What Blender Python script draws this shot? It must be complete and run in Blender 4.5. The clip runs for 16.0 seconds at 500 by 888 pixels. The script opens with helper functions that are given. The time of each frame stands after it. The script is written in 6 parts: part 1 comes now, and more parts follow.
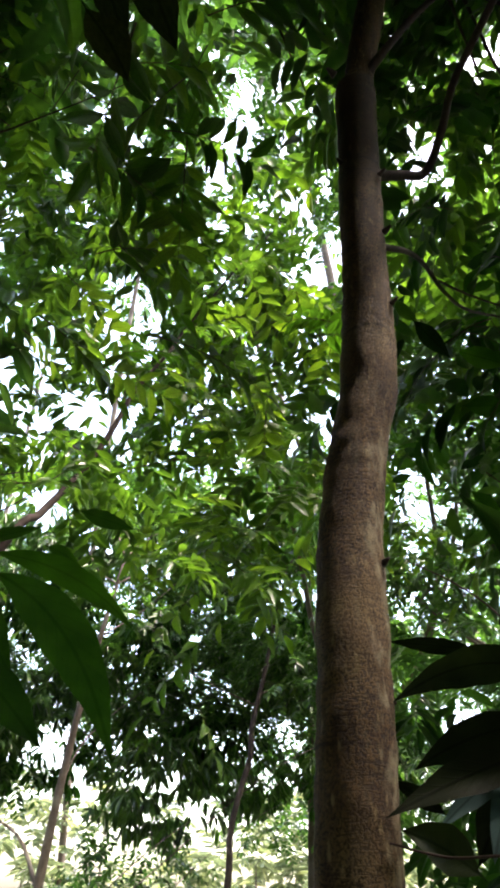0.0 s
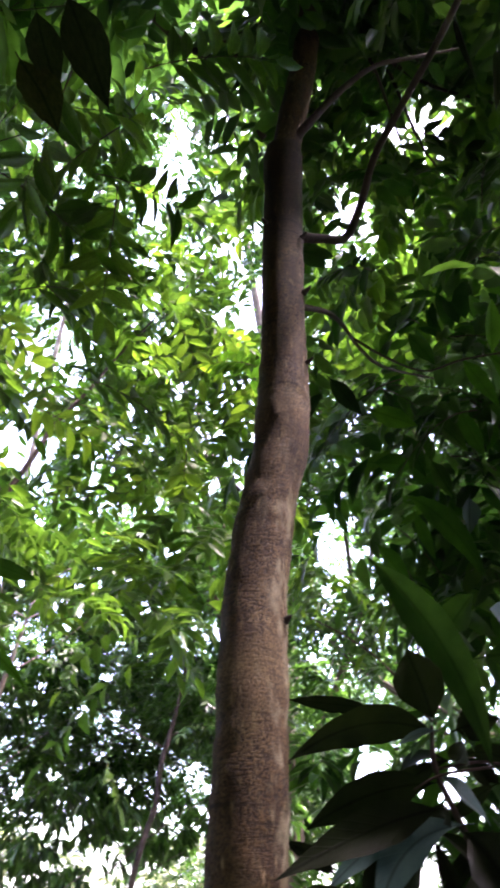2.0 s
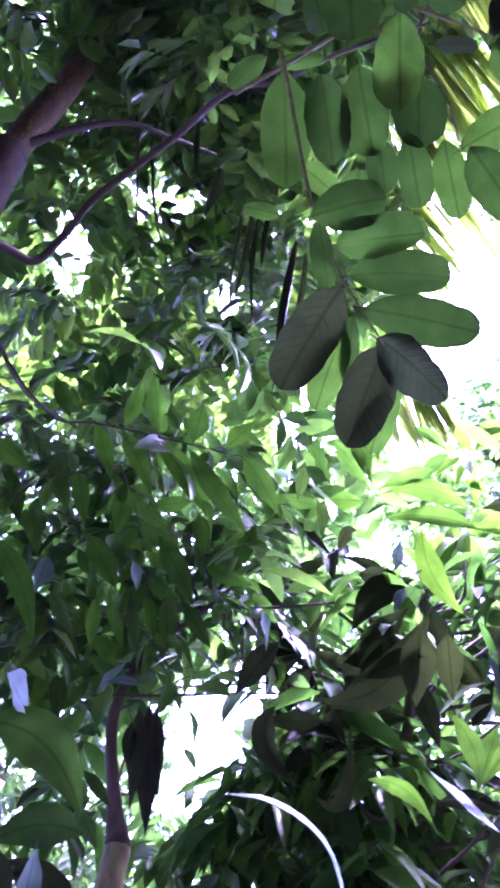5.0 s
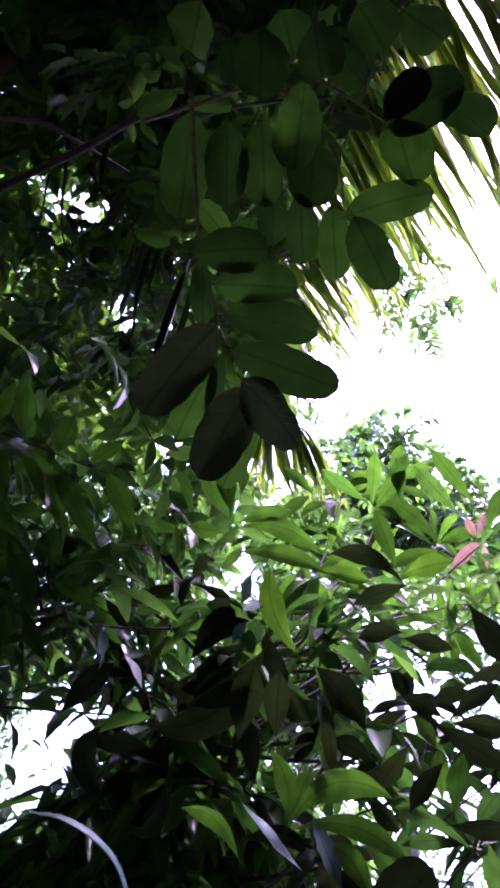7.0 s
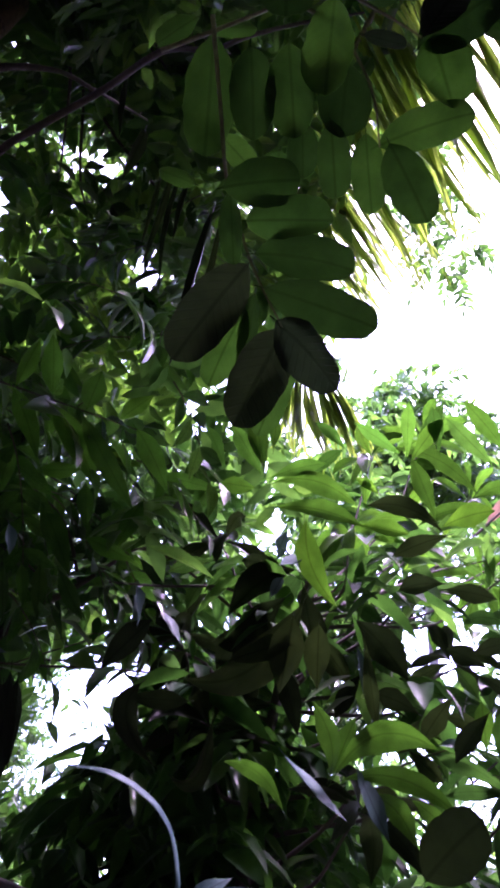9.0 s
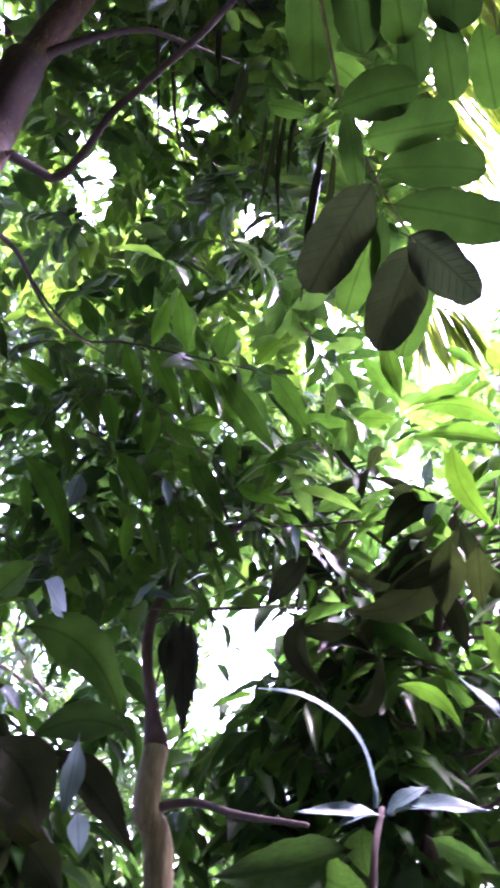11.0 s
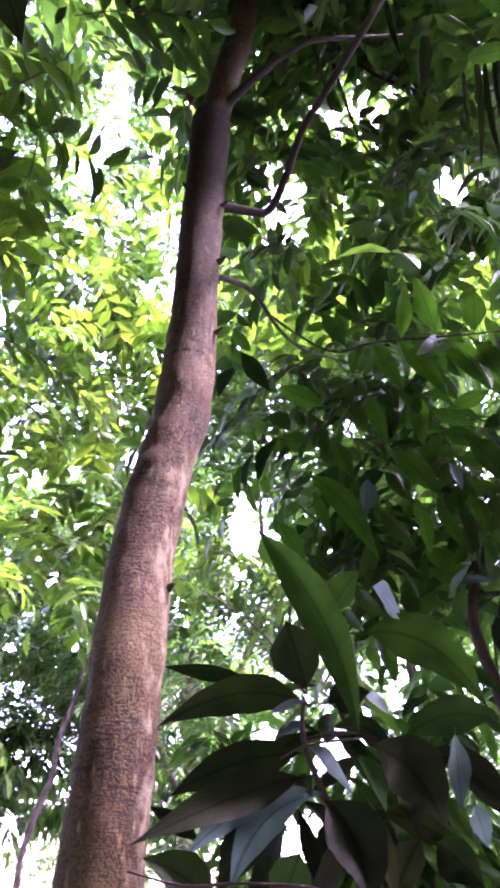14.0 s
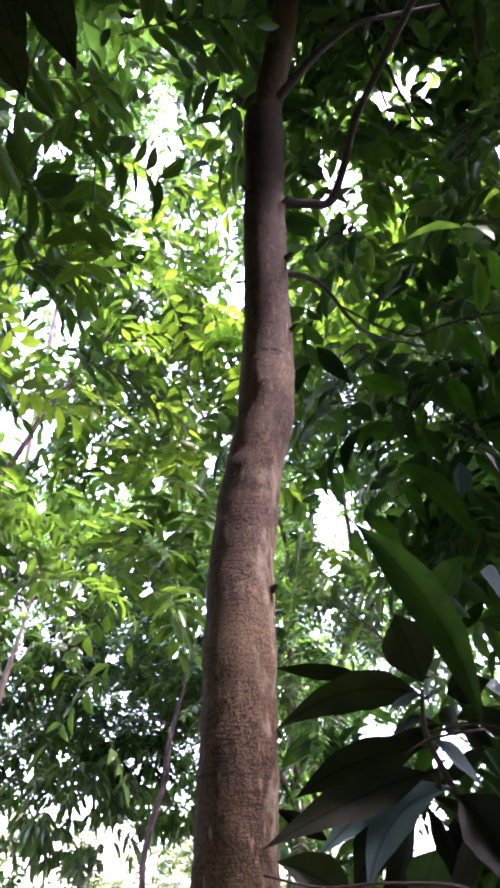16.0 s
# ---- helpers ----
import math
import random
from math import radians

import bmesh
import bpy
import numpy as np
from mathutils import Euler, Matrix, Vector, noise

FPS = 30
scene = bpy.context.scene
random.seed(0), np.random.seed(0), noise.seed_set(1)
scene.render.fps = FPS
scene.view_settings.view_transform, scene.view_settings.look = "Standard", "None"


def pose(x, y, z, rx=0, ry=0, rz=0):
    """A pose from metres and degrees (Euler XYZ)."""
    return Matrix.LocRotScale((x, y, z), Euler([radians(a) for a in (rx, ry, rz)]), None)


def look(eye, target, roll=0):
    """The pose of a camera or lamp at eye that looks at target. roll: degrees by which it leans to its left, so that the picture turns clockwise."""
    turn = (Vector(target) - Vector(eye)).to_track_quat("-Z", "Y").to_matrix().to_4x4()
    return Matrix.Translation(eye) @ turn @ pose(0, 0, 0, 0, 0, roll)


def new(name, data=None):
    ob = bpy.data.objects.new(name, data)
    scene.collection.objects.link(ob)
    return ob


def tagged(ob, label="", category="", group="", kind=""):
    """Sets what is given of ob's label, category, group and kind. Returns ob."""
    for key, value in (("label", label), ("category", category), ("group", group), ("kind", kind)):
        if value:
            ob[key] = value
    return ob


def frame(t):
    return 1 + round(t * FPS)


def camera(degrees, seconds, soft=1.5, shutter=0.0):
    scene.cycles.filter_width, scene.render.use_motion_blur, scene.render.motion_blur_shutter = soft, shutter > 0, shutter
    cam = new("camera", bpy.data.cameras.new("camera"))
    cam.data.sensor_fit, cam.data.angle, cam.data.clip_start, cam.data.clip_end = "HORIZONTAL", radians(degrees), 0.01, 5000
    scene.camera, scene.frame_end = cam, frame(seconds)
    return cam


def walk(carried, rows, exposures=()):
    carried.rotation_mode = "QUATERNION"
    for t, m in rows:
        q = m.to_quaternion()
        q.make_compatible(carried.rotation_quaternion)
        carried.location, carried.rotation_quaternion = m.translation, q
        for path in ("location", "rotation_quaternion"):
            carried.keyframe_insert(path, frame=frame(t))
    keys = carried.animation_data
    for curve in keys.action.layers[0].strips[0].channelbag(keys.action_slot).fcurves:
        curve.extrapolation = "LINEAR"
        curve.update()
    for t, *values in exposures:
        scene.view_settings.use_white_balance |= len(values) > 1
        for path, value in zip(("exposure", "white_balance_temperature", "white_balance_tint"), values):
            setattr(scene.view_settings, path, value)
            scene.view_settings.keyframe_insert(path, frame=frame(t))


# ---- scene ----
cam = camera(37.7, 16.0, soft=3.3, shutter=0.5)
PATH = [
    (0, (0.0, 0.0, 1.5), (-0.22, 1.674, 2.572), 2.56),
    (0.5, (-0.0, -0.017, 1.509), (-0.151, 1.657, 2.593), 2.28),
    (1, (0.007, -0.036, 1.518), (-0.087, 1.628, 2.624), 1.65),
    (1.5, (0.023, -0.044, 1.521), (-0.053, 1.599, 2.659), 1.35),
    (2, (0.035, -0.051, 1.527), (0.02, 1.581, 2.683), 1.25),
    (2.5, (0.056, -0.044, 1.545), (0.193, 1.568, 2.722), 3.31),
    (3, (0.077, -0.051, 1.548), (0.377, 1.528, 2.739), 4.33),
    (3.5, (0.12, -0.068, 1.558), (0.566, 1.456, 2.774), 4.9),
    (4, (0.157, -0.082, 1.576), (0.751, 1.364, 2.824), 4.82),
    (4.5, (0.187, -0.084, 1.576), (0.89, 1.294, 2.845), 4.23),
    (5, (0.203, -0.085, 1.582), (1.003, 1.23, 2.86), 3.04),
    (5.2, (0.209, -0.089, 1.572), (1.03, 1.204, 2.857), 3.08),
    (7.3, (0.246, -0.162, 1.568), (1.278, 0.91, 2.904), 3.35),
    (7.5, (0.26, -0.129, 1.575), (1.302, 0.943, 2.904), 3.24),
    (8, (0.271, -0.102, 1.592), (1.303, 0.995, 2.908), 3.2),
    (10.5, (0.25, -0.053, 1.542), (1.137, 1.318, 2.697), 4.12),
    (11, (0.229, -0.044, 1.532), (1.025, 1.396, 2.67), 3.68),
    (11.5, (0.204, -0.033, 1.527), (0.902, 1.467, 2.65), 3.52),
    (12, (0.172, -0.025, 1.524), (0.76, 1.53, 2.636), 3.32),
    (12.5, (0.153, -0.024, 1.516), (0.645, 1.574, 2.614), 2.88),
    (13, (0.146, -0.013, 1.516), (0.527, 1.613, 2.616), 1.9),
    (13.5, (0.131, -0.009, 1.518), (0.406, 1.635, 2.623), 1.44),
    (14, (0.114, -0.015, 1.516), (0.301, 1.634, 2.633), 1.17),
    (14.5, (0.099, -0.025, 1.519), (0.226, 1.636, 2.626), 0.88),
    (15, (0.085, -0.018, 1.516), (0.162, 1.645, 2.623), 0.35),
    (15.5, (0.08, -0.02, 1.52), (0.115, 1.642, 2.633), 0.06),
    (16, (0.081, -0.001, 1.523), (0.064, 1.661, 2.635), -0.49),
]
EXPOSURES = [(0.0, 3.45, 7100, 18), (2.0, 4.17, 6380, 40), (3.2, 5.4, 5470, 73), (4.0, 6.1, 5300, 88), (5.2, 6.0, 5060, 98), (7.0, 3.5, 5500, 75), (8.4, 3.45, 5500, 75), (10.3, 5.1, 5720, 70), (11.5, 5.93, 5700, 80), (12.5, 6.0, 5850, 80), (14.0, 5.46, 5960, 71), (15.0, 5.05, 6050, 62), (16.0, 4.53, 6200, 52)]
walk(cam, [(t, look(eye, target, roll)) for t, eye, target, roll in PATH], EXPOSURES)

# ---- light ----
SUN_AZ, SUN_EL = 108.0, 68.0
world = bpy.data.worlds.new("sky")
scene.world = world
world.use_nodes = True
wn = world.node_tree
sky = wn.nodes.new("ShaderNodeTexSky")
sky.sky_type = "NISHITA"
sky.sun_disc = False
sky.sun_elevation = radians(SUN_EL)
sky.sun_rotation = radians(SUN_AZ)
sky.air_density, sky.dust_density, sky.ozone_density = 1.2, 4.0, 0.6
wn.nodes["Background"].inputs["Strength"].default_value = 0.15
wn.links.new(sky.outputs["Color"], wn.nodes["Background"].inputs["Color"])

sun = new("sun", bpy.data.lights.new("sun", "SUN"))
sun.data.energy = 1.4
sun.data.angle = radians(7.0)
sun.data.color = (1.0, 0.95, 0.86)
sun.matrix_world = look((20 * math.sin(radians(SUN_AZ)) * math.cos(radians(SUN_EL)), 20 * math.cos(radians(SUN_AZ)) * math.cos(radians(SUN_EL)), 20 * math.sin(radians(SUN_EL))), (0, 0, 0))

# ---- materials ----


def node(nt, kind, **values):
    n = nt.nodes.new(kind)
    for key, value in values.items():
        n.inputs[key.replace("_", " ")].default_value = value
    return n


def ramp(nt, source, stops):
    r = nt.nodes.new("ShaderNodeValToRGB")
    while len(r.color_ramp.elements) < len(stops):
        r.color_ramp.elements.new(0.5)
    for e, (p, c) in zip(r.color_ramp.elements, stops):
        e.position, e.color = p, (*c, 1)
    nt.links.new(source, r.inputs["Fac"])
    return r.outputs["Color"]


def leaf_material(name, dark, mid, light, thin, rough=0.42, through_share=0.4, veins=0.0, single=False, gloss=0.5):
    """Leaf: each blade its own shade, blotches, a glossy cuticle and light that passes through."""
    m = bpy.data.materials.new(name)
    m.use_nodes = True
    nt = m.node_tree
    bsdf = nt.nodes["Principled BSDF"]
    out = nt.nodes["Material Output"]
    if single:
        rnd = nt.nodes.new("ShaderNodeObjectInfo").outputs["Random"]
    else:
        rnd = nt.nodes.new("ShaderNodeNewGeometry").outputs["Random Per Island"]
    col = ramp(nt, rnd, [(0.0, dark), (0.5, mid), (0.93, light), (1.0, (light[0] * 1.5, light[1] * 1.15, light[2]))])
    coord = nt.nodes.new("ShaderNodeTexCoord")
    blotch = node(nt, "ShaderNodeTexNoise", Scale=14.0, Detail=3.0)
    nt.links.new(coord.outputs["Object"], blotch.inputs["Vector"])
    tone = ramp(nt, blotch.outputs["Fac"], [(0.3, (0.68, 0.7, 0.68)), (0.7, (1.22, 1.18, 1.08))])
    mul = nt.nodes.new("ShaderNodeMixRGB")
    mul.blend_type = "MULTIPLY"
    mul.inputs["Fac"].default_value = 1.0
    nt.links.new(col, mul.inputs["Color1"])
    nt.links.new(tone, mul.inputs["Color2"])
    colour = mul.outputs["Color"]
    bump = node(nt, "ShaderNodeBump", Strength=0.5 * veins if veins else 0.25, Distance=0.006 if veins else 0.004)
    if veins:
        uv = nt.nodes.new("ShaderNodeUVMap")
        sep = nt.nodes.new("ShaderNodeSeparateXYZ")
        nt.links.new(uv.outputs["UV"], sep.inputs["Vector"])
        # side veins run forward from the midrib: phase = along - 0.5 * |across|
        across = nt.nodes.new("ShaderNodeMath")
        across.operation = "ABSOLUTE"
        nt.links.new(sep.outputs["Y"], across.inputs[0])
        lag = nt.nodes.new("ShaderNodeMath")
        lag.operation = "MULTIPLY_ADD"
        lag.inputs[1].default_value = -0.22
        nt.links.new(across.outputs[0], lag.inputs[0])
        nt.links.new(sep.outputs["X"], lag.inputs[2])
        wave = nt.nodes.new("ShaderNodeMath")
        wave.operation = "SINE"
        scaled = nt.nodes.new("ShaderNodeMath")
        scaled.operation = "MULTIPLY"
        scaled.inputs[1].default_value = 66.0
        nt.links.new(lag.outputs[0], scaled.inputs[0])
        nt.links.new(scaled.outputs[0], wave.inputs[0])
        side = ramp(nt, wave.outputs[0], [(0.7, (0, 0, 0)), (0.97, (1, 1, 1))])
        rib = ramp(nt, across.outputs[0], [(0.035, (1, 1, 1)), (0.09, (0, 0, 0))])
        both = nt.nodes.new("ShaderNodeMixRGB")
        both.blend_type = "LIGHTEN"
        both.inputs["Fac"].default_value = 1.0
        nt.links.new(side, both.inputs["Color1"])
        nt.links.new(rib, both.inputs["Color2"])
        veined = nt.nodes.new("ShaderNodeMixRGB")
        veined.inputs["Color2"].default_value = (mid[0] * 1.6 + 0.001, mid[1] * 1.5 + 0.001, mid[2] * 1.5 + 0.001, 1)
        half = nt.nodes.new("ShaderNodeMath")
        half.operation = "MULTIPLY"
        half.inputs[1].default_value = 0.2
        nt.links.new(both.outputs["Color"], half.inputs[0])
        nt.links.new(half.outputs[0], veined.inputs["Fac"])
        half.inputs[1].default_value *= veins
        nt.links.new(colour, veined.inputs["Color1"])
        ribbed = nt.nodes.new("ShaderNodeMixRGB")
        ribbed.blend_type = "MULTIPLY"
        nt.links.new(rib, ribbed.inputs["Fac"])
        nt.links.new(veined.outputs["Color"], ribbed.inputs["Color1"])
        ribbed.inputs["Color2"].default_value = (0.5, 0.5, 0.5, 1)
        colour = ribbed.outputs["Color"]
        nt.links.new(both.outputs["Color"], bump.inputs["Height"])
    else:
        nt.links.new(blotch.outputs["Fac"], bump.inputs["Height"])
    nt.links.new(colour, bsdf.inputs["Base Color"])
    nt.links.new(bump.outputs["Normal"], bsdf.inputs["Normal"])
    bsdf.inputs["Roughness"].default_value = rough
    bsdf.inputs["Specular IOR Level"].default_value = gloss
    trans = nt.nodes.new("ShaderNodeBsdfTranslucent")
    tint = nt.nodes.new("ShaderNodeMixRGB")
    tint.blend_type = "MIX"
    tint.inputs["Fac"].default_value = 0.6
    nt.links.new(colour, tint.inputs["Color1"])
    tint.inputs["Color2"].default_value = (*thin, 1)
    shade = nt.nodes.new("ShaderNodeMixRGB")
    shade.blend_type = "MULTIPLY"
    shade.inputs["Fac"].default_value = 0.8
    nt.links.new(tint.outputs["Color"], shade.inputs["Color1"])
    nt.links.new(tone, shade.inputs["Color2"])
    vary = nt.nodes.new("ShaderNodeMixRGB")
    vary.blend_type = "MULTIPLY"
    vary.inputs["Fac"].default_value = 1.0
    nt.links.new(shade.outputs["Color"], vary.inputs["Color1"])
    nt.links.new(ramp(nt, rnd, [(0.0, (0.4, 0.42, 0.5)), (0.45, (0.8, 0.85, 0.85)), (1.0, (1.3, 1.25, 1.0))]), vary.inputs["Color2"])
    passed = vary.outputs["Color"]
    if veins:
        dim = nt.nodes.new("ShaderNodeMixRGB")
        dim.blend_type = "MULTIPLY"
        thick = nt.nodes.new("ShaderNodeMath")
        thick.operation = "MULTIPLY"
        thick.inputs[1].default_value = 0.55
        thick.inputs[1].default_value *= veins
        nt.links.new(both.outputs["Color"], thick.inputs[0])
        nt.links.new(thick.outputs[0], dim.inputs["Fac"])
        nt.links.new(passed, dim.inputs["Color1"])
        dim.inputs["Color2"].default_value = (0.35, 0.38, 0.3, 1)
        spots = node(nt, "ShaderNodeTexNoise", Scale=22.0, Detail=2.0)
        nt.links.new(uv.outputs["UV"], spots.inputs["Vector"])
        specked = nt.nodes.new("ShaderNodeMixRGB")
        specked.blend_type = "MULTIPLY"
        nt.links.new(ramp(nt, spots.outputs["Fac"], [(0.66, (0, 0, 0)), (0.72, (0.7, 0.7, 0.7))]), specked.inputs["Fac"])
        nt.links.new(dim.outputs["Color"], specked.inputs["Color1"])
        specked.inputs["Color2"].default_value = (0.5, 0.4, 0.3, 1)
        passed = specked.outputs["Color"]
    nt.links.new(passed, trans.inputs["Color"])
    mix = nt.nodes.new("ShaderNodeMixShader")
    mix.inputs["Fac"].default_value = through_share
    nt.links.new(bsdf.outputs["BSDF"], mix.inputs[1])
    nt.links.new(trans.outputs["BSDF"], mix.inputs[2])
    nt.links.new(mix.outputs["Shader"], out.inputs["Surface"])
    return m


def bark_material(name, low, high, patch, scale=1.0, lenticels=0.0, rough=0.85):
    m = bpy.data.materials.new(name)
    m.use_nodes = True
    nt = m.node_tree
    bsdf = nt.nodes["Principled BSDF"]
    coord = nt.nodes.new("ShaderNodeTexCoord")
    big = node(nt, "ShaderNodeTexNoise", Scale=3.2 * scale, Detail=4.0)
    nt.links.new(coord.outputs["Object"], big.inputs["Vector"])
    streak = nt.nodes.new("ShaderNodeMapping")
    streak.inputs["Scale"].default_value = (26 * scale, 26 * scale, 5 * scale)
    nt.links.new(coord.outputs["Object"], streak.inputs["Vector"])
    grain = node(nt, "ShaderNodeTexNoise", Scale=1.6, Detail=6.0, Roughness=0.65)
    nt.links.new(streak.outputs["Vector"], grain.inputs["Vector"])
    col = ramp(nt, grain.outputs["Fac"], [(0.32, low), (0.68, high)])
    stain = nt.nodes.new("ShaderNodeMixRGB")
    nt.links.new(ramp(nt, big.outputs["Fac"], [(0.5, (0, 0, 0)), (0.72, (0.7, 0.7, 0.7))]), stain.inputs["Fac"])
    nt.links.new(col, stain.inputs["Color1"])
    stain.inputs["Color2"].default_value = (*patch, 1)
    colour, height = stain.outputs["Color"], grain.outputs["Fac"]
    if lenticels:
        rows = nt.nodes.new("ShaderNodeMapping")
        rows.inputs["Scale"].default_value = (215, 215, 150)
        nt.links.new(coord.outputs["Object"], rows.inputs["Vector"])
        warp = node(nt, "ShaderNodeTexNoise", Scale=9.0)
        nt.links.new(coord.outputs["Object"], warp.inputs["Vector"])
        add = nt.nodes.new("ShaderNodeMixRGB")
        add.blend_type = "ADD"
        add.inputs["Fac"].default_value = 1.0
        nt.links.new(rows.outputs["Vector"], add.inputs["Color1"])
        nt.links.new(warp.outputs["Color"], add.inputs["Color2"])
        cell = node(nt, "ShaderNodeTexNoise", Scale=1.0, Detail=2.0, Roughness=0.6)
        nt.links.new(add.outputs["Color"], cell.inputs["Vector"])
        dots = ramp(nt, cell.outputs["Fac"], [(0.42, (1, 1, 1)), (0.53, (0, 0, 0))])
        dash_map = nt.nodes.new("ShaderNodeMapping")
        dash_map.inputs["Scale"].default_value = (26, 26, 230)
        nt.links.new(coord.outputs["Object"], dash_map.inputs["Vector"])
        dash = node(nt, "ShaderNodeTexNoise", Scale=1.0, Detail=1.0)
        nt.links.new(dash_map.outputs["Vector"], dash.inputs["Vector"])
        marks = nt.nodes.new("ShaderNodeMixRGB")
        marks.blend_type = "LIGHTEN"
        marks.inputs["Fac"].default_value = 1.0
        nt.links.new(dots, marks.inputs["Color1"])
        nt.links.new(ramp(nt, dash.outputs["Fac"], [(0.34, (0.85, 0.85, 0.85)), (0.42, (0, 0, 0))]), marks.inputs["Color2"])
        dots = marks.outputs["Color"]
        where = ramp(nt, node_link_noise(nt, coord, 5.0), [(0.34, (0.55, 0.55, 0.55)), (0.6, (1, 1, 1))])
        amount = nt.nodes.new("ShaderNodeMixRGB")
        amount.blend_type = "MULTIPLY"
        amount.inputs["Fac"].default_value = 1.0
        nt.links.new(dots, amount.inputs["Color1"])
        nt.links.new(where, amount.inputs["Color2"])
        pit = nt.nodes.new("ShaderNodeMixRGB")
        part_fac = nt.nodes.new("ShaderNodeMath")
        part_fac.operation = "MULTIPLY"
        part_fac.inputs[1].default_value = lenticels
        nt.links.new(amount.outputs["Color"], part_fac.inputs[0])
        nt.links.new(part_fac.outputs[0], pit.inputs["Fac"])
        nt.links.new(colour, pit.inputs["Color1"])
        pit.inputs["Color2"].default_value = (low[0] * 0.35, low[1] * 0.3, low[2] * 0.3, 1)
        colour = pit.outputs["Color"]
        level = nt.nodes.new("ShaderNodeMapping")
        level.inputs["Scale"].default_value = (1.2, 1.2, 34.0)
        nt.links.new(coord.outputs["Object"], level.inputs["Vector"])
        crease = node(nt, "ShaderNodeTexNoise", Scale=1.0, Detail=1.0)
        nt.links.new(level.outputs["Vector"], crease.inputs["Vector"])
        lines = nt.nodes.new("ShaderNodeMixRGB")
        nt.links.new(ramp(nt, crease.outputs["Fac"], [(0.27, (0.75, 0.75, 0.75)), (0.33, (0, 0, 0))]), lines.inputs["Fac"])
        nt.links.new(colour, lines.inputs["Color1"])
        lines.inputs["Color2"].default_value = (low[0] * 0.4, low[1] * 0.35, low[2] * 0.35, 1)
        flake_map = nt.nodes.new("ShaderNodeMapping")
        flake_map.inputs["Scale"].default_value = (70, 70, 20)
        nt.links.new(coord.outputs["Object"], flake_map.inputs["Vector"])
        flake = node(nt, "ShaderNodeTexNoise", Scale=1.0, Detail=4.0)
        nt.links.new(flake_map.outputs["Vector"], flake.inputs["Vector"])
        pale = nt.nodes.new("ShaderNodeMixRGB")
        nt.links.new(ramp(nt, flake.outputs["Fac"], [(0.6, (0, 0, 0)), (0.72, (0.65, 0.65, 0.65))]), pale.inputs["Fac"])
        nt.links.new(lines.outputs["Color"], pale.inputs["Color1"])
        pale.inputs["Color2"].default_value = (patch[0] * 1.25, patch[1] * 1.3, patch[2] * 1.35, 1)
        # paler mottling on the +X flank, full below z 2.35
        place = nt.nodes.new("ShaderNodeSeparateXYZ")
        nt.links.new(coord.outputs["Object"], place.inputs["Vector"])
        flank = nt.nodes.new("ShaderNodeMapRange")
        flank.inputs["From Min"].default_value, flank.inputs["From Max"].default_value = 0.035, 0.11
        nt.links.new(place.outputs["X"], flank.inputs["Value"])
        above = nt.nodes.new("ShaderNodeMapRange")
        above.inputs["From Min"].default_value, above.inputs["From Max"].default_value = 2.75, 2.35
        nt.links.new(place.outputs["Z"], above.inputs["Value"])
        scale_map = nt.nodes.new("ShaderNodeMapping")
        scale_map.inputs["Scale"].default_value = (22, 22, 9)
        nt.links.new(coord.outputs["Object"], scale_map.inputs["Vector"])
        mottle = node(nt, "ShaderNodeTexNoise", Scale=1.0, Detail=5.0, Roughness=0.6)
        nt.links.new(scale_map.outputs["Vector"], mottle.inputs["Vector"])
        spread = nt.nodes.new("ShaderNodeMath")
        spread.operation = "MULTIPLY"
        nt.links.new(flank.outputs["Result"], spread.inputs[0])
        nt.links.new(above.outputs["Result"], spread.inputs[1])
        cover = nt.nodes.new("ShaderNodeMath")
        cover.operation = "MULTIPLY"
        nt.links.new(spread.outputs[0], cover.inputs[0])
        nt.links.new(ramp(nt, mottle.outputs["Fac"], [(0.48, (0, 0, 0)), (0.62, (0.8, 0.8, 0.8))]), cover.inputs[1])
        pale_flank = nt.nodes.new("ShaderNodeMixRGB")
        nt.links.new(cover.outputs[0], pale_flank.inputs["Fac"])
        nt.links.new(pale.outputs["Color"], pale_flank.inputs["Color1"])
        pale_flank.inputs["Color2"].default_value = (0.36, 0.31, 0.2, 1)
        # shade put into the bark colour between the elbow limb and the collar, with a ragged lower edge
        ragged = nt.nodes.new("ShaderNodeMath")
        ragged.operation = "MULTIPLY_ADD"
        ragged.inputs[1].default_value = 0.3
        nt.links.new(mottle.outputs["Fac"], ragged.inputs[0])
        nt.links.new(place.outputs["Z"], ragged.inputs[2])
        begin = nt.nodes.new("ShaderNodeMapRange")
        begin.inputs["From Min"].default_value, begin.inputs["From Max"].default_value = 3.58, 3.82
        nt.links.new(ragged.outputs[0], begin.inputs["Value"])
        finish = nt.nodes.new("ShaderNodeMapRange")
        finish.inputs["From Min"].default_value, finish.inputs["From Max"].default_value = 4.22, 4.19
        nt.links.new(place.outputs["Z"], finish.inputs["Value"])
        shade_part = nt.nodes.new("ShaderNodeMath")
        shade_part.operation = "MULTIPLY"
        nt.links.new(begin.outputs["Result"], shade_part.inputs[0])
        nt.links.new(finish.outputs["Result"], shade_part.inputs[1])
        shade_bark = nt.nodes.new("ShaderNodeMixRGB")
        shade_bark.blend_type = "MULTIPLY"
        nt.links.new(shade_part.outputs[0], shade_bark.inputs["Fac"])
        nt.links.new(pale_flank.outputs["Color"], shade_bark.inputs["Color1"])
        shade_bark.inputs["Color2"].default_value = (0.42, 0.36, 0.42, 1)
        colour = shade_bark.outputs["Color"]
        sub = nt.nodes.new("ShaderNodeMath")
        sub.operation = "SUBTRACT"
        nt.links.new(grain.outputs["Fac"], sub.inputs[0])
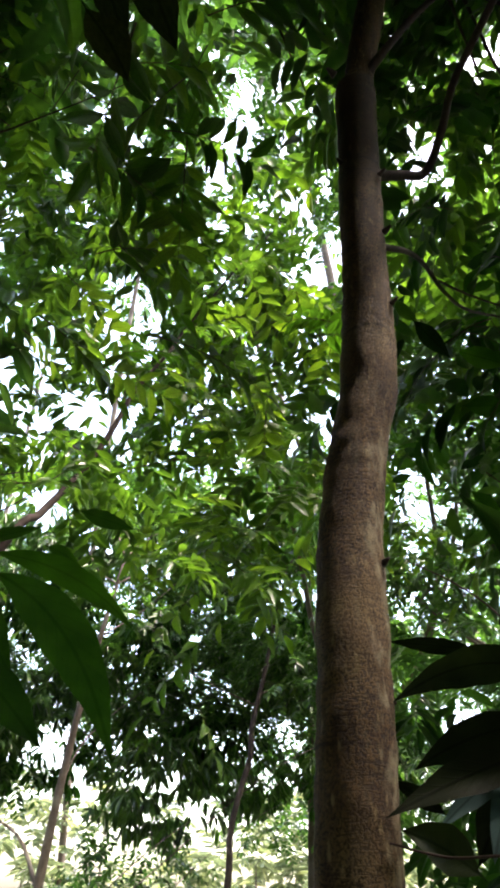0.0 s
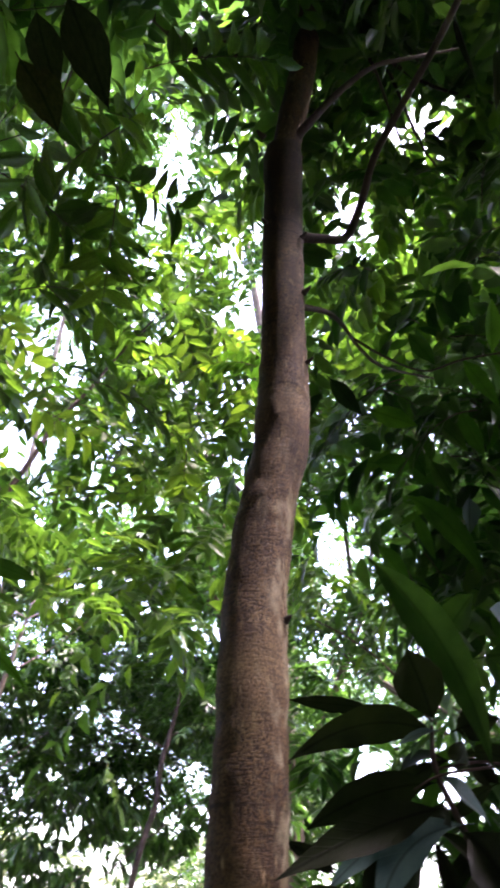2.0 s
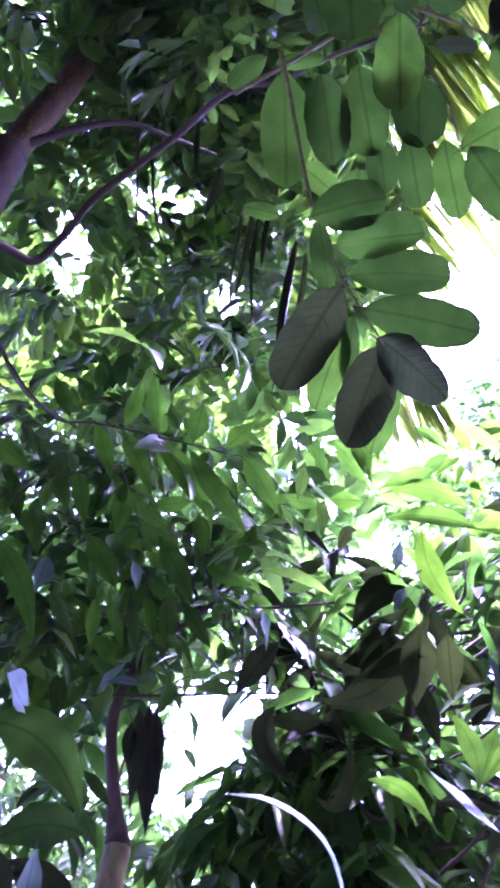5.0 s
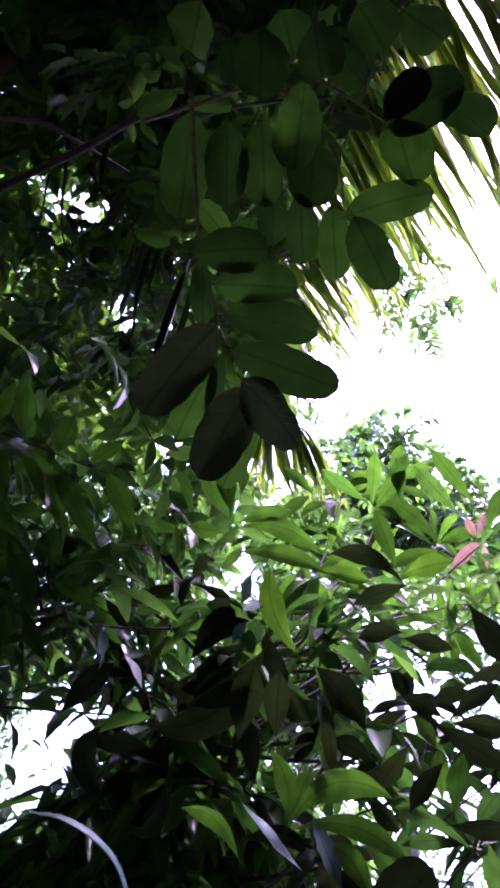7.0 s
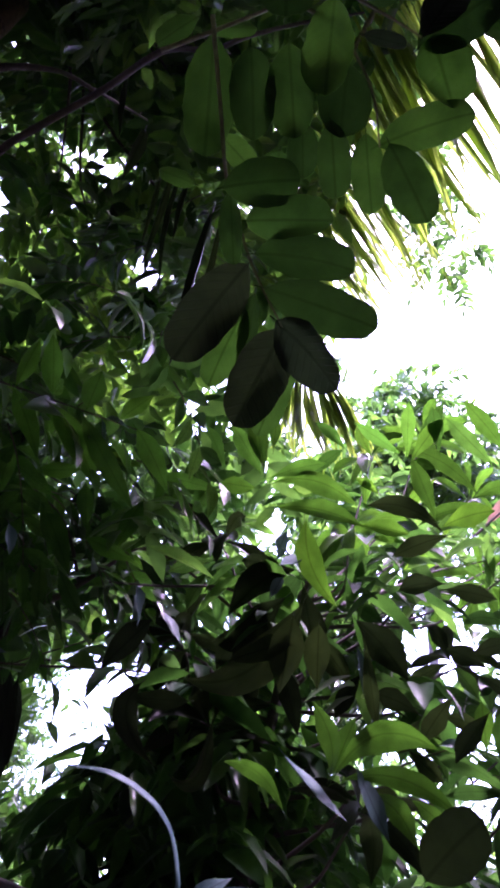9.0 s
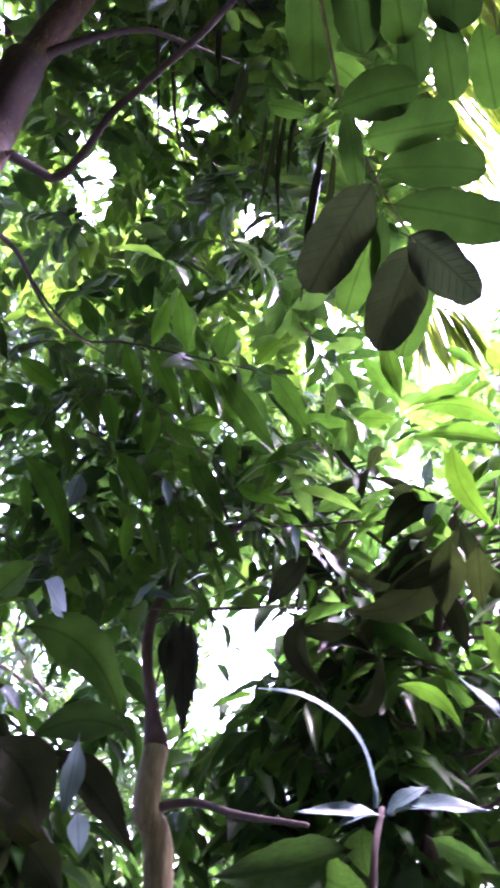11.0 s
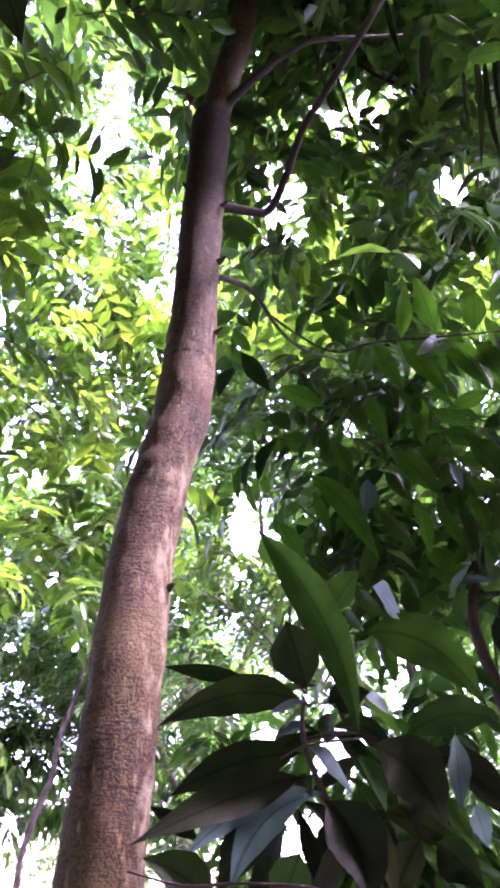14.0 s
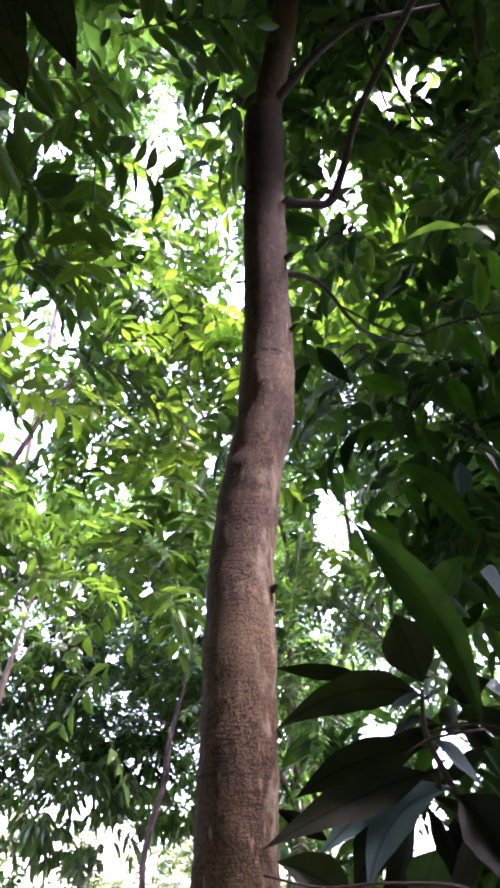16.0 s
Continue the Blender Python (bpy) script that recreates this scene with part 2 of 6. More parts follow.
        nt.links.new(part_fac.outputs[0], sub.inputs[1])
        height = sub.outputs[0]
    bump = node(nt, "ShaderNodeBump", Strength=0.45, Distance=0.005)
    nt.links.new(height, bump.inputs["Height"])
    nt.links.new(colour, bsdf.inputs["Base Color"])
    nt.links.new(bump.outputs["Normal"], bsdf.inputs["Normal"])
    bsdf.inputs["Roughness"].default_value = rough
    return m


def node_link_noise(nt, coord, scale):
    n = node(nt, "ShaderNodeTexNoise", Scale=scale, Detail=2.0)
    nt.links.new(coord.outputs["Object"], n.inputs["Vector"])
    return n.outputs["Fac"]


# sunlight is put into this colour: a yellower copy for leaves that look lit
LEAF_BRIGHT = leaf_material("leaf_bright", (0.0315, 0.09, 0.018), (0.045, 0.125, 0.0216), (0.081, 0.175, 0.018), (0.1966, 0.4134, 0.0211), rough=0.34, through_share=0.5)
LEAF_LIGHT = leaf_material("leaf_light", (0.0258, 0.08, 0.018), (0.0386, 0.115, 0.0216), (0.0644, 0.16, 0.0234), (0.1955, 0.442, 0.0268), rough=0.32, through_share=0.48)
LEAF_MID = leaf_material("leaf_mid", (0.0221, 0.062, 0.018), (0.0331, 0.09, 0.0216), (0.0552, 0.13, 0.0216), (0.1426, 0.38, 0.0405), rough=0.3, through_share=0.4)
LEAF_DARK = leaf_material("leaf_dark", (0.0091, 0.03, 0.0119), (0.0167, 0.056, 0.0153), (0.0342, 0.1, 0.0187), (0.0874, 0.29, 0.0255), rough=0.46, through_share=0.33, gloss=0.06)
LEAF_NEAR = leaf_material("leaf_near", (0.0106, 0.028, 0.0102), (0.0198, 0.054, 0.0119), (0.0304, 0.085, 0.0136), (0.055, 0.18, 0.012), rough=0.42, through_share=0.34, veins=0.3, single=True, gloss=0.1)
# shade of backlit near leaves is put into this almost black colour
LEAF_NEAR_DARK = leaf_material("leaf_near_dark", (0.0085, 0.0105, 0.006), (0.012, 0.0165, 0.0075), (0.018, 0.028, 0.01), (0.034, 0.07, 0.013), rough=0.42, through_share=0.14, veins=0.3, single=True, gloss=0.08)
LEAF_OLD = leaf_material("leaf_old", (0.0095, 0.0115, 0.0085), (0.012, 0.015, 0.01), (0.0155, 0.021, 0.0125), (0.03, 0.06, 0.018), rough=0.45, through_share=0.25, veins=0.9, single=True, gloss=0.15)
# shaded copy of the near leaf, with the shade put into its colour
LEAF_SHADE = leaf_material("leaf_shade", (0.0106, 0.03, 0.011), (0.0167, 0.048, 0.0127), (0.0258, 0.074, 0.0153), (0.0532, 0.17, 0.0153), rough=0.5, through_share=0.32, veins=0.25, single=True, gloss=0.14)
LEAF_SOFT = leaf_material("leaf_soft", (0.0137, 0.045, 0.0102), (0.0213, 0.07, 0.0119), (0.0319, 0.1, 0.0136), (0.11, 0.37, 0.019), rough=0.4, through_share=0.46, veins=0.35, single=True, gloss=0.12)
LEAF_FRESH = leaf_material("leaf_fresh", (0.0273, 0.075, 0.0108), (0.0378, 0.1, 0.0126), (0.0483, 0.13, 0.009), (0.0945, 0.3, 0.0081), rough=0.4, through_share=0.38, veins=0.45, single=True, gloss=0.3)
# the sky's reflection is put into the blue-grey base and the tinted specular
LEAF_SKY_SHEEN = leaf_material("leaf_sky_sheen", (0.04, 0.082, 0.085), (0.052, 0.1, 0.104), (0.065, 0.12, 0.124), (0.05, 0.1, 0.05), rough=0.46, through_share=0.1, veins=0.3, single=True, gloss=0.3)
LEAF_SKY_SHEEN.node_tree.nodes["Principled BSDF"].inputs["Specular Tint"].default_value = (0.72, 1.0, 1.0, 1)
# sunlit copy: the sun's brightness is put into the leaf colour
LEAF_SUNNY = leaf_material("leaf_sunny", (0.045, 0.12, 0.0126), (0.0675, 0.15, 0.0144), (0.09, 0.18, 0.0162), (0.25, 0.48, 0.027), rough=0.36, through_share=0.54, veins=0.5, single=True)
# far haze put into a pale, greyed leaf colour
LEAF_HAZE = leaf_material("leaf_haze", (0.11, 0.15, 0.065), (0.15, 0.2, 0.1), (0.2, 0.25, 0.13), (0.33, 0.42, 0.2), rough=0.4, through_share=0.4)
LEAF_YOUNG = leaf_material("leaf_young", (0.24, 0.12, 0.09), (0.28, 0.15, 0.11), (0.32, 0.18, 0.12), (0.42, 0.24, 0.17), rough=0.4, through_share=0.4, veins=0.7, single=True)
LEAF_PALM = leaf_material("leaf_palm", (0.06, 0.12, 0.018), (0.09, 0.16, 0.0225), (0.14, 0.2, 0.027), (0.4, 0.58, 0.054), through_share=0.6)
BARK_MAIN = bark_material("bark_main", (0.045, 0.0205, 0.008), (0.144, 0.082, 0.031), (0.235, 0.165, 0.078), lenticels=0.97)
BARK_BRANCH = bark_material("bark_branch", (0.018, 0.010, 0.009), (0.045, 0.026, 0.022), (0.08, 0.056, 0.048), scale=2.0)
BARK_GREY = bark_material("bark_grey", (0.06, 0.046, 0.036), (0.13, 0.1, 0.08), (0.22, 0.2, 0.16))
BARK_TWIG = bark_material("bark_twig", (0.022, 0.011, 0.008), (0.055, 0.028, 0.021), (0.1, 0.062, 0.05), scale=1.2)
BARK_PALE = bark_material("bark_pale", (0.06, 0.052, 0.026), (0.165, 0.155, 0.066), (0.1, 0.075, 0.045), scale=1.5)

# ---- building blocks ----
STAND = Vector((0.1, -0.03, 1.53))


def spot(az, el, d):
    """A place by compass bearing from the lookout (0 ahead, plus to the right), height angle and distance."""
    a, e = radians(az), radians(el)
    return STAND + Vector((math.sin(a) * math.cos(e), math.cos(a) * math.cos(e), math.sin(e))) * d


def link_mesh(name, verts, faces, material, parent=None, label="", smooth=True, uvs=None):
    me = bpy.data.meshes.new(name)
    me.from_pydata(verts, [], faces)
    me.materials.append(material)
    if smooth:
        me.polygons.foreach_set("use_smooth", [True] * len(me.polygons))
    if uvs is not None:
        layer = me.uv_layers.new(name="UVMap")
        idx = np.zeros(len(me.loops), dtype=np.int32)
        me.loops.foreach_get("vertex_index", idx)
        layer.data.foreach_set("uv", np.asarray(uvs, dtype=np.float32)[idx].ravel())
    me.update()
    ob = new(name, me)
    if parent is not None:
        ob.parent = parent
    if label:
        ob["label"] = label
    return ob


def curve_points(points, steps):
    """Catmull-Rom through rows of numbers (place and radius)."""
    p = np.array(points, dtype=float)
    p = np.vstack([2 * p[0] - p[1], p, 2 * p[-1] - p[-2]])
    out = []
    for i in range(1, len(p) - 2):
        for k in range(steps):
            u = k / steps
            a, b, c, d = p[i - 1], p[i], p[i + 1], p[i + 2]
            out.append(0.5 * (2 * b + (c - a) * u + (2 * a - 5 * b + 4 * c - d) * u * u + (3 * b - a - 3 * c + d) * u ** 3))
    out.append(p[-2])
    return np.array(out)


def tube(name, points, material, parent=None, label="", steps=6, sides=8, rough=0.06, seed=0, origin=None):
    """A round, slightly uneven stem through (x, y, z, radius) rows."""
    c = curve_points(points, steps)
    rows, faces = [], []
    d = np.gradient(c[:, :3], axis=0)
    d /= np.linalg.norm(d, axis=1)[:, None] + 1e-9
    ref = np.array((0.31, 0.87, 0.21)) if abs(d[0][2]) > 0.6 else np.array((0.1, 0.15, 1.0))
    for i, (x, y, z, r) in enumerate(c):
        u = np.cross(d[i], ref)
        u /= np.linalg.norm(u)
        v = np.cross(d[i], u)
        ref = np.cross(u, d[i])
        for k in range(sides):
            a = 2 * math.pi * k / sides
            q = np.array((x, y, z)) + u * r * math.cos(a) + v * r * math.sin(a)
            w = 1 + rough * noise.noise(Vector((q * (1.2 / max(r, 0.02))) + seed)) + 0.4 * rough * noise.noise(Vector(q * (4.0 / max(r, 0.02))))
            rows.append(np.array((x, y, z)) + (u * math.cos(a) + v * math.sin(a)) * max(r, 0.0008) * w)
    n = len(c)
    for i in range(n - 1):
        for k in range(sides):
            k2 = (k + 1) % sides
            faces.append((i * sides + k, i * sides + k2, (i + 1) * sides + k2, (i + 1) * sides + k))
    faces.append(tuple(range(sides))[::-1])
    faces.append(tuple((n - 1) * sides + k for k in range(sides)))
    return link_mesh(name, [tuple(r) for r in rows], faces, material, parent, label)


def thing(name, place, label, category, group=""):
    ob = new(name)
    ob.location = place
    ob.empty_display_size = 0.2
    return tagged(ob, label, category, group)


def under(parent, obs):
    """Hang meshes that are built in world places under an Empty without moving them."""
    for ob in obs:
        ob.parent = parent
        ob.matrix_parent_inverse = Matrix.Translation(parent.location).inverted()


# ---- foliage ----
# Openings of the canopy towards the sky: bearing, height angle and the two half widths, in degrees.
GAPS = np.array([
    (-12.4, 57.9, 2.0, 2.1), (-12.1, 54.9, 2.7, 1.9), (-13.9, 51.7, 2.6, 1.3), (-20.3, 41.8, 2.7, 2.2),
    (-0.4, 45.7, 2.3, 2.3), (-1.0, 33.5, 1.4, 1.9), (6.6, 27.0, 1.7, 2.4), (9.2, 53.2, 0.8, 0.6),
    (10.5, 49.5, 1.0, 0.6), (21.2, 57.8, 1.5, 0.9), (-24.8, 25.2, 1.3, 1.4), (-7.4, 26.3, 0.8, 0.7),
    (-22.4, 32.8, 2.8, 1.5), (-19.4, 3.4, 1.7, 1.7), (-10.0, 4.5, 1.2, 1.7), (-21.2, 9.0, 1.2, 1.4)])
GAPS_RIGHT = np.array([
    (29.6, 51.1, 2.1, 1.6), (16.5, 57.4, 1.0, 0.6), (12.0, 52.8, 0.9, 0.8), (8.5, 11.5, 1.4, 1.3),
    (13.1, 10.7, 1.8, 1.8), (10.9, 5.4, 1.8, 1.8), (29.6, 17.4, 2.3, 4.5), (31.0, 15.3, 2.2, 1.3),
    (36.7, 41.2, 1.7, 1.8), (57.0, 47.0, 6.6, 4.3), (61.0, 48.5, 7.5, 5.2), (69.9, 52.9, 6.5, 6.0),
    (68.8, 43.7, 6.0, 6.0), (76.0, 61.0, 7.0, 5.0), (61.4, 34.8, 3.4, 1.9), (57.8, 23.1, 2.9, 1.8),
    (48.8, 41.6, 4.2, 2.5), (85.0, 66.0, 9.0, 6.0), (80.0, 48.0, 8.0, 10.0), (32.7, 18.9, 2.2, 3.2), (31.8, 18.7, 2.2, 3.2)])
# fine chinks between the leaves: in clusters and strewn
_spots = np.random.default_rng(77)
CLUSTERS = ((9.5, 52.5, 3.6, 2.4, 50), (11.5, 50.5, 2.8, 1.8, 30), (-18, 43, 7, 5, 20), (-3, 40, 2.2, 7, 30), (-16, 47, 9, 3.5, 14), (-14, 24, 10, 8, 22), (20, 57.5, 5, 2, 46), (58, 27, 5, 8, 50), (7, 25, 3, 5, 26),
            (13, 9, 5, 4, 26), (-24, 60, 10, 8, 46), (30, 16, 5, 7, 26), (38, 43, 4, 4, 20), (-5, 58, 4, 6, 20))
CHINKS = [np.column_stack([_spots.uniform(-30, 62, 520), _spots.uniform(6, 64, 520), _spots.uniform(0.1, 0.38, 520), _spots.uniform(0.1, 0.32, 520)])]
CHINKS[0] = CHINKS[0][_spots.random(520) < np.where(CHINKS[0][:, 0] < 3, 0.6, 0.35)]
CHINKS[0] = CHINKS[0][(CHINKS[0][:, 0] < 29) | (CHINKS[0][:, 1] > 27)]
for a, e, ra, re, n in CLUSTERS:
    CHINKS.append(np.column_stack([_spots.normal(a, ra * 0.5, n), _spots.normal(e, re * 0.5, n), _spots.uniform(0.2, 0.6, n), _spots.uniform(0.2, 0.5, n)]))
ALL_GAPS = np.vstack([GAPS, GAPS_RIGHT] + CHINKS)

# chart of the openings by bearing (-45 to 105) and height angle (0 to 90), in tenths of a degree: distance from each heart in half widths
CHART = np.full((1501, 901), 9.0)
_ca, _ce = np.meshgrid(np.arange(-45, 105.05, 0.1), np.arange(0, 90.05, 0.1), indexing="ij")
_wave = 0.20 * np.sin(_ca * 3.1 + 1.7 * np.sin(_ce * 2.3)) + 0.16 * np.sin(_ce * 4.7 + 2.1 * np.sin(_ca * 1.9)) + 0.12 * np.sin(_ca * 8.3 + _ce * 6.1)
for a, e, ra, re in ALL_GAPS:
    i0, i1 = max(0, int((a - 2 * ra + 45) * 10)), min(1500, int((a + 2 * ra + 45) * 10) + 1)
    j0, j1 = max(0, int((e - 2 * re) * 10)), min(900, int((e + 2 * re) * 10) + 1)
    if i1 <= i0 or j1 <= j0:
        continue
    block = np.sqrt(((_ca[i0:i1, j0:j1] - a) / ra) ** 2 + ((_ce[i0:i1, j0:j1] - e) / re) ** 2) + _wave[i0:i1, j0:j1]
    CHART[i0:i1, j0:j1] = np.minimum(CHART[i0:i1, j0:j1], block)


def open_sky(p, edge=0.35, rng=None):
    """True for places that lie in one of the openings; the rims are ragged."""
    q = p - np.array(STAND)
    az = np.degrees(np.arctan2(q[:, 0], q[:, 1]))
    el = np.degrees(np.arctan2(q[:, 2], np.hypot(q[:, 0], q[:, 1])))
    rag = 1 + edge * (rng.random(len(p)) - 0.62)
    inside = (az > -45) & (az < 105) & (el > 0)
    i = np.clip(((az + 45) * 10).round().astype(int), 0, 1500)
    j = np.clip((el * 10).round().astype(int), 0, 900)
    return inside & (CHART[i, j] < 1.1 * rag)


def clear_sky(p):
    """True for places inside one of the large openings."""
    q = p - np.array(STAND)
    az = np.degrees(np.arctan2(q[:, 0], q[:, 1]))
    el = np.degrees(np.arctan2(q[:, 2], np.hypot(q[:, 0], q[:, 1])))
    hit = np.zeros(len(p), dtype=bool)
    for a, e, ra, re in np.vstack([GAPS, GAPS_RIGHT]):
        hit |= ((az - a) / ra) ** 2 + ((el - e) / re) ** 2 < 1.2
    return hit


def unit(v):
    return v / (np.linalg.norm(v, axis=-1, keepdims=True) + 1e-9)


LEAF_SMALL = (np.array([(0, 0, 0), (0.28, 0.5, 0.10), (0.68, 0.4, 0.05), (1, 0, -0.12), (0.68, -0.4, 0.05), (0.28, -0.5, 0.10)]),
              [(0, 3, 2, 1), (0, 5, 4, 3)])
LEAF_FINE = (np.array([(0, 0, 0), (0.18, 0.33, 0.05), (0.42, 0.5, 0.10), (0.74, 0.36, 0.03), (1, 0, -0.09), (0.74, -0.36, 0.03), (0.42, -0.5, 0.10), (0.18, -0.33, 0.05),
                       (0.3, 0, 0.03), (0.66, 0, -0.02)]),
             [(0, 8, 2, 1), (8, 9, 3, 2), (9, 4, 3), (0, 7, 6, 8), (8, 6, 5, 9), (9, 5, 4)])


def leaves_mesh(name, base, way, face, length, width, material, parent, template=LEAF_SMALL, label=""):
    """Many leaves as one mesh: each by its base, direction, upper side, length and width."""
    t, polys = template
    way = unit(way)
    side = unit(np.cross(face, way))
    up = np.cross(way, side)
    n, k = len(base), len(t)
    v = (base[:, None, :] + t[None, :, 0, None] * (way * length[:, None])[:, None, :]
         + t[None, :, 1, None] * (side * width[:, None])[:, None, :] + t[None, :, 2, None] * (up * length[:, None])[:, None, :])
    me = bpy.data.meshes.new(name)
    sizes = np.array([len(p) for p in polys])
    flat = np.concatenate([np.array(p) for p in polys])
    loops = (flat[None, :] + np.arange(n)[:, None] * k).ravel()
    starts = np.concatenate([[0], np.cumsum(np.tile(sizes, n))[:-1]])
    me.vertices.add(n * k)
    me.vertices.foreach_set("co", v.astype(np.float32).ravel())
    me.loops.add(len(loops))
    me.loops.foreach_set("vertex_index", loops.astype(np.int32))
    me.polygons.add(n * len(polys))
    me.polygons.foreach_set("loop_start", starts.astype(np.int32))
    me.materials.append(material)
    me.polygons.foreach_set("use_smooth", np.ones(n * len(polys), dtype=bool))
    me.update(calc_edges=True)
    me.validate()
    ob = new(name, me)
    if parent is not None:
        under(parent, [ob])
    if label:
        ob["label"] = label
    return ob


def spray_sites(boughs, per_area, rng, shell=0.55):
    """Places of sprays in egg-shaped boughs (x, y, z, radius), and the way outward at each."""
    sites, ways = [], []
    for x, y, z, r in boughs:
        n = max(3, int(per_area * r * r))
        w = unit(rng.normal(size=(n, 3)))
        s = r * (shell + (1 - shell) * rng.random((n, 1))) * (0.75 + 0.25 * rng.random((n, 1)))
        sites.append(np.array((x, y, z)) + w * s * np.array((1.0, 1.0, 0.72)))
        ways.append(w)
    return np.vstack(sites), np.vstack(ways)


def pinnate(sites, ways, rng, rachis=0.42, leaflet=0.17, slim=0.36, pairs=6, droop=0.45):
    """Feathered sprays: pairs of leaflets along a bent midrib."""
    n = len(sites)
    w = unit(ways * np.array((1, 1, 0.25)) + rng.normal(scale=0.35, size=(n, 3)))
    side = unit(np.cross(w, np.array((0, 0, 1.0))))
    base, way, face, length, width = [], [], [], [], []
    size = rachis * (0.7 + 0.6 * rng.random(n))
    roll = rng.normal(scale=0.5, size=n)
    for k in range(pairs * 2 + 1):
        u = (0.18 + 0.82 * (k // 2) / pairs) if k < pairs * 2 else 1.0
        s = 0 if k == pairs * 2 else (1 if k % 2 else -1)
        p = sites + w * (size * u)[:, None]
        p[:, 2] -= droop * size * u * u
        tangent = unit(w - np.array((0, 0, 1.0)) * (2 * droop * u))
        up = unit(np.cross(side, tangent))
        sd = side * np.cos(roll)[:, None] + up * np.sin(roll)[:, None]
        d = tangent * (0.45 if s else 1.0) + sd * (0.85 * s) + rng.normal(scale=0.16, size=(n, 3)) - np.array((0, 0, 0.18))
        base.append(p)
        way.append(d)
        face.append(up + rng.normal(scale=0.22, size=(n, 3)))
        L = leaflet * (0.75 + 0.5 * rng.random(n)) * (1.0 - 0.25 * abs(u - 0.6))
        length.append(L)
        width.append(L * slim * (0.85 + 0.3 * rng.random(n)))
    return tuple(np.concatenate(a) for a in (base, way, face, length, width))


def tufts(sites, ways, rng, leaf=0.26, slim=0.26, count=8, hang=0.9):
    """Whorls of long leaves at twig ends, more or less hanging."""
    n = len(sites)
    base, way, face, length, width = [], [], [], [], []
    turn = rng.random(n) * 6.28
    for k in range(count):
        a = turn + k * 2.4 + rng.normal(scale=0.3, size=n)
        out = np.stack([np.cos(a), np.sin(a), np.zeros(n)], axis=1)
        d = out + ways * 0.35 - np.array((0, 0, 1.0)) * (hang * (0.5 + rng.random((n, 1))))
        base.append(sites + out * 0.02 - np.array((0, 0, 0.015 * k)))
        way.append(d)
        face.append(out * 0.6 + np.array((0, 0, 1.0)) + rng.normal(scale=0.3, size=(n, 3)))
        L = leaf * (0.65 + 0.6 * rng.random(n))
        length.append(L)
        width.append(L * slim * (0.8 + 0.4 * rng.random(n)))
    return tuple(np.concatenate(a) for a in (base, way, face, length, width))


SUN_WAY = np.array((math.sin(radians(SUN_AZ)) * math.cos(radians(SUN_EL)), math.cos(radians(SUN_AZ)) * math.cos(radians(SUN_EL)), math.sin(radians(SUN_EL))))


def sunlit_chink(p, width):
    """True for places in the narrow slot through which the sun reaches the flank of the main trunk."""
    hit = np.zeros(len(p), dtype=bool)
    for z in (2.12, 2.28, 2.95):
        q = p - np.array((0.12, 1.63, z))
        along = q @ SUN_WAY
        hit |= (along > 0.4) & (np.linalg.norm(q - along[:, None] * SUN_WAY, axis=1) < width)
    return hit


def sunny_opening(p, rng):
    """True for most places in the wide slots through which the sun reaches the feathered leaves beyond the trunk."""
    hit = np.zeros(len(p), dtype=bool)
    for x, y, z, width in ((-0.5, 4.4, 4.3, 0.45), (-1.1, 5.0, 5.2, 0.5), (-0.9, 4.7, 3.6, 0.45)):
        q = p - np.array((x, y, z))
        along = q @ SUN_WAY
        hit |= (along > 0.7) & (np.linalg.norm(q - along[:, None] * SUN_WAY, axis=1) < width)
    return hit & (rng.random(len(p)) < 0.6)


def crown(parent, boughs, style, per_area, material, seed, fine=False, label="", keep_gaps=True, name="crown", shell=0.55, **shape):
    rng = np.random.default_rng(seed)
    sites, ways = spray_sites(boughs, per_area, rng, shell)
    b, w, f, L, W = style(sites, ways, rng, **shape)
    if keep_gaps:
        ok = ~(open_sky(b + unit(w) * (L * 0.3)[:, None], 0.8, rng) | open_sky(b + unit(w) * (L * 0.75)[:, None], 0.8, rng))
        # a few leaves stray into the smaller openings
        ok |= (rng.random(len(b)) < 0.03) & (b[:, 0] < b[:, 1] + 0.2)
        b, w, f, L, W = b[ok], w[ok], f[ok], L[ok], W[ok]
    # a chink through which the sun reaches the main trunk
    ok = ~(sunlit_chink(b, 0.2) | sunlit_chink(b + unit(w) * (L * 0.5)[:, None], 0.18))
    b, w, f, L, W = b[ok], w[ok], f[ok], L[ok], W[ok]
    ok = ~sunny_opening(b, rng)
    b, w, f, L, W = b[ok], w[ok], f[ok], L[ok], W[ok]
    # nothing grows where the lookout stands
    ok = np.linalg.norm(b - np.array(STAND), axis=1) > 1.5
    return leaves_mesh(name, b[ok], w[ok], f[ok], L[ok], W[ok], material, parent, LEAF_FINE if fine else LEAF_SMALL, label)


def boughs_between(az, el, d, r, count, seed):
    """Boughs strewn over a stretch of bearings, height angles and distances."""
    rng = random.Random(seed)
    out = []
    for i in range(count):
        u = (i + rng.random()) / count
        p = spot(az[0] + (az[1] - az[0]) * u, rng.uniform(*el), rng.uniform(*d))
        out.append((*p, rng.uniform(*r)))
    return out


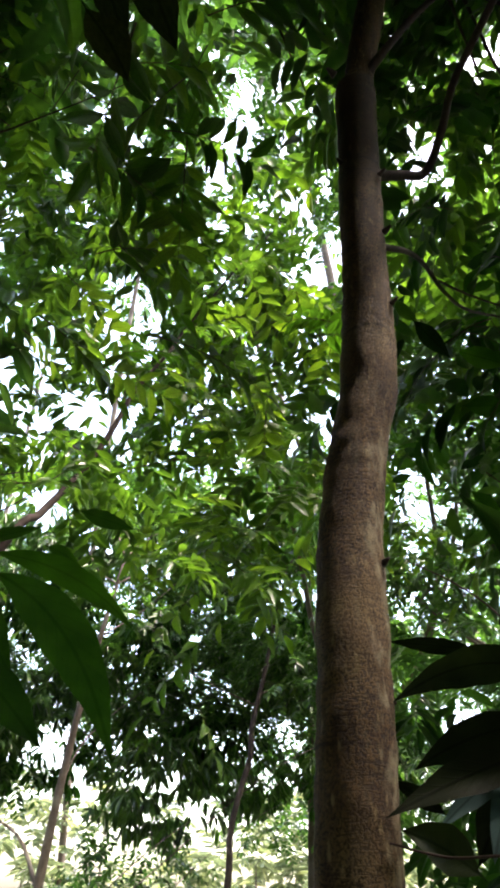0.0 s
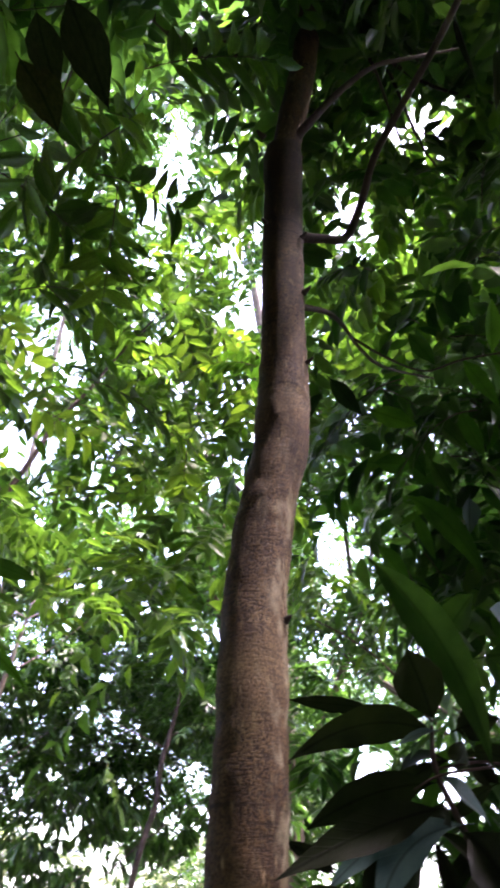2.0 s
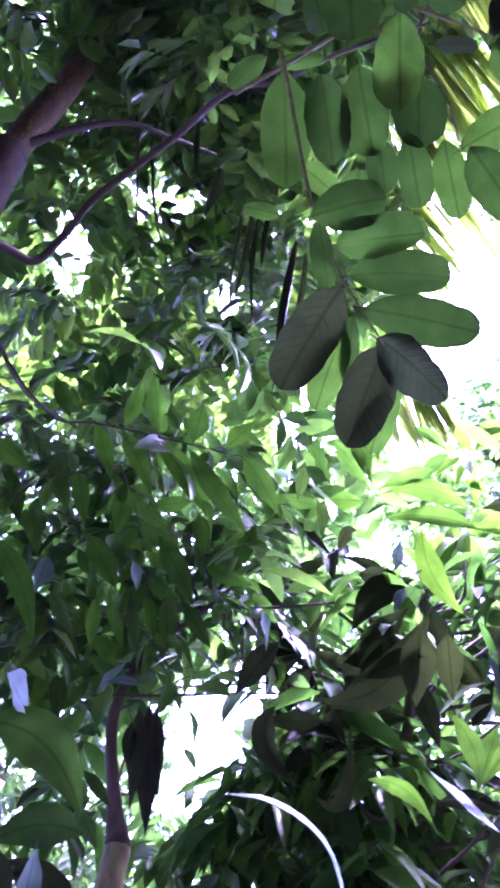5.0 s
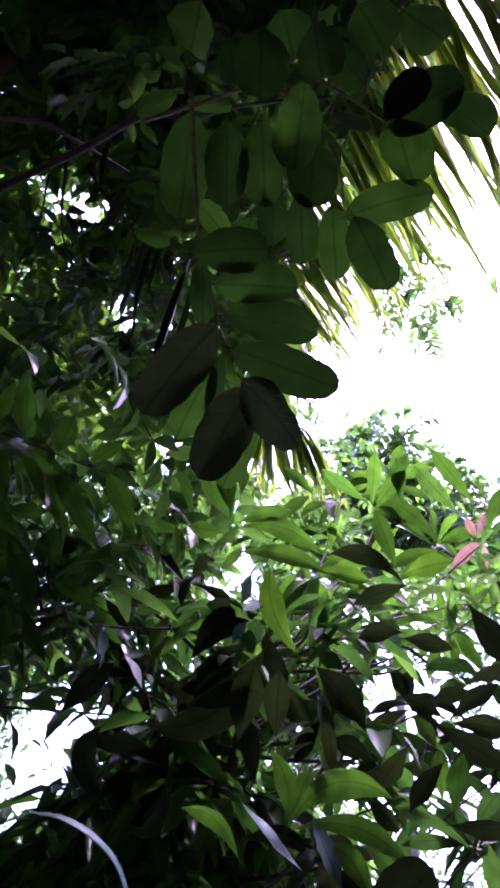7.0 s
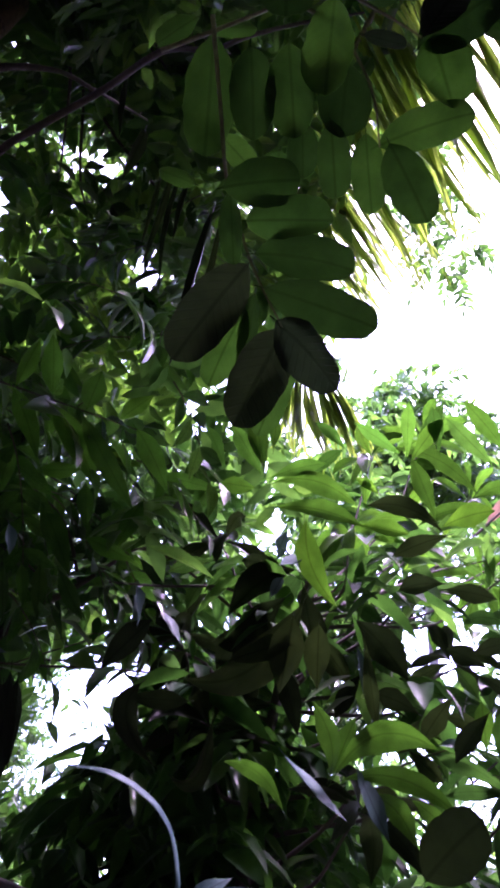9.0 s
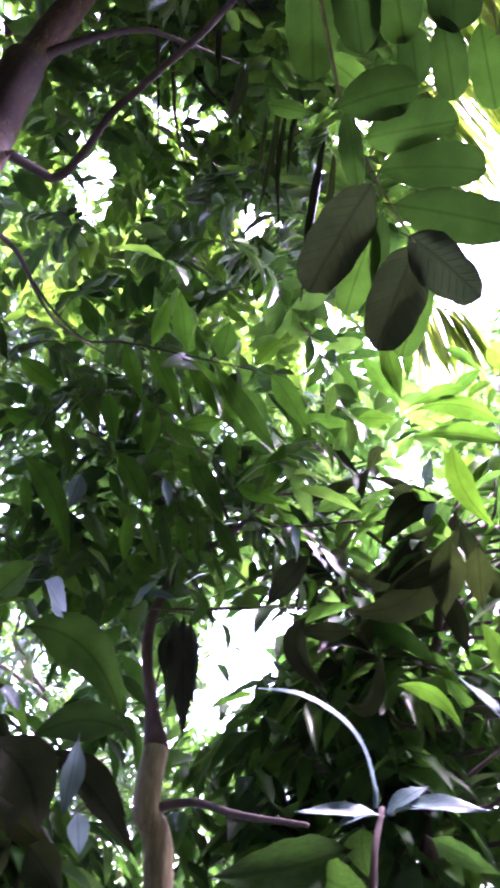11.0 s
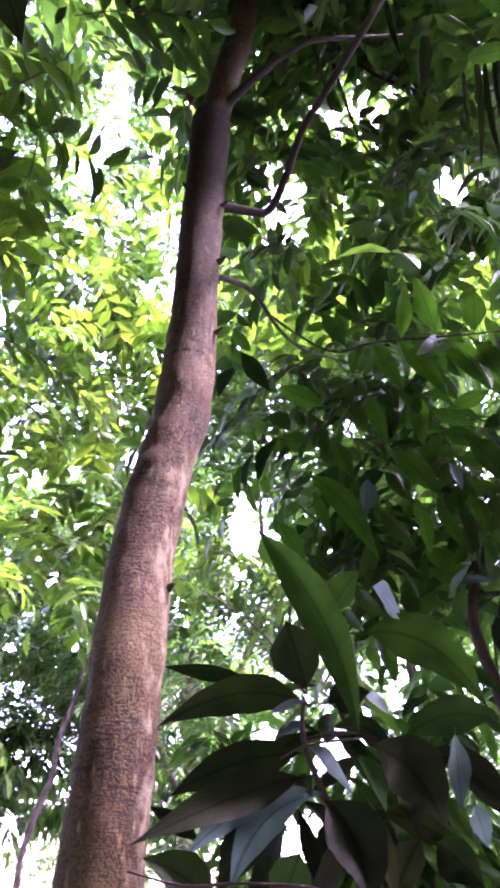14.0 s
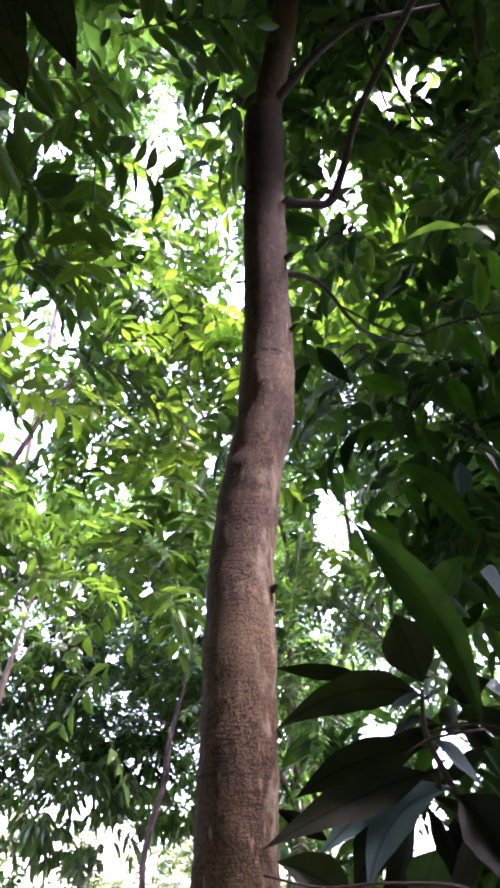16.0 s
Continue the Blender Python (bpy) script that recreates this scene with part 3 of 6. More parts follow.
def limbs(parent, bole, radius, boughs, material, seed, share=1.0):
    """A limb from the stem to the heart of each bough, with a kink on the way and some twigs."""
    rng = random.Random(seed)
    line = curve_points(bole, 5)
    for x, y, z, r in boughs:
        e = Vector((x, y, z))
        if rng.random() > share or open_sky(np.array([(x, y, z)]), 0.0, np.random.default_rng(1))[0]:
            continue
        # leave the stem below the bough, where a rising limb would start
        fit_height = [abs(q[2] - (z - 0.7 * math.hypot(q[0] - x, q[1] - y))) for q in line]
        q = line[int(np.argmin(fit_height))]
        s, radius = Vector(q[:3]), min(radius, 0.6 * q[3] + 0.002)
        reach = (e - s).length

        def wobble(k):
            return Vector((rng.uniform(-1, 1), rng.uniform(-1, 1), rng.uniform(-0.6, 1))) * reach * k
        m = s.lerp(e, 0.5) + wobble(0.12)
        line_in = [s, s.lerp(m, 0.5) + wobble(0.05), m, m.lerp(e, 0.5) + wobble(0.06), e]
        # a limb that would cross an opening of the canopy is left out
        way = np.array([tuple(line_in[k].lerp(line_in[k + 1], u)) for k in range(4) for u in (0.25, 0.5, 0.75, 1.0)])
        if clear_sky(way).sum() > 1:
            continue
        ob = tube("limb", [(*p, radius * g) for p, g in zip(line_in, (1.0, 0.72, 0.5, 0.3, 0.12))], material, steps=4, sides=6, seed=seed)
        under(parent, [ob])
        for k in range(3):
            w = Vector((rng.uniform(-1, 1), rng.uniform(-1, 1), rng.uniform(-0.5, 0.8))).normalized() * r * 0.8
            a = m.lerp(e, 0.5 + 0.16 * k)
            tw = tube("twig", [(*a, radius * 0.2), (*(a + w * 0.5 + Vector((0, 0, 0.05 * r))), radius * 0.13), (*(a + w), radius * 0.06)], material, steps=3, sides=5, seed=seed + k)
            under(parent, [tw])


def stem(parent, points, material, name="trunk", steps=6, sides=10, seed=0, label=""):
    ob = tube(name, points, material, steps=steps, sides=sides, seed=seed, label=label)
    under(parent, [ob])
    return ob


# ---- ground ----
def ground_height(x, y):
    return 0.12 * noise.noise(Vector((x * 0.15, y * 0.15, 0.3))) + 0.03 * noise.noise(Vector((x * 0.9, y * 0.9, 2.0)))


def build_ground():
    m = bpy.data.materials.new("forest_soil")
    m.use_nodes = True
    nt = m.node_tree
    bsdf = nt.nodes["Principled BSDF"]
    coord = nt.nodes.new("ShaderNodeTexCoord")
    n1 = node_link_noise(nt, coord, 1.3)
    n2 = node_link_noise(nt, coord, 24.0)
    mix = nt.nodes.new("ShaderNodeMixRGB")
    nt.links.new(n1, mix.inputs["Fac"])
    nt.links.new(ramp(nt, n2, [(0.3, (0.03, 0.021, 0.013)), (0.7, (0.085, 0.06, 0.036))]), mix.inputs["Color1"])
    nt.links.new(ramp(nt, n2, [(0.3, (0.02, 0.035, 0.01)), (0.7, (0.05, 0.075, 0.02))]), mix.inputs["Color2"])
    nt.links.new(mix.outputs["Color"], bsdf.inputs["Base Color"])
    bump = node(nt, "ShaderNodeBump", Strength=0.8, Distance=0.03)
    nt.links.new(n2, bump.inputs["Height"])
    nt.links.new(bump.outputs["Normal"], bsdf.inputs["Normal"])
    bsdf.inputs["Roughness"].default_value = 0.95
    n = 60
    steps = [math.copysign(abs(u) ** 3.2 * 2500, u) for u in np.linspace(-1, 1, n)]
    verts = [(x, y, ground_height(x, y) if abs(x) < 60 and abs(y) < 60 else 0.0) for y in steps for x in steps]
    faces = [(j * n + i, j * n + i + 1, (j + 1) * n + i + 1, (j + 1) * n + i) for j in range(n - 1) for i in range(n - 1)]
    tagged(link_mesh("ground", verts, faces, m), "shaded forest soil with leaf litter and low weeds", "ground", kind="structure")


build_ground()

# ---- main tree ----
main_tree = thing("main_tree", (0.03, 1.58, 0.0), "tall straight tree with red-brown speckled bark and a kinked trunk", "tree")
TRUNK = [
    (0.02, 1.575, -0.1, 0.125), (0.025, 1.575, 0.25, 0.104), (0.03, 1.578, 0.8, 0.09), (0.032, 1.582, 1.56, 0.0835), (0.033, 1.589, 1.72, 0.083), (0.037, 1.604, 1.95, 0.080),
    (0.038, 1.636, 2.16, 0.081), (0.044, 1.655, 2.31, 0.080), (0.063, 1.668, 2.48, 0.0775), (0.083, 1.675, 2.61, 0.0765), (0.106, 1.685, 2.73, 0.0800), (0.114, 1.69, 2.86, 0.082),
    (0.119, 1.693, 2.99, 0.078), (0.121, 1.692, 3.23, 0.072), (0.12, 1.69, 3.49, 0.0735), (0.124, 1.686, 3.79, 0.073), (0.126, 1.684, 4.1, 0.076), (0.128, 1.684, 4.17, 0.077), (0.14, 1.682, 4.215, 0.060), (0.15, 1.68, 4.3, 0.058),
    (0.178, 1.675, 4.51, 0.060), (0.235, 1.674, 4.96, 0.058), (0.27, 1.66, 5.6, 0.052), (0.22, 1.64, 6.6, 0.042), (0.24, 1.6, 7.8, 0.03), (0.2, 1.62, 9.0, 0.012)]
stem(main_tree, TRUNK, BARK_MAIN, steps=10, sides=40, seed=3)
ELBOW = [(0.13, 1.68, 3.68, 0.0216), (0.275, 1.74, 3.742, 0.0173), (0.367, 1.765, 3.785, 0.0166), (0.42, 1.68, 3.88, 0.0151), (0.455, 1.55, 3.965, 0.0137), (0.505, 1.41, 3.98, 0.0130), (0.59, 1.13, 3.94, 0.0115),
         (0.635, 0.85, 3.815, 0.0101), (0.708, 0.700, 3.684, 0.0079), (0.735, 0.556, 3.564, 0.0058), (0.773, 0.410, 3.434, 0.0043), (0.829, 0.277, 3.339, 0.0029)]
stem(main_tree, ELBOW, BARK_BRANCH, "limb", seed=5)
stem(main_tree, [(0.13, 1.68, 4.2, 0.0216), (0.277, 1.601, 4.37, 0.0158), (0.396, 1.556, 4.498, 0.0137), (0.518, 1.534, 4.606, 0.0108), (0.669, 1.543, 4.687, 0.0086), (0.95, 1.6, 4.9, 0.0043)], BARK_BRANCH, "limb", seed=6)
stem(main_tree, [(0.13, 1.68, 3.33, 0.0144), (0.317, 1.907, 3.508, 0.0094), (0.494, 2.347, 3.746, 0.0086), (0.661, 2.68, 3.942, 0.0079), (0.935, 2.975, 4.141, 0.0065), (1.252, 3.099, 4.185, 0.0043), (1.5, 3.15, 4.15, 0.0022)], BARK_BRANCH, "limb", seed=7)
top_boughs = boughs_between((-13, 46), (61, 74), (4.0, 6.5), (0.6, 1.0), 22, 11)
top_boughs += boughs_between((8, 46), (44, 62), (4.6, 6.4), (0.5, 0.85), 26, 14)
crown(main_tree, top_boughs[:22], pinnate, 30, LEAF_MID, 12, leaflet=0.17, rachis=0.4)
crown(main_tree, top_boughs[22:], pinnate, 44, LEAF_LIGHT, 15, leaflet=0.17, rachis=0.4, fine=True)
# boughs added to keep the sun off the trunk top and feathered leaves
shade_boughs = boughs_between((14, 30), (63, 71), (4.6, 5.4), (0.35, 0.55), 7, 16) + [(1.7, 1.97, 4.6, 0.35), (1.5, 1.9, 4.3, 0.3), (1.9, 2.0, 4.75, 0.35)]
crown(main_tree, shade_boughs, pinnate, 60, LEAF_MID, 18, leaflet=0.17, rachis=0.4, fine=True)
limbs(main_tree, TRUNK[-4:], 0.016, top_boughs, BARK_BRANCH, 13, 0.35)

# ---- trees ahead and to the side ----
leaning_tree = thing("leaning_tree", (-3.7, 4.9, 0.0), "slender leaning tree with bright green feathered leaves", "tree")
LEAN = [(-3.6, 4.5, -0.05, 0.08), (-3.2, 4.4, 1.2, 0.068), (-2.239, 4.290, 3.403, 0.032), (-2.094, 4.516, 3.839, 0.029), (-2.019, 4.654, 4.099, 0.027), (-1.884, 4.765, 4.425, 0.025), (-1.746, 4.814, 4.815, 0.022), (-1.632, 4.846, 5.180, 0.019), (-1.403, 4.930, 5.658, 0.017), (-1.325, 4.994, 5.921, 0.014), (-1.101, 5.043, 6.375, 0.010), (-0.759, 5.071, 6.974, 0.008), (-0.445, 5.068, 7.413, 0.004)]
stem(leaning_tree, LEAN, BARK_BRANCH, seed=20)
lean_boughs = boughs_between((-30, 4), (30, 51), (7.2, 9.6), (0.5, 0.95), 40, 21)
crown(leaning_tree, lean_boughs, pinnate, 24, LEAF_LIGHT, 22, leaflet=0.2, rachis=0.5, fine=True)
spray_boughs = boughs_between((-17, 1), (34, 50), (7.4, 8.4), (0.3, 0.6), 16, 24) + boughs_between((-13, -3), (20, 31), (5.6, 6.6), (0.2, 0.4), 9, 30)
crown(leaning_tree, spray_boughs, pinnate, 22, LEAF_BRIGHT, 29, leaflet=0.21, rachis=0.62, slim=0.34, pairs=7, droop=0.4, fine=True, name="bright_crown")
limbs(leaning_tree, LEAN[4:], 0.018, lean_boughs, BARK_BRANCH, 23, 0.4)

sapling = thing("slender_sapling", (-1.6, 10.8, 0.0), "thin dark sapling with light green leaf tips", "sapling", "saplings")
SAP = [(-1.600, 10.800, -0.050, 0.060), (-1.460, 10.862, 1.789, 0.047), (-1.470, 10.930, 2.300, 0.043), (-1.392, 11.003, 2.778, 0.041), (-1.260, 11.090, 3.300, 0.040), (-1.247, 11.171, 3.774, 0.040), (-1.106, 11.308, 4.546, 0.033), (-0.967, 11.292, 5.342, 0.025), (-0.760, 10.965, 6.265, 0.020), (-0.910, 10.391, 6.993, 0.015), (-0.989, 9.676, 7.618, 0.010)]
stem(sapling, SAP, BARK_BRANCH, seed=25)
sap_boughs = boughs_between((-16, 4), (14, 33), (11.6, 13.5), (0.6, 1.1), 24, 26)
crown(sapling, sap_boughs, pinnate, 60, LEAF_MID, 27, leaflet=0.135, rachis=0.4)
limbs(sapling, SAP[3:], 0.014, sap_boughs, BARK_GREY, 28, 0.3)

droop_tree = thing("drooping_tree", (-3.9, 10.5, 0.0), "dark bushy tree with long hanging leaves", "tree")
DROOP = [(-3.9, 10.5, -0.05, 0.07), (-3.85, 10.6, 2.0, 0.06), (-3.6, 10.4, 4.0, 0.045), (-3.2, 10.2, 6.0, 0.02)]
stem(droop_tree, DROOP, BARK_GREY, seed=31)
droop_boughs = boughs_between((-33, 3), (7, 28), (12.8, 15.5), (0.8, 1.3), 36, 32)
crown(droop_tree, droop_boughs[::2], tufts, 70, LEAF_MID, 33, leaf=0.27, slim=0.25, hang=1.3)
crown(droop_tree, droop_boughs[1::2], tufts, 70, LEAF_DARK, 35, leaf=0.27, slim=0.25, hang=1.3)
limbs(droop_tree, DROOP, 0.04, droop_boughs, BARK_GREY, 34, 0.5)

over_tree = thing("overhanging_tree", (-4.2, 1.8, 0.0), "tree with dark feathered leaves hanging into the clearing", "tree")
OVER = [(-4.2, 1.8, -0.05, 0.14), (-4.1, 1.9, 2.0, 0.12), (-3.8, 2.2, 4.5, 0.09), (-3.2, 2.7, 6.5, 0.05), (-2.6, 3.0, 8.0, 0.02)]
stem(over_tree, OVER, BARK_GREY, seed=41)
over_boughs = boughs_between((-50, -17), (30, 66), (4.2, 7.0), (0.45, 0.8), 20, 42) + boughs_between((-27, -19), (19, 31), (4.8, 5.6), (0.2, 0.4), 8, 45)
crown(over_tree, over_boughs, pinnate, 10, LEAF_LIGHT, 43, leaflet=0.15, rachis=0.55, slim=0.3, pairs=9, droop=0.6, fine=True)
stem(over_tree, [(-3.35, 2.6, 6.2, 0.045), (-2.2, 2.1, 6.55, 0.036), (-1.4, 1.85, 6.5, 0.031), (-0.908, 1.82, 6.303, 0.028), (-0.696, 1.978, 6.166, 0.026), (-0.519, 2.084, 6.033, 0.024), (-0.334, 2.169, 5.956, 0.022), (-0.128, 2.163, 5.916, 0.014), (0.076, 2.151, 5.87, 0.006)], BARK_BRANCH, "limb", seed=46)
stem(over_tree, [(-0.34, 2.168, 5.958, 0.014), (-0.138, 2.077, 5.958, 0.011), (0.02, 1.986, 5.95, 0.008), (0.104, 1.866, 5.948, 0.003)], BARK_BRANCH, "limb", seed=47)
stem(over_tree, [(-0.32, 2.17, 5.955, 0.010), (-0.23, 2.313, 5.832, 0.008), (-0.161, 2.431, 5.71, 0.006), (-0.058, 2.614, 5.541, 0.003)], BARK_BRANCH, "twig", seed=48)
# unseen boughs on the left, added to darken the trunk's left side
flank_shade_boughs = boughs_between((-98, -50), (10, 46), (4.2, 6.5), (0.7, 1.1), 20, 49)
crown(over_tree, flank_shade_boughs, pinnate, 9, LEAF_MID, 50, leaflet=0.22, rachis=0.55, name="side_shade_crown")
limbs(over_tree, OVER, 0.02, over_boughs, BARK_BRANCH, 44, 0.35)

high_tree = thing("high_tree", (0.75, 13.0, 0.0), "tall forest tree with a high green crown", "tree", "forest trees")
HIGH = [(0.75, 13.0, -0.05, 0.2), (0.7, 12.8, 5.0, 0.17), (0.4, 11.5, 10.0, 0.12), (-0.3, 9.5, 14.0, 0.05)]
stem(high_tree, HIGH, BARK_GREY, seed=51)
high_boughs = boughs_between((-32, 14), (44, 66), (9.0, 12.0), (0.9, 1.4), 26, 52)
crown(high_tree, high_boughs, pinnate, 36, LEAF_MID, 53, leaflet=0.15, rachis=0.45)
limbs(high_tree, HIGH, 0.06, high_boughs, BARK_GREY, 54, 0.6)

under_tree = thing("understorey_tree", (1.28, 2.18, 0.0), "small tree with a mossy pale stem and dense dark hanging leaves", "tree")
STUMP = [(1.3, 2.18, -0.05, 0.055), (1.29, 2.18, 0.8, 0.048), (1.25, 2.179, 1.687, 0.044), (1.19, 2.187, 1.864, 0.042), (1.207, 2.202, 2.041, 0.04), (1.202, 2.278, 2.191, 0.023), (1.207, 2.399, 2.497, 0.02), (1.338, 2.442, 2.804, 0.018), (1.487, 2.418, 2.947, 0.013), (1.7, 2.35, 3.2, 0.006)]
stem(under_tree, STUMP[:5], BARK_PALE, seed=61)
stem(under_tree, STUMP[4:], BARK_TWIG, "limb", seed=65)
under_boughs = boughs_between((9, 38), (22, 52), (3.0, 4.6), (0.3, 0.6), 44, 62)
crown(under_tree, under_boughs[::2], pinnate, 20, LEAF_DARK, 63, leaflet=0.19, rachis=0.4, droop=0.8, fine=True)
crown(under_tree, under_boughs[1::2], pinnate, 20, LEAF_MID, 69, leaflet=0.18, rachis=0.4, droop=0.8, fine=True)
limbs(under_tree, STUMP[5:], 0.012, under_boughs, BARK_BRANCH, 64, 0.25)

shrub = thing("glossy_shrub", (2.2, 2.1, 0.0), "glossy dark-leaved shrub with upright twigs and pinkish young leaves", "shrub")
SHRUB = [(2.2, 2.1, -0.05, 0.04), (2.22, 2.12, 1.2, 0.034), (2.279, 2.133, 2.388, 0.026), (2.355, 2.121, 2.584, 0.024), (2.439, 2.094, 3.011, 0.018), (2.474, 1.996, 3.304, 0.008)]
stem(shrub, SHRUB, BARK_BRANCH, seed=71)
shrub_boughs = boughs_between((26, 55), (18, 31), (3.0, 4.8), (0.35, 0.6), 24, 72) + boughs_between((50, 72), (6, 30), (3.4, 5.0), (0.3, 0.5), 18, 77)
crown(shrub, shrub_boughs[::2], tufts, 13, LEAF_MID, 68, leaf=0.25, slim=0.26, hang=0.6, fine=True)
crown(shrub, shrub_boughs[1::2], tufts, 13, LEAF_DARK, 73, leaf=0.27, slim=0.28, hang=0.7, fine=True)
shrub_low = boughs_between((30, 58), (4, 17), (3.0, 4.8), (0.35, 0.6), 24, 69)
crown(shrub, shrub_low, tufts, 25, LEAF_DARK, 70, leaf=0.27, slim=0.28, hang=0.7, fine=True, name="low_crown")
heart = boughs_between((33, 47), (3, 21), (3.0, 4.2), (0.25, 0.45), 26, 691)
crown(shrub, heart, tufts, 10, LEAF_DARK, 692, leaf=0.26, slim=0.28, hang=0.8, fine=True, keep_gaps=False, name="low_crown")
shrub_top = boughs_between((32, 68), (26, 36), (6.4, 7.8), (0.4, 0.7), 20, 75)
crown(shrub, shrub_top[::2], tufts, 26, LEAF_MID, 76, leaf=0.27, slim=0.27, hang=0.25, fine=True, name="bright_crown")
crown(shrub, shrub_top[1::2], tufts, 26, LEAF_DARK, 80, leaf=0.27, slim=0.27, hang=0.25, fine=True, name="top_crown")
thicket = boughs_between((5, 27), (-2, 15), (3.6, 6.5), (0.3, 0.6), 26, 78)
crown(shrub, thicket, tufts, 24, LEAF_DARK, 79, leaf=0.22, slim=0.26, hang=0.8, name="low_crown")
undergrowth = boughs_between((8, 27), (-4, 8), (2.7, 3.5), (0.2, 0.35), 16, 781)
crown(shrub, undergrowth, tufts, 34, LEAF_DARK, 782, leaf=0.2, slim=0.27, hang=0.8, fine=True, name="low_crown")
limbs(shrub, SHRUB, 0.015, shrub_boughs, BARK_BRANCH, 74, 0.5)

# clusters that catch light, painted lit with the brighter leaf colour
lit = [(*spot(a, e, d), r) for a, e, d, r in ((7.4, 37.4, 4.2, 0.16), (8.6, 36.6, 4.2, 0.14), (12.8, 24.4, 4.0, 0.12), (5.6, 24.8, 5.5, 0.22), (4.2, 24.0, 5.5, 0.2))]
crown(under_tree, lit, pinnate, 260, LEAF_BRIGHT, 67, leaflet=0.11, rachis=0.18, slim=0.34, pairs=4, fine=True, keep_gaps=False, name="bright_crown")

wood_tree = thing("wood_tree", (3.5, 9.5, 0.0), "broad forest tree with light green foliage", "tree", "forest trees")
WOOD = [(3.5, 9.5, -0.05, 0.16), (3.5, 9.4, 3.0, 0.13), (3.7, 9.0, 6.0, 0.09), (3.4, 8.5, 9.0, 0.04)]
stem(wood_tree, WOOD, BARK_GREY, seed=81)
wood_boughs = boughs_between((2, 27), (6, 50), (7.0, 11.0), (0.8, 1.3), 42, 82)
crown(wood_tree, wood_boughs, pinnate, 50, LEAF_MID, 83, leaflet=0.14, rachis=0.42)
airy_boughs = boughs_between((27, 54), (4, 46), (7.0, 11.0), (0.6, 1.1), 34, 86)
crown(wood_tree, airy_boughs, pinnate, 36, LEAF_MID, 87, leaflet=0.15, rachis=0.42, name="bright_crown")
wood_boughs += airy_boughs
limbs(wood_tree, WOOD, 0.05, wood_boughs, BARK_GREY, 84, 0.5)

far_tree = thing("far_tree", (10.4, 6.7, 0.0), "distant tree top against the bright sky", "tree", "forest trees")
FAR = [(10.4, 6.7, -0.05, 0.1), (10.4, 6.7, 6.0, 0.08), (10.5, 6.7, 11.0, 0.05), (10.5, 6.7, 13.0, 0.03)]
stem(far_tree, FAR, BARK_GREY, seed=91)
far_boughs = [(*spot(a, e, 16.5), r) for a, e, r in ((56, 41, 1.0), (58.5, 41.5, 0.9), (54, 38, 1.3), (60, 38, 1.3), (57, 35, 1.6), (63, 35.5, 1.4), (67, 32, 1.6), (51, 34, 1.5))]
crown(far_tree, far_boughs, pinnate, 55, LEAF_MID, 92, leaflet=0.24, rachis=0.5, keep_gaps=False)
limbs(far_tree, FAR, 0.06, far_boughs, BARK_GREY, 94, 1.0)

edge_boughs = [(*spot(a, e, 8.0), r) for a, e, r in ((65.5, 54, 0.25), (67, 52.5, 0.2), (64.5, 51.5, 0.22), (63, 57, 0.25), (61, 59.5, 0.3), (62.5, 53.5, 0.18))]
crown(shrub, edge_boughs, pinnate, 160, LEAF_MID, 95, leaflet=0.12, rachis=0.3, keep_gaps=False)
stem(shrub, [(*spot(44, 66, 8.0), 0.014), (*spot(56, 61, 8.0), 0.011), (*spot(63, 55, 8.0), 0.008), (*spot(67, 52, 8.0), 0.003)], BARK_BRANCH, "limb", seed=96)

# bushes beyond the trees, with haze and sunlight put into their pale leaf colour
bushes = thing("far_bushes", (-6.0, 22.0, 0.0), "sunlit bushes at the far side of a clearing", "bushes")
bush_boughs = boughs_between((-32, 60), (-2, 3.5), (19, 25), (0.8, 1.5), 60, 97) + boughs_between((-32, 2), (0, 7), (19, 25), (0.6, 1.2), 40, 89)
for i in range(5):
    crown(bushes, bush_boughs[i::5], tufts, 14, LEAF_HAZE, 500 + i, leaf=0.4, slim=0.2, hang=0.2, keep_gaps=False)
for i, (x, y, z, r) in enumerate(bush_boughs[::6]):
    stem(bushes, [(x, y, -0.15, 0.035), (x + 0.06, y, 0.5 * z, 0.028), (x, y + 0.05, max(0.6, z), 0.012)], BARK_GREY, "stem", sides=6, seed=510 + i)
veil_tree = thing("veil_tree", (-7.0, 21.0, 0.0), "far tall tree with a thin airy crown", "tree", "forest trees")
stem(veil_tree, [(-7.0, 21.0, -0.1, 0.1), (-6.6, 18.0, 10.0, 0.08), (-5.0, 14.0, 20.0, 0.05), (-3.2, 11.5, 22.0, 0.02)], BARK_GREY, seed=99)
veil_boughs = [(*spot(a, e, 24), r) for a, e, r in ((-15, 60, 1.2), (-16.5, 57, 1.0), (-13, 60.5, 0.9), (-18, 54, 1.0), (-21, 43, 1.2), (6, 28, 1.0), (27, 22.5, 0.9))]
crown(veil_tree, veil_boughs, pinnate, 26, LEAF_MID, 100, leaflet=0.22, rachis=0.5, keep_gaps=False)

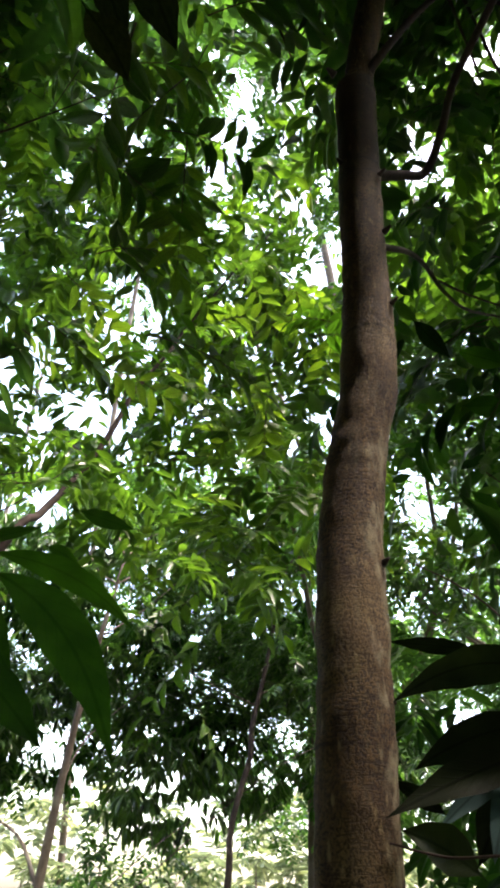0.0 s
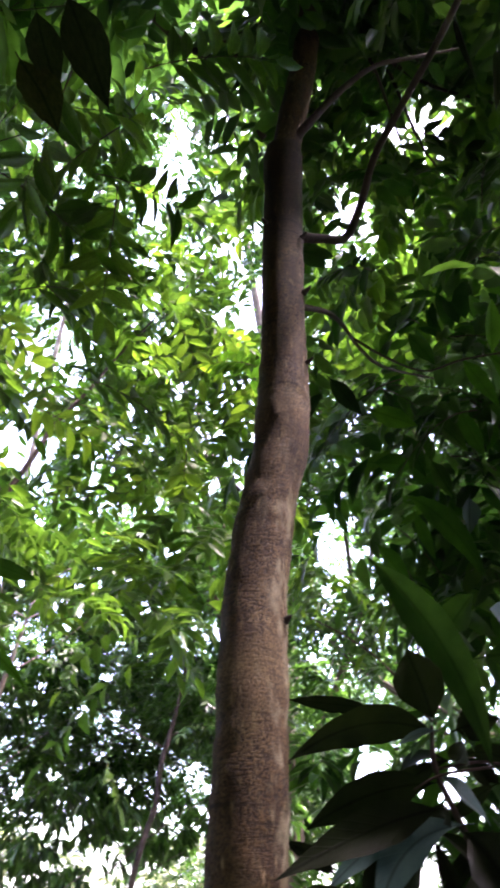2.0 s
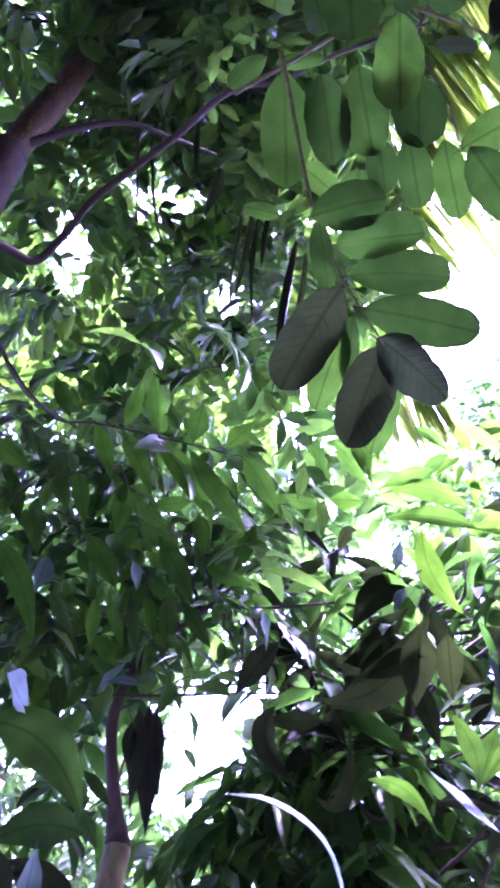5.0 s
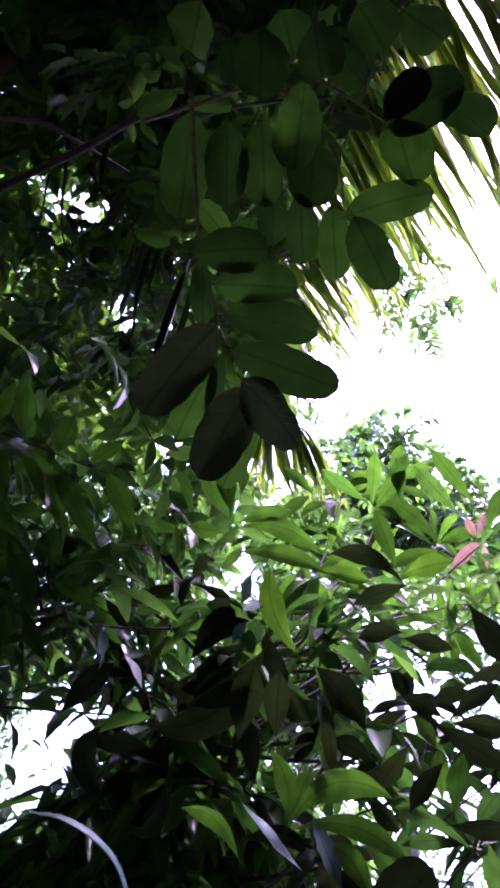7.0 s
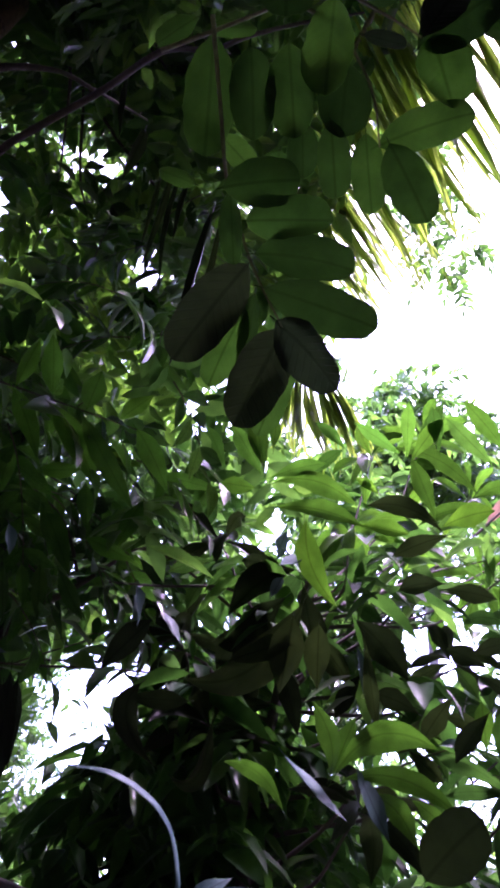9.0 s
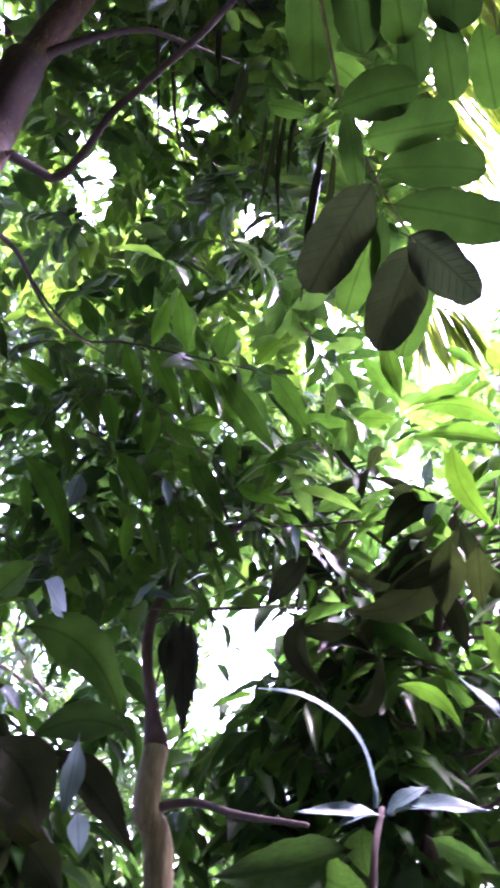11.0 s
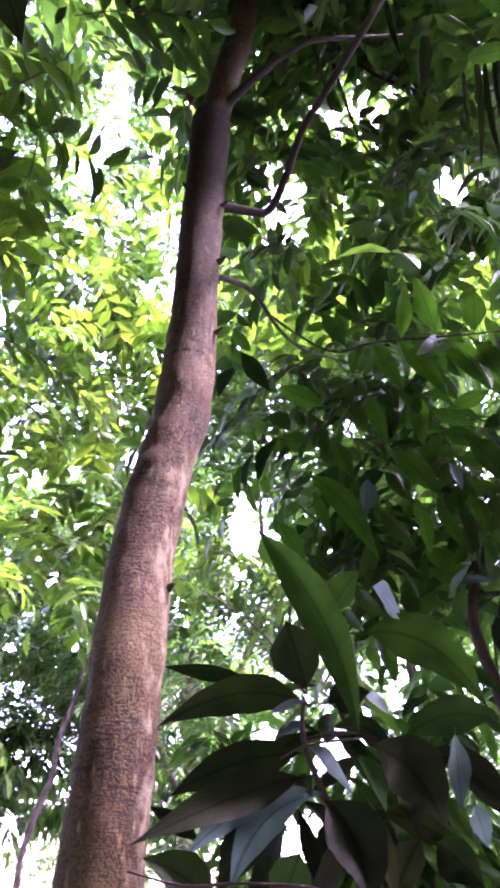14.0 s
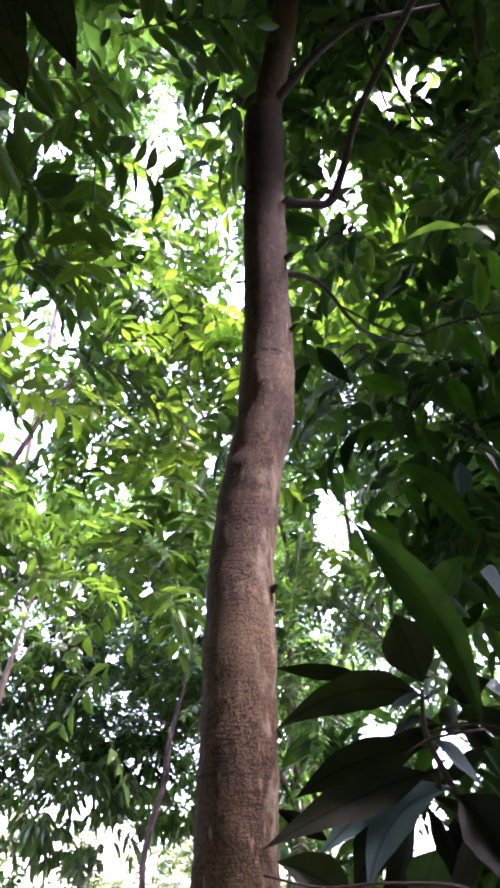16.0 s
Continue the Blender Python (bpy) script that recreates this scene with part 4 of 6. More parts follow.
# woods all round
for i in range(14):  # every 26 degrees
    a0 = -64 + i * 26
    px, py = 15 * math.sin(radians(a0 + 10)), 15 * math.cos(radians(a0 + 10))
    t = thing("forest_tree", (px, py, 0.0), "forest tree in the woods round the clearing", "tree", "forest trees")
    girth = 1.0 if not -40 < a0 < 75 else 0.45
    bole = [(px, py, -0.2, 0.2 * girth), (px * 0.99, py, 4.0, 0.16 * girth), (px * 0.95, py * 0.97, 8.0, 0.1 * girth), (px * 0.9, py * 0.93, 12.0, 0.03)]
    stem(t, bole, BARK_GREY, seed=100 + i)
    bs = boughs_between((a0, a0 + 28), (-2, 26), (13.6, 17.5), (1.2, 2.0), 16, 120 + i)
    # crowns behind the lookout are unseen, added to limit the skylight from there
    behind = not -40 < a0 < 75
    if behind:
        bs += boughs_between((a0, a0 + 28), (26, 75), (6.5, 11.0), (1.2, 2.0), 14, 140 + i)
    crown(t, bs, pinnate, 13 if behind else 74 if a0 < 30 else 22, LEAF_BRIGHT if behind and i % 2 else LEAF_MID, 160 + i, leaflet=0.4 if behind else 0.14, rachis=0.9 if behind else 0.42)
    limbs(t, bole, 0.06 * girth, bs, BARK_GREY, 180 + i, 0.4)

# unseen canopy added over and behind the lookout to hold off the sky
shade_tree = thing("shade_tree", (-2.5, -3.5, 0.0), "unseen tree with a dense crown, added to shade the lookout", "tree", "forest trees")
stem(shade_tree, [(-2.5, -3.5, -0.1, 0.22), (-2.4, -3.3, 3.0, 0.18), (-2.0, -2.6, 6.0, 0.13), (-1.2, -1.4, 8.5, 0.06)], BARK_GREY, seed=201)
roof_boughs = boughs_between((100, 262), (12, 80), (4.0, 6.5), (0.9, 1.4), 56, 202) + boughs_between((262, 300), (12, 40), (4.6, 6.5), (0.8, 1.1), 12, 208) + boughs_between((10, 60), (76, 88), (5.0, 7.5), (0.8, 1.2), 14, 203) + boughs_between((44, 120), (69, 86), (5.0, 8.0), (0.8, 1.2), 16, 206) + boughs_between((88, 132), (6, 66), (5.0, 7.5), (0.8, 1.2), 30, 207)
crown(shade_tree, roof_boughs, pinnate, 56, LEAF_MID, 204, leaflet=0.24, rachis=0.55)
limbs(shade_tree, [(-2.4, -3.3, 3.0, 0.18), (-2.0, -2.6, 6.0, 0.13), (-1.2, -1.4, 8.5, 0.06)], 0.05, roof_boughs, BARK_GREY, 205, 0.5)

# ---- large single leaves ----
LEAF_SHAPES = {
    "oblong": [(0.0, 0.0), (0.04, 0.22), (0.12, 0.54), (0.25, 0.83), (0.4, 0.97), (0.55, 1.0), (0.7, 0.96), (0.82, 0.86), (0.91, 0.7), (0.965, 0.45), (1.0, 0.06)],
    "lance": [(0.0, 0.0), (0.05, 0.16), (0.12, 0.42), (0.22, 0.74), (0.32, 0.93), (0.42, 1.0), (0.53, 0.96), (0.64, 0.82), (0.74, 0.62), (0.83, 0.4), (0.9, 0.22), (0.955, 0.09), (1.0, 0.0)],
    "oblanceolate": [(0.0, 0.0), (0.06, 0.12), (0.16, 0.32), (0.3, 0.64), (0.43, 0.9), (0.54, 1.0), (0.64, 0.97), (0.74, 0.82), (0.83, 0.57), (0.9, 0.33), (0.955, 0.14), (1.0, 0.0)],
    "strap": [(0.0, 0.25), (0.08, 0.7), (0.3, 1.0), (0.55, 0.9), (0.75, 0.65), (0.9, 0.32), (0.96, 0.15), (1.0, 0.0)]}
LEAF_MESHES = {}


def leaf_mesh(shape, bend, material):
    """One blade, 1 long and 1 wide, with a short stalk, a fold along the midrib, a bend and a wavy rim."""
    key = (shape, bend, material.name)
    if key in LEAF_MESHES:
        return LEAF_MESHES[key]
    rng = random.Random(len(LEAF_MESHES) + 5)
    droop, wave, fold, sway, twist = ((0.10, 0.012, 0.05, 0.02, 0.25), (0.26, 0.022, 0.09, -0.05, -0.5), (-0.08, 0.018, 0.07, 0.05, 0.35), (0.36, 0.016, 0.04, -0.03, 0.6))[bend]
    if shape == "oblong":
        droop, sway, twist = droop * 0.6, sway * 0.4, twist * 0.5
    elif shape == "strap":
        sway, twist = 0.0, twist * 0.3
    verts, uvs, faces = [], [], []
    profile = LEAF_SHAPES[shape] if shape == "strap" else [(max(0.0, min(1.0, u)), max(0.0, w)) for u, w in curve_points(LEAF_SHAPES[shape], 2)]
    for u, w in profile:
        z0 = -droop * u * u + 0.25 * droop * u
        for v in (-1.0, -0.5, 0.0, 0.5, 1.0):
            ripple = wave * math.sin(9 * u + 3 * v + rng.random()) * abs(v)
            rim = 1 + 0.035 * math.sin(31 * u + 5 * v + bend) * (abs(v) == 1.0) * (0.1 < u < 0.9)
            y, z = 0.5 * w * v * rim, fold * w * abs(v) * (0.6 + 0.4 * abs(v)) + ripple
            roll = twist * (u - 0.4)
            # across the blade one unit of y is about 0.3 of z
            verts.append((u + 0.03 * (1 - abs(v)) * (w > 0), y * math.cos(roll) - z * 3.0 * math.sin(roll) * 0.3 + sway * 2.0 * math.sin(math.pi * u), z0 + z + y * 0.3 * math.sin(roll)))
            uvs.append((u, v * w))
    n = len(profile)
    for i in range(n - 1):
        for k in range(4):
            a = i * 5 + k
            faces.append((a, a + 5, a + 6, a + 1))
    s = len(verts)
    for x, r in ((-0.09, 0.007), (0.04, 0.009)):
        for a in (0, 2.1, 4.2):
            verts.append((x, r * 3 * math.cos(a), r * math.sin(a) + 0.35 * (x < 0) * -0.04))
            uvs.append((0.0, 0.0))
    for k in range(3):
        faces.append((s + k, s + (k + 1) % 3, s + 3 + (k + 1) % 3, s + 3 + k))
    me = bpy.data.meshes.new("leaf")
    me.from_pydata(verts, [], faces)
    me.materials.append(material)
    layer = me.uv_layers.new(name="UVMap")
    for loop in me.loops:
        layer.data[loop.index].uv = uvs[loop.vertex_index]
    me.polygons.foreach_set("use_smooth", [True] * len(me.polygons))
    me.update()
    LEAF_MESHES[key] = me
    return me


def hang_leaf(parent, shape, material, base, tip, width, tilt, bend, name="leaf", label="", glint=False, face=None):
    """A blade from base to tip, its face turned by tilt degrees away from the lookout or from a given side."""
    b, t = Vector(base), Vector(tip)
    x = t - b
    length = x.length
    x.normalize()
    n = (STAND - b).normalized() if face is None else Vector(face)
    if glint:  # upper side turned to the open sky
        n = (n + (spot(66, 54, 30) - b).normalized()).normalized()
    n = (n - x * n.dot(x)).normalized()
    n = Matrix.Rotation(radians(tilt), 3, x) @ n
    y = n.cross(x)
    m = Matrix(((x.x * length, y.x * width, n.x * length, b.x), (x.y * length, y.y * width, n.y * length, b.y), (x.z * length, y.z * width, n.z * length, b.z), (0, 0, 0, 1)))
    ob = new(name, leaf_mesh(shape, bend, material))
    ob.parent = parent
    ob.matrix_parent_inverse = Matrix.Translation(parent.location).inverted()
    ob.matrix_basis = m
    if label:
        ob["label"] = label
    return ob


def hang_all(parent, rows, shape, material, seed, spread=25.0, label="", glint=False):
    rng = random.Random(seed)
    for bx, by, bz, tx, ty, tz, w in rows:
        hang_leaf(parent, shape, material, (bx, by, bz), (tx, ty, tz), w, rng.uniform(-spread, spread), rng.randrange(4), label=label, glint=glint)


def ribbon(name, points, material, parent, label=""):
    """A long bent blade through (x, y, z, half width) rows, with a keel and a little thickness."""
    c = curve_points(points, 6)
    d = unit(np.gradient(c[:, :3], axis=0))
    verts, faces, uvs = [], [], []
    for i, (x, y, z, w) in enumerate(c):
        p = np.array((x, y, z))
        n = unit(unit(np.array(STAND) - p) + unit(np.array(spot(66, 54, 30)) - p))
        s = unit(np.cross(n, d[i]))
        up = np.cross(d[i], s)
        for k, (a, h) in enumerate(((-1, 0.25), (0, 0.0), (1, 0.25), (0, -0.12))):
            verts.append(tuple(p + s * w * a + up * w * h))
            uvs.append((i / len(c), a))
    for i in range(len(c) - 1):
        for k in range(4):
            faces.append((i * 4 + k, i * 4 + (k + 1) % 4, i * 4 + 4 + (k + 1) % 4, i * 4 + 4 + k))
    ob = link_mesh(name, verts, faces, material, label=label, uvs=uvs)
    under(parent, [ob])
    return ob


def grow_leaf(parent, shape, material, row, tilt, rng, label="", glint=False):
    """A blade that arches from base over middle to tip, folded along the midrib, with a wavy rim and a short stalk."""
    b, m, t = (np.array(row[k:k + 3]) for k in (0, 3, 6))
    width = row[9]
    c = 2 * m - 0.5 * (b + t)
    length = np.linalg.norm(t - b)
    n0 = unit(np.array(STAND) - m)
    if glint:
        n0 = unit(n0 + unit(np.array(spot(66, 54, 30)) - m))
    fold, wave, twist, phase = rng.uniform(0.04, 0.28), rng.uniform(0.02, 0.09), rng.uniform(-0.5, 0.5), rng.uniform(0, 6)
    profile = [(max(0.0, min(1.0, u)), max(0.0, w)) for u, w in curve_points(LEAF_SHAPES[shape], 2)]
    verts, uvs, faces = [], [], []
    for u, w in profile:
        p = (1 - u) ** 2 * b + 2 * u * (1 - u) * c + u * u * t
        d = unit((1 - u) * (c - b) + u * (t - c))
        n = unit(n0 - d * (n0 @ d))
        s = np.cross(n, d)
        a = radians(tilt) + twist * (u - 0.4)
        s, n = s * math.cos(a) + n * math.sin(a), n * math.cos(a) - s * math.sin(a)
        for v in (-1.0, -0.5, 0.0, 0.5, 1.0):
            rim = 1 + 0.03 * math.sin(27 * u + 5 * v + phase) * (abs(v) == 1.0)
            lift = fold * abs(v) + wave * math.sin(8 * u + 2.5 * v + phase) * abs(v)
            verts.append(tuple(p + s * (0.5 * width * w * v * rim) + n * (width * w * lift)))
            uvs.append((u, v * w))
    for i in range(len(profile) - 1):
        for k in range(4):
            a = i * 5 + k
            faces.append((a, a + 5, a + 6, a + 1))
    d = unit(c - b)
    s0 = len(verts)
    side = unit(np.cross(d, np.array((0.2, 0.3, 1.0))))
    up = np.cross(side, d)
    for x in (-0.08, 0.05):
        for a in (0, 2.1, 4.2):
            verts.append(tuple(b + d * x * length + (side * math.cos(a) + up * math.sin(a)) * 0.0016))
            uvs.append((0.0, 0.0))
    for k in range(3):
        faces.append((s0 + k, s0 + (k + 1) % 3, s0 + 3 + (k + 1) % 3, s0 + 3 + k))
    ob = link_mesh("leaf", verts, faces, material, label=label, uvs=uvs)
    under(parent, [ob])
    return ob


def grow_all(parent, rows, shape, materials, seed, spread=20.0, label="", glint=False):
    rng = random.Random(seed)
    for row in rows:
        grow_leaf(parent, shape, rng.choice(materials), row, rng.uniform(-spread, spread), rng, label, glint)


# places of the single leaves: base, middle, tip and width
BROAD_DARK = [
    (0.429, 1.599, 1.940, 0.279, 1.596, 1.953, 0.110, 1.548, 1.863, 0.088),
    (0.429, 1.582, 1.964, 0.408, 1.582, 2.048, 0.386, 1.583, 2.120, 0.111),
    (0.413, 1.562, 1.785, 0.263, 1.557, 1.739, 0.080, 1.490, 1.647, 0.080),
    (0.424, 1.632, 1.845, 0.282, 1.626, 1.817, 0.147, 1.599, 1.745, 0.094),
    (0.246, 1.547, 1.565, 0.177, 1.519, 1.607, 0.107, 1.491, 1.629, 0.078),
    (0.340, 1.625, 1.721, 0.296, 1.616, 1.659, 0.252, 1.607, 1.581, 0.081),
    (0.572, 1.593, 1.861, 0.656, 1.579, 1.803, 0.690, 1.537, 1.699, 0.130),
    (0.312, 1.654, 2.003, 0.211, 1.638, 2.008, 0.110, 1.623, 2.012, 0.038),
    (0.490, 1.645, 1.957, 0.531, 1.611, 1.965, 0.571, 1.578, 1.967, 0.071),
]
BROAD_DULL = [
    (0.452, 1.540, 1.741, 0.507, 1.521, 1.660, 0.519, 1.498, 1.551, 0.114),
    (0.536, 1.541, 1.731, 0.557, 1.521, 1.657, 0.577, 1.502, 1.556, 0.047),
    (0.651, 1.574, 1.687, 0.612, 1.570, 1.628, 0.573, 1.565, 1.562, 0.065),
    (0.409, 1.580, 1.653, 0.383, 1.567, 1.599, 0.356, 1.554, 1.541, 0.081),
    (0.224, 1.783, 1.687, 0.166, 1.762, 1.721, 0.108, 1.740, 1.746, 0.040),
    (0.699, 1.621, 1.682, 0.732, 1.590, 1.646, 0.765, 1.559, 1.601, 0.087),
    (0.562, 1.662, 1.849, 0.503, 1.662, 1.813, 0.443, 1.663, 1.766, 0.035),
]
BROAD_GREEN = [
    (0.319, 1.616, 2.366, 0.476, 1.594, 2.128, 0.540, 1.580, 1.864, 0.097),
    (0.632, 1.797, 2.178, 0.768, 1.714, 2.129, 0.866, 1.644, 1.964, 0.130),
    (0.900, 1.700, 1.951, 0.788, 1.708, 1.958, 0.685, 1.730, 1.902, 0.094),
    (0.548, 1.816, 2.247, 0.576, 1.760, 2.285, 0.604, 1.705, 2.315, 0.082),
]
BROAD_GLOSSY = [
    (0.457, 1.548, 1.755, 0.342, 1.569, 1.708, 0.269, 1.535, 1.581, 0.088),
    (0.338, 1.610, 1.758, 0.268, 1.605, 1.712, 0.180, 1.579, 1.637, 0.050),
    (0.422, 1.550, 1.932, 0.384, 1.560, 1.925, 0.346, 1.570, 1.906, 0.026),
    (0.433, 1.608, 1.855, 0.479, 1.605, 1.814, 0.526, 1.603, 1.758, 0.065),
    (0.745, 1.559, 1.886, 0.747, 1.572, 1.811, 0.748, 1.586, 1.737, 0.055),
    (0.783, 1.602, 1.753, 0.793, 1.602, 1.716, 0.803, 1.603, 1.673, 0.056),
    (0.567, 1.629, 1.981, 0.596, 1.627, 1.958, 0.625, 1.625, 1.932, 0.051),
]
FEATHER_LOW = [
    (0.747, 0.615, 2.945, 0.807, 0.560, 2.972, 0.866, 0.505, 2.981, 0.100),
    (0.839, 0.643, 2.954, 0.891, 0.564, 2.926, 0.944, 0.485, 2.894, 0.095),
    (0.874, 0.648, 2.875, 0.965, 0.587, 2.887, 1.056, 0.527, 2.872, 0.103),
    (0.921, 0.665, 2.818, 1.043, 0.613, 2.816, 1.166, 0.561, 2.804, 0.108),
    (1.083, 0.739, 2.781, 1.097, 0.807, 2.726, 1.111, 0.876, 2.646, 0.080),
    (0.935, 0.709, 2.853, 0.977, 0.768, 2.832, 1.019, 0.827, 2.792, 0.046),
    (0.946, 0.749, 2.847, 0.965, 0.832, 2.808, 0.985, 0.914, 2.741, 0.081),
    (0.766, 0.611, 2.956, 0.820, 0.663, 2.928, 0.873, 0.715, 2.900, 0.053),
]
FEATHER_OLD = [
    (0.901, 0.698, 2.913, 0.881, 0.790, 2.826, 0.861, 0.882, 2.713, 0.124),
    (1.027, 0.709, 2.809, 1.025, 0.782, 2.718, 1.023, 0.856, 2.608, 0.123),
    (0.990, 0.699, 2.798, 1.064, 0.679, 2.745, 1.139, 0.659, 2.665, 0.111),
    (0.942, 0.209, 3.286, 0.936, 0.145, 3.313, 0.930, 0.082, 3.326, 0.083),
    (0.853, 0.301, 3.310, 0.893, 0.273, 3.300, 0.933, 0.246, 3.289, 0.037),
]
FEATHER_HIGH_1 = [
    (0.614, 0.527, 3.304, 0.682, 0.618, 3.259, 0.750, 0.708, 3.191, 0.118),
    (0.691, 0.493, 3.319, 0.751, 0.548, 3.275, 0.810, 0.603, 3.201, 0.106),
    (0.742, 0.422, 3.296, 0.814, 0.483, 3.275, 0.887, 0.545, 3.233, 0.112),
    (0.756, 0.295, 3.328, 0.808, 0.359, 3.280, 0.859, 0.422, 3.218, 0.119),
    (0.879, 0.366, 3.321, 0.922, 0.419, 3.294, 0.966, 0.472, 3.242, 0.129),
    (0.896, 0.530, 3.300, 0.930, 0.561, 3.252, 0.963, 0.593, 3.203, 0.077),
    (0.923, 0.462, 3.254, 0.992, 0.518, 3.229, 1.061, 0.574, 3.206, 0.085),
    (1.016, 0.435, 3.281, 1.069, 0.475, 3.216, 1.122, 0.514, 3.139, 0.085),
    (1.038, 0.388, 3.198, 1.138, 0.411, 3.180, 1.238, 0.435, 3.144, 0.113),
]
FEATHER_HIGH_2 = [
    (1.032, 0.416, 3.213, 1.076, 0.314, 3.221, 1.121, 0.211, 3.203, 0.095),
    (0.973, 0.201, 3.334, 1.029, 0.222, 3.281, 1.084, 0.242, 3.217, 0.125),
    (0.968, 0.240, 3.321, 0.984, 0.134, 3.330, 1.000, 0.029, 3.317, 0.123),
    (0.573, 0.541, 3.353, 0.557, 0.596, 3.358, 0.541, 0.651, 3.352, 0.053),
    (0.607, 0.557, 3.382, 0.646, 0.512, 3.374, 0.685, 0.467, 3.351, 0.039),
    (0.579, 0.375, 3.395, 0.624, 0.410, 3.408, 0.669, 0.445, 3.412, 0.080),
    (0.603, 0.288, 3.324, 0.652, 0.338, 3.312, 0.700, 0.389, 3.298, 0.129),
    (0.672, 0.195, 3.313, 0.728, 0.232, 3.330, 0.784, 0.269, 3.342, 0.108),
    (0.778, 0.219, 3.415, 0.823, 0.213, 3.385, 0.867, 0.207, 3.341, 0.091),
]
FEATHER_TOP = [
    (0.781, 0.699, 3.314, 0.832, 0.686, 3.273, 0.884, 0.673, 3.222, 0.066),
    (0.793, 0.797, 3.225, 0.749, 0.815, 3.230, 0.705, 0.833, 3.231, 0.045),
    (0.624, 0.248, 3.393, 0.664, 0.266, 3.367, 0.703, 0.285, 3.342, 0.115),
    (0.730, 0.118, 3.383, 0.783, 0.122, 3.366, 0.836, 0.126, 3.339, 0.115),
    (0.791, 0.051, 3.341, 0.853, 0.035, 3.352, 0.914, 0.019, 3.357, 0.101),
    (0.895, 0.604, 3.268, 0.909, 0.635, 3.228, 0.923, 0.666, 3.190, 0.089),
    (0.484, 0.364, 3.388, 0.516, 0.419, 3.407, 0.547, 0.474, 3.428, 0.118),
    (1.027, 0.093, 3.342, 1.070, 0.071, 3.299, 1.112, 0.049, 3.240, 0.102),
]
FEATHER_SIDE_1 = [
    (0.830, 1.813, 3.234, 0.925, 1.858, 3.174, 1.020, 1.903, 3.074, 0.074),
    (0.939, 1.760, 3.206, 1.098, 1.810, 3.147, 1.257, 1.860, 3.029, 0.088),
    (1.051, 1.734, 3.215, 1.207, 1.766, 3.097, 1.362, 1.797, 2.989, 0.082),
    (0.835, 1.799, 3.231, 0.833, 1.747, 3.319, 0.831, 1.695, 3.393, 0.061),
    (0.953, 1.763, 3.240, 0.904, 1.712, 3.333, 0.855, 1.660, 3.400, 0.077),
    (1.061, 1.711, 3.217, 1.058, 1.679, 3.288, 1.054, 1.647, 3.356, 0.082),
    (1.167, 1.665, 3.209, 1.203, 1.622, 3.268, 1.239, 1.578, 3.320, 0.066),
    (1.177, 1.894, 3.122, 1.113, 1.950, 3.113, 1.050, 2.007, 3.108, 0.061),
    (1.113, 2.022, 3.018, 1.213, 2.047, 2.930, 1.313, 2.072, 2.811, 0.085),
]
FEATHER_SIDE_2 = [
    (0.748, 1.853, 3.250, 0.809, 1.886, 3.177, 0.871, 1.920, 3.089, 0.066),
    (0.672, 1.919, 3.283, 0.626, 1.909, 3.360, 0.580, 1.899, 3.423, 0.061),
    (1.243, 1.677, 3.224, 1.328, 1.676, 3.147, 1.413, 1.676, 3.028, 0.080),
    (1.209, 1.899, 3.084, 1.253, 1.950, 3.037, 1.298, 2.000, 2.971, 0.061),
    (1.308, 2.006, 2.946, 1.388, 1.957, 2.913, 1.468, 1.909, 2.877, 0.063),
    (0.965, 2.042, 3.227, 0.977, 2.075, 3.110, 0.989, 2.108, 2.994, 0.070),
    (0.799, 2.127, 3.245, 0.843, 2.154, 3.149, 0.886, 2.182, 3.057, 0.066),
    (1.443, 1.883, 3.120, 1.447, 1.963, 3.054, 1.451, 2.044, 2.966, 0.071),
]
HANGING_LEAVES_1 = [
    (0.552, 2.066, 2.821, 0.686, 2.083, 2.716, 0.782, 2.088, 2.514, 0.082),
    (0.847, 2.011, 2.915, 0.926, 2.028, 2.844, 1.004, 2.045, 2.764, 0.088),
    (0.790, 2.075, 2.704, 0.841, 2.058, 2.638, 0.891, 2.041, 2.557, 0.057),
    (0.943, 1.948, 2.696, 1.003, 2.001, 2.639, 1.062, 2.053, 2.567, 0.052),
    (1.010, 1.929, 2.696, 1.057, 1.980, 2.629, 1.105, 2.032, 2.560, 0.046),
    (0.587, 2.143, 2.803, 0.621, 2.176, 2.732, 0.656, 2.209, 2.650, 0.043),
    (0.297, 1.966, 3.252, 0.360, 2.012, 3.205, 0.424, 2.059, 3.152, 0.065),
    (0.564, 2.069, 3.085, 0.607, 2.116, 3.030, 0.650, 2.163, 2.958, 0.071),
    (0.470, 2.165, 3.023, 0.559, 2.180, 3.032, 0.648, 2.194, 3.039, 0.078),
]
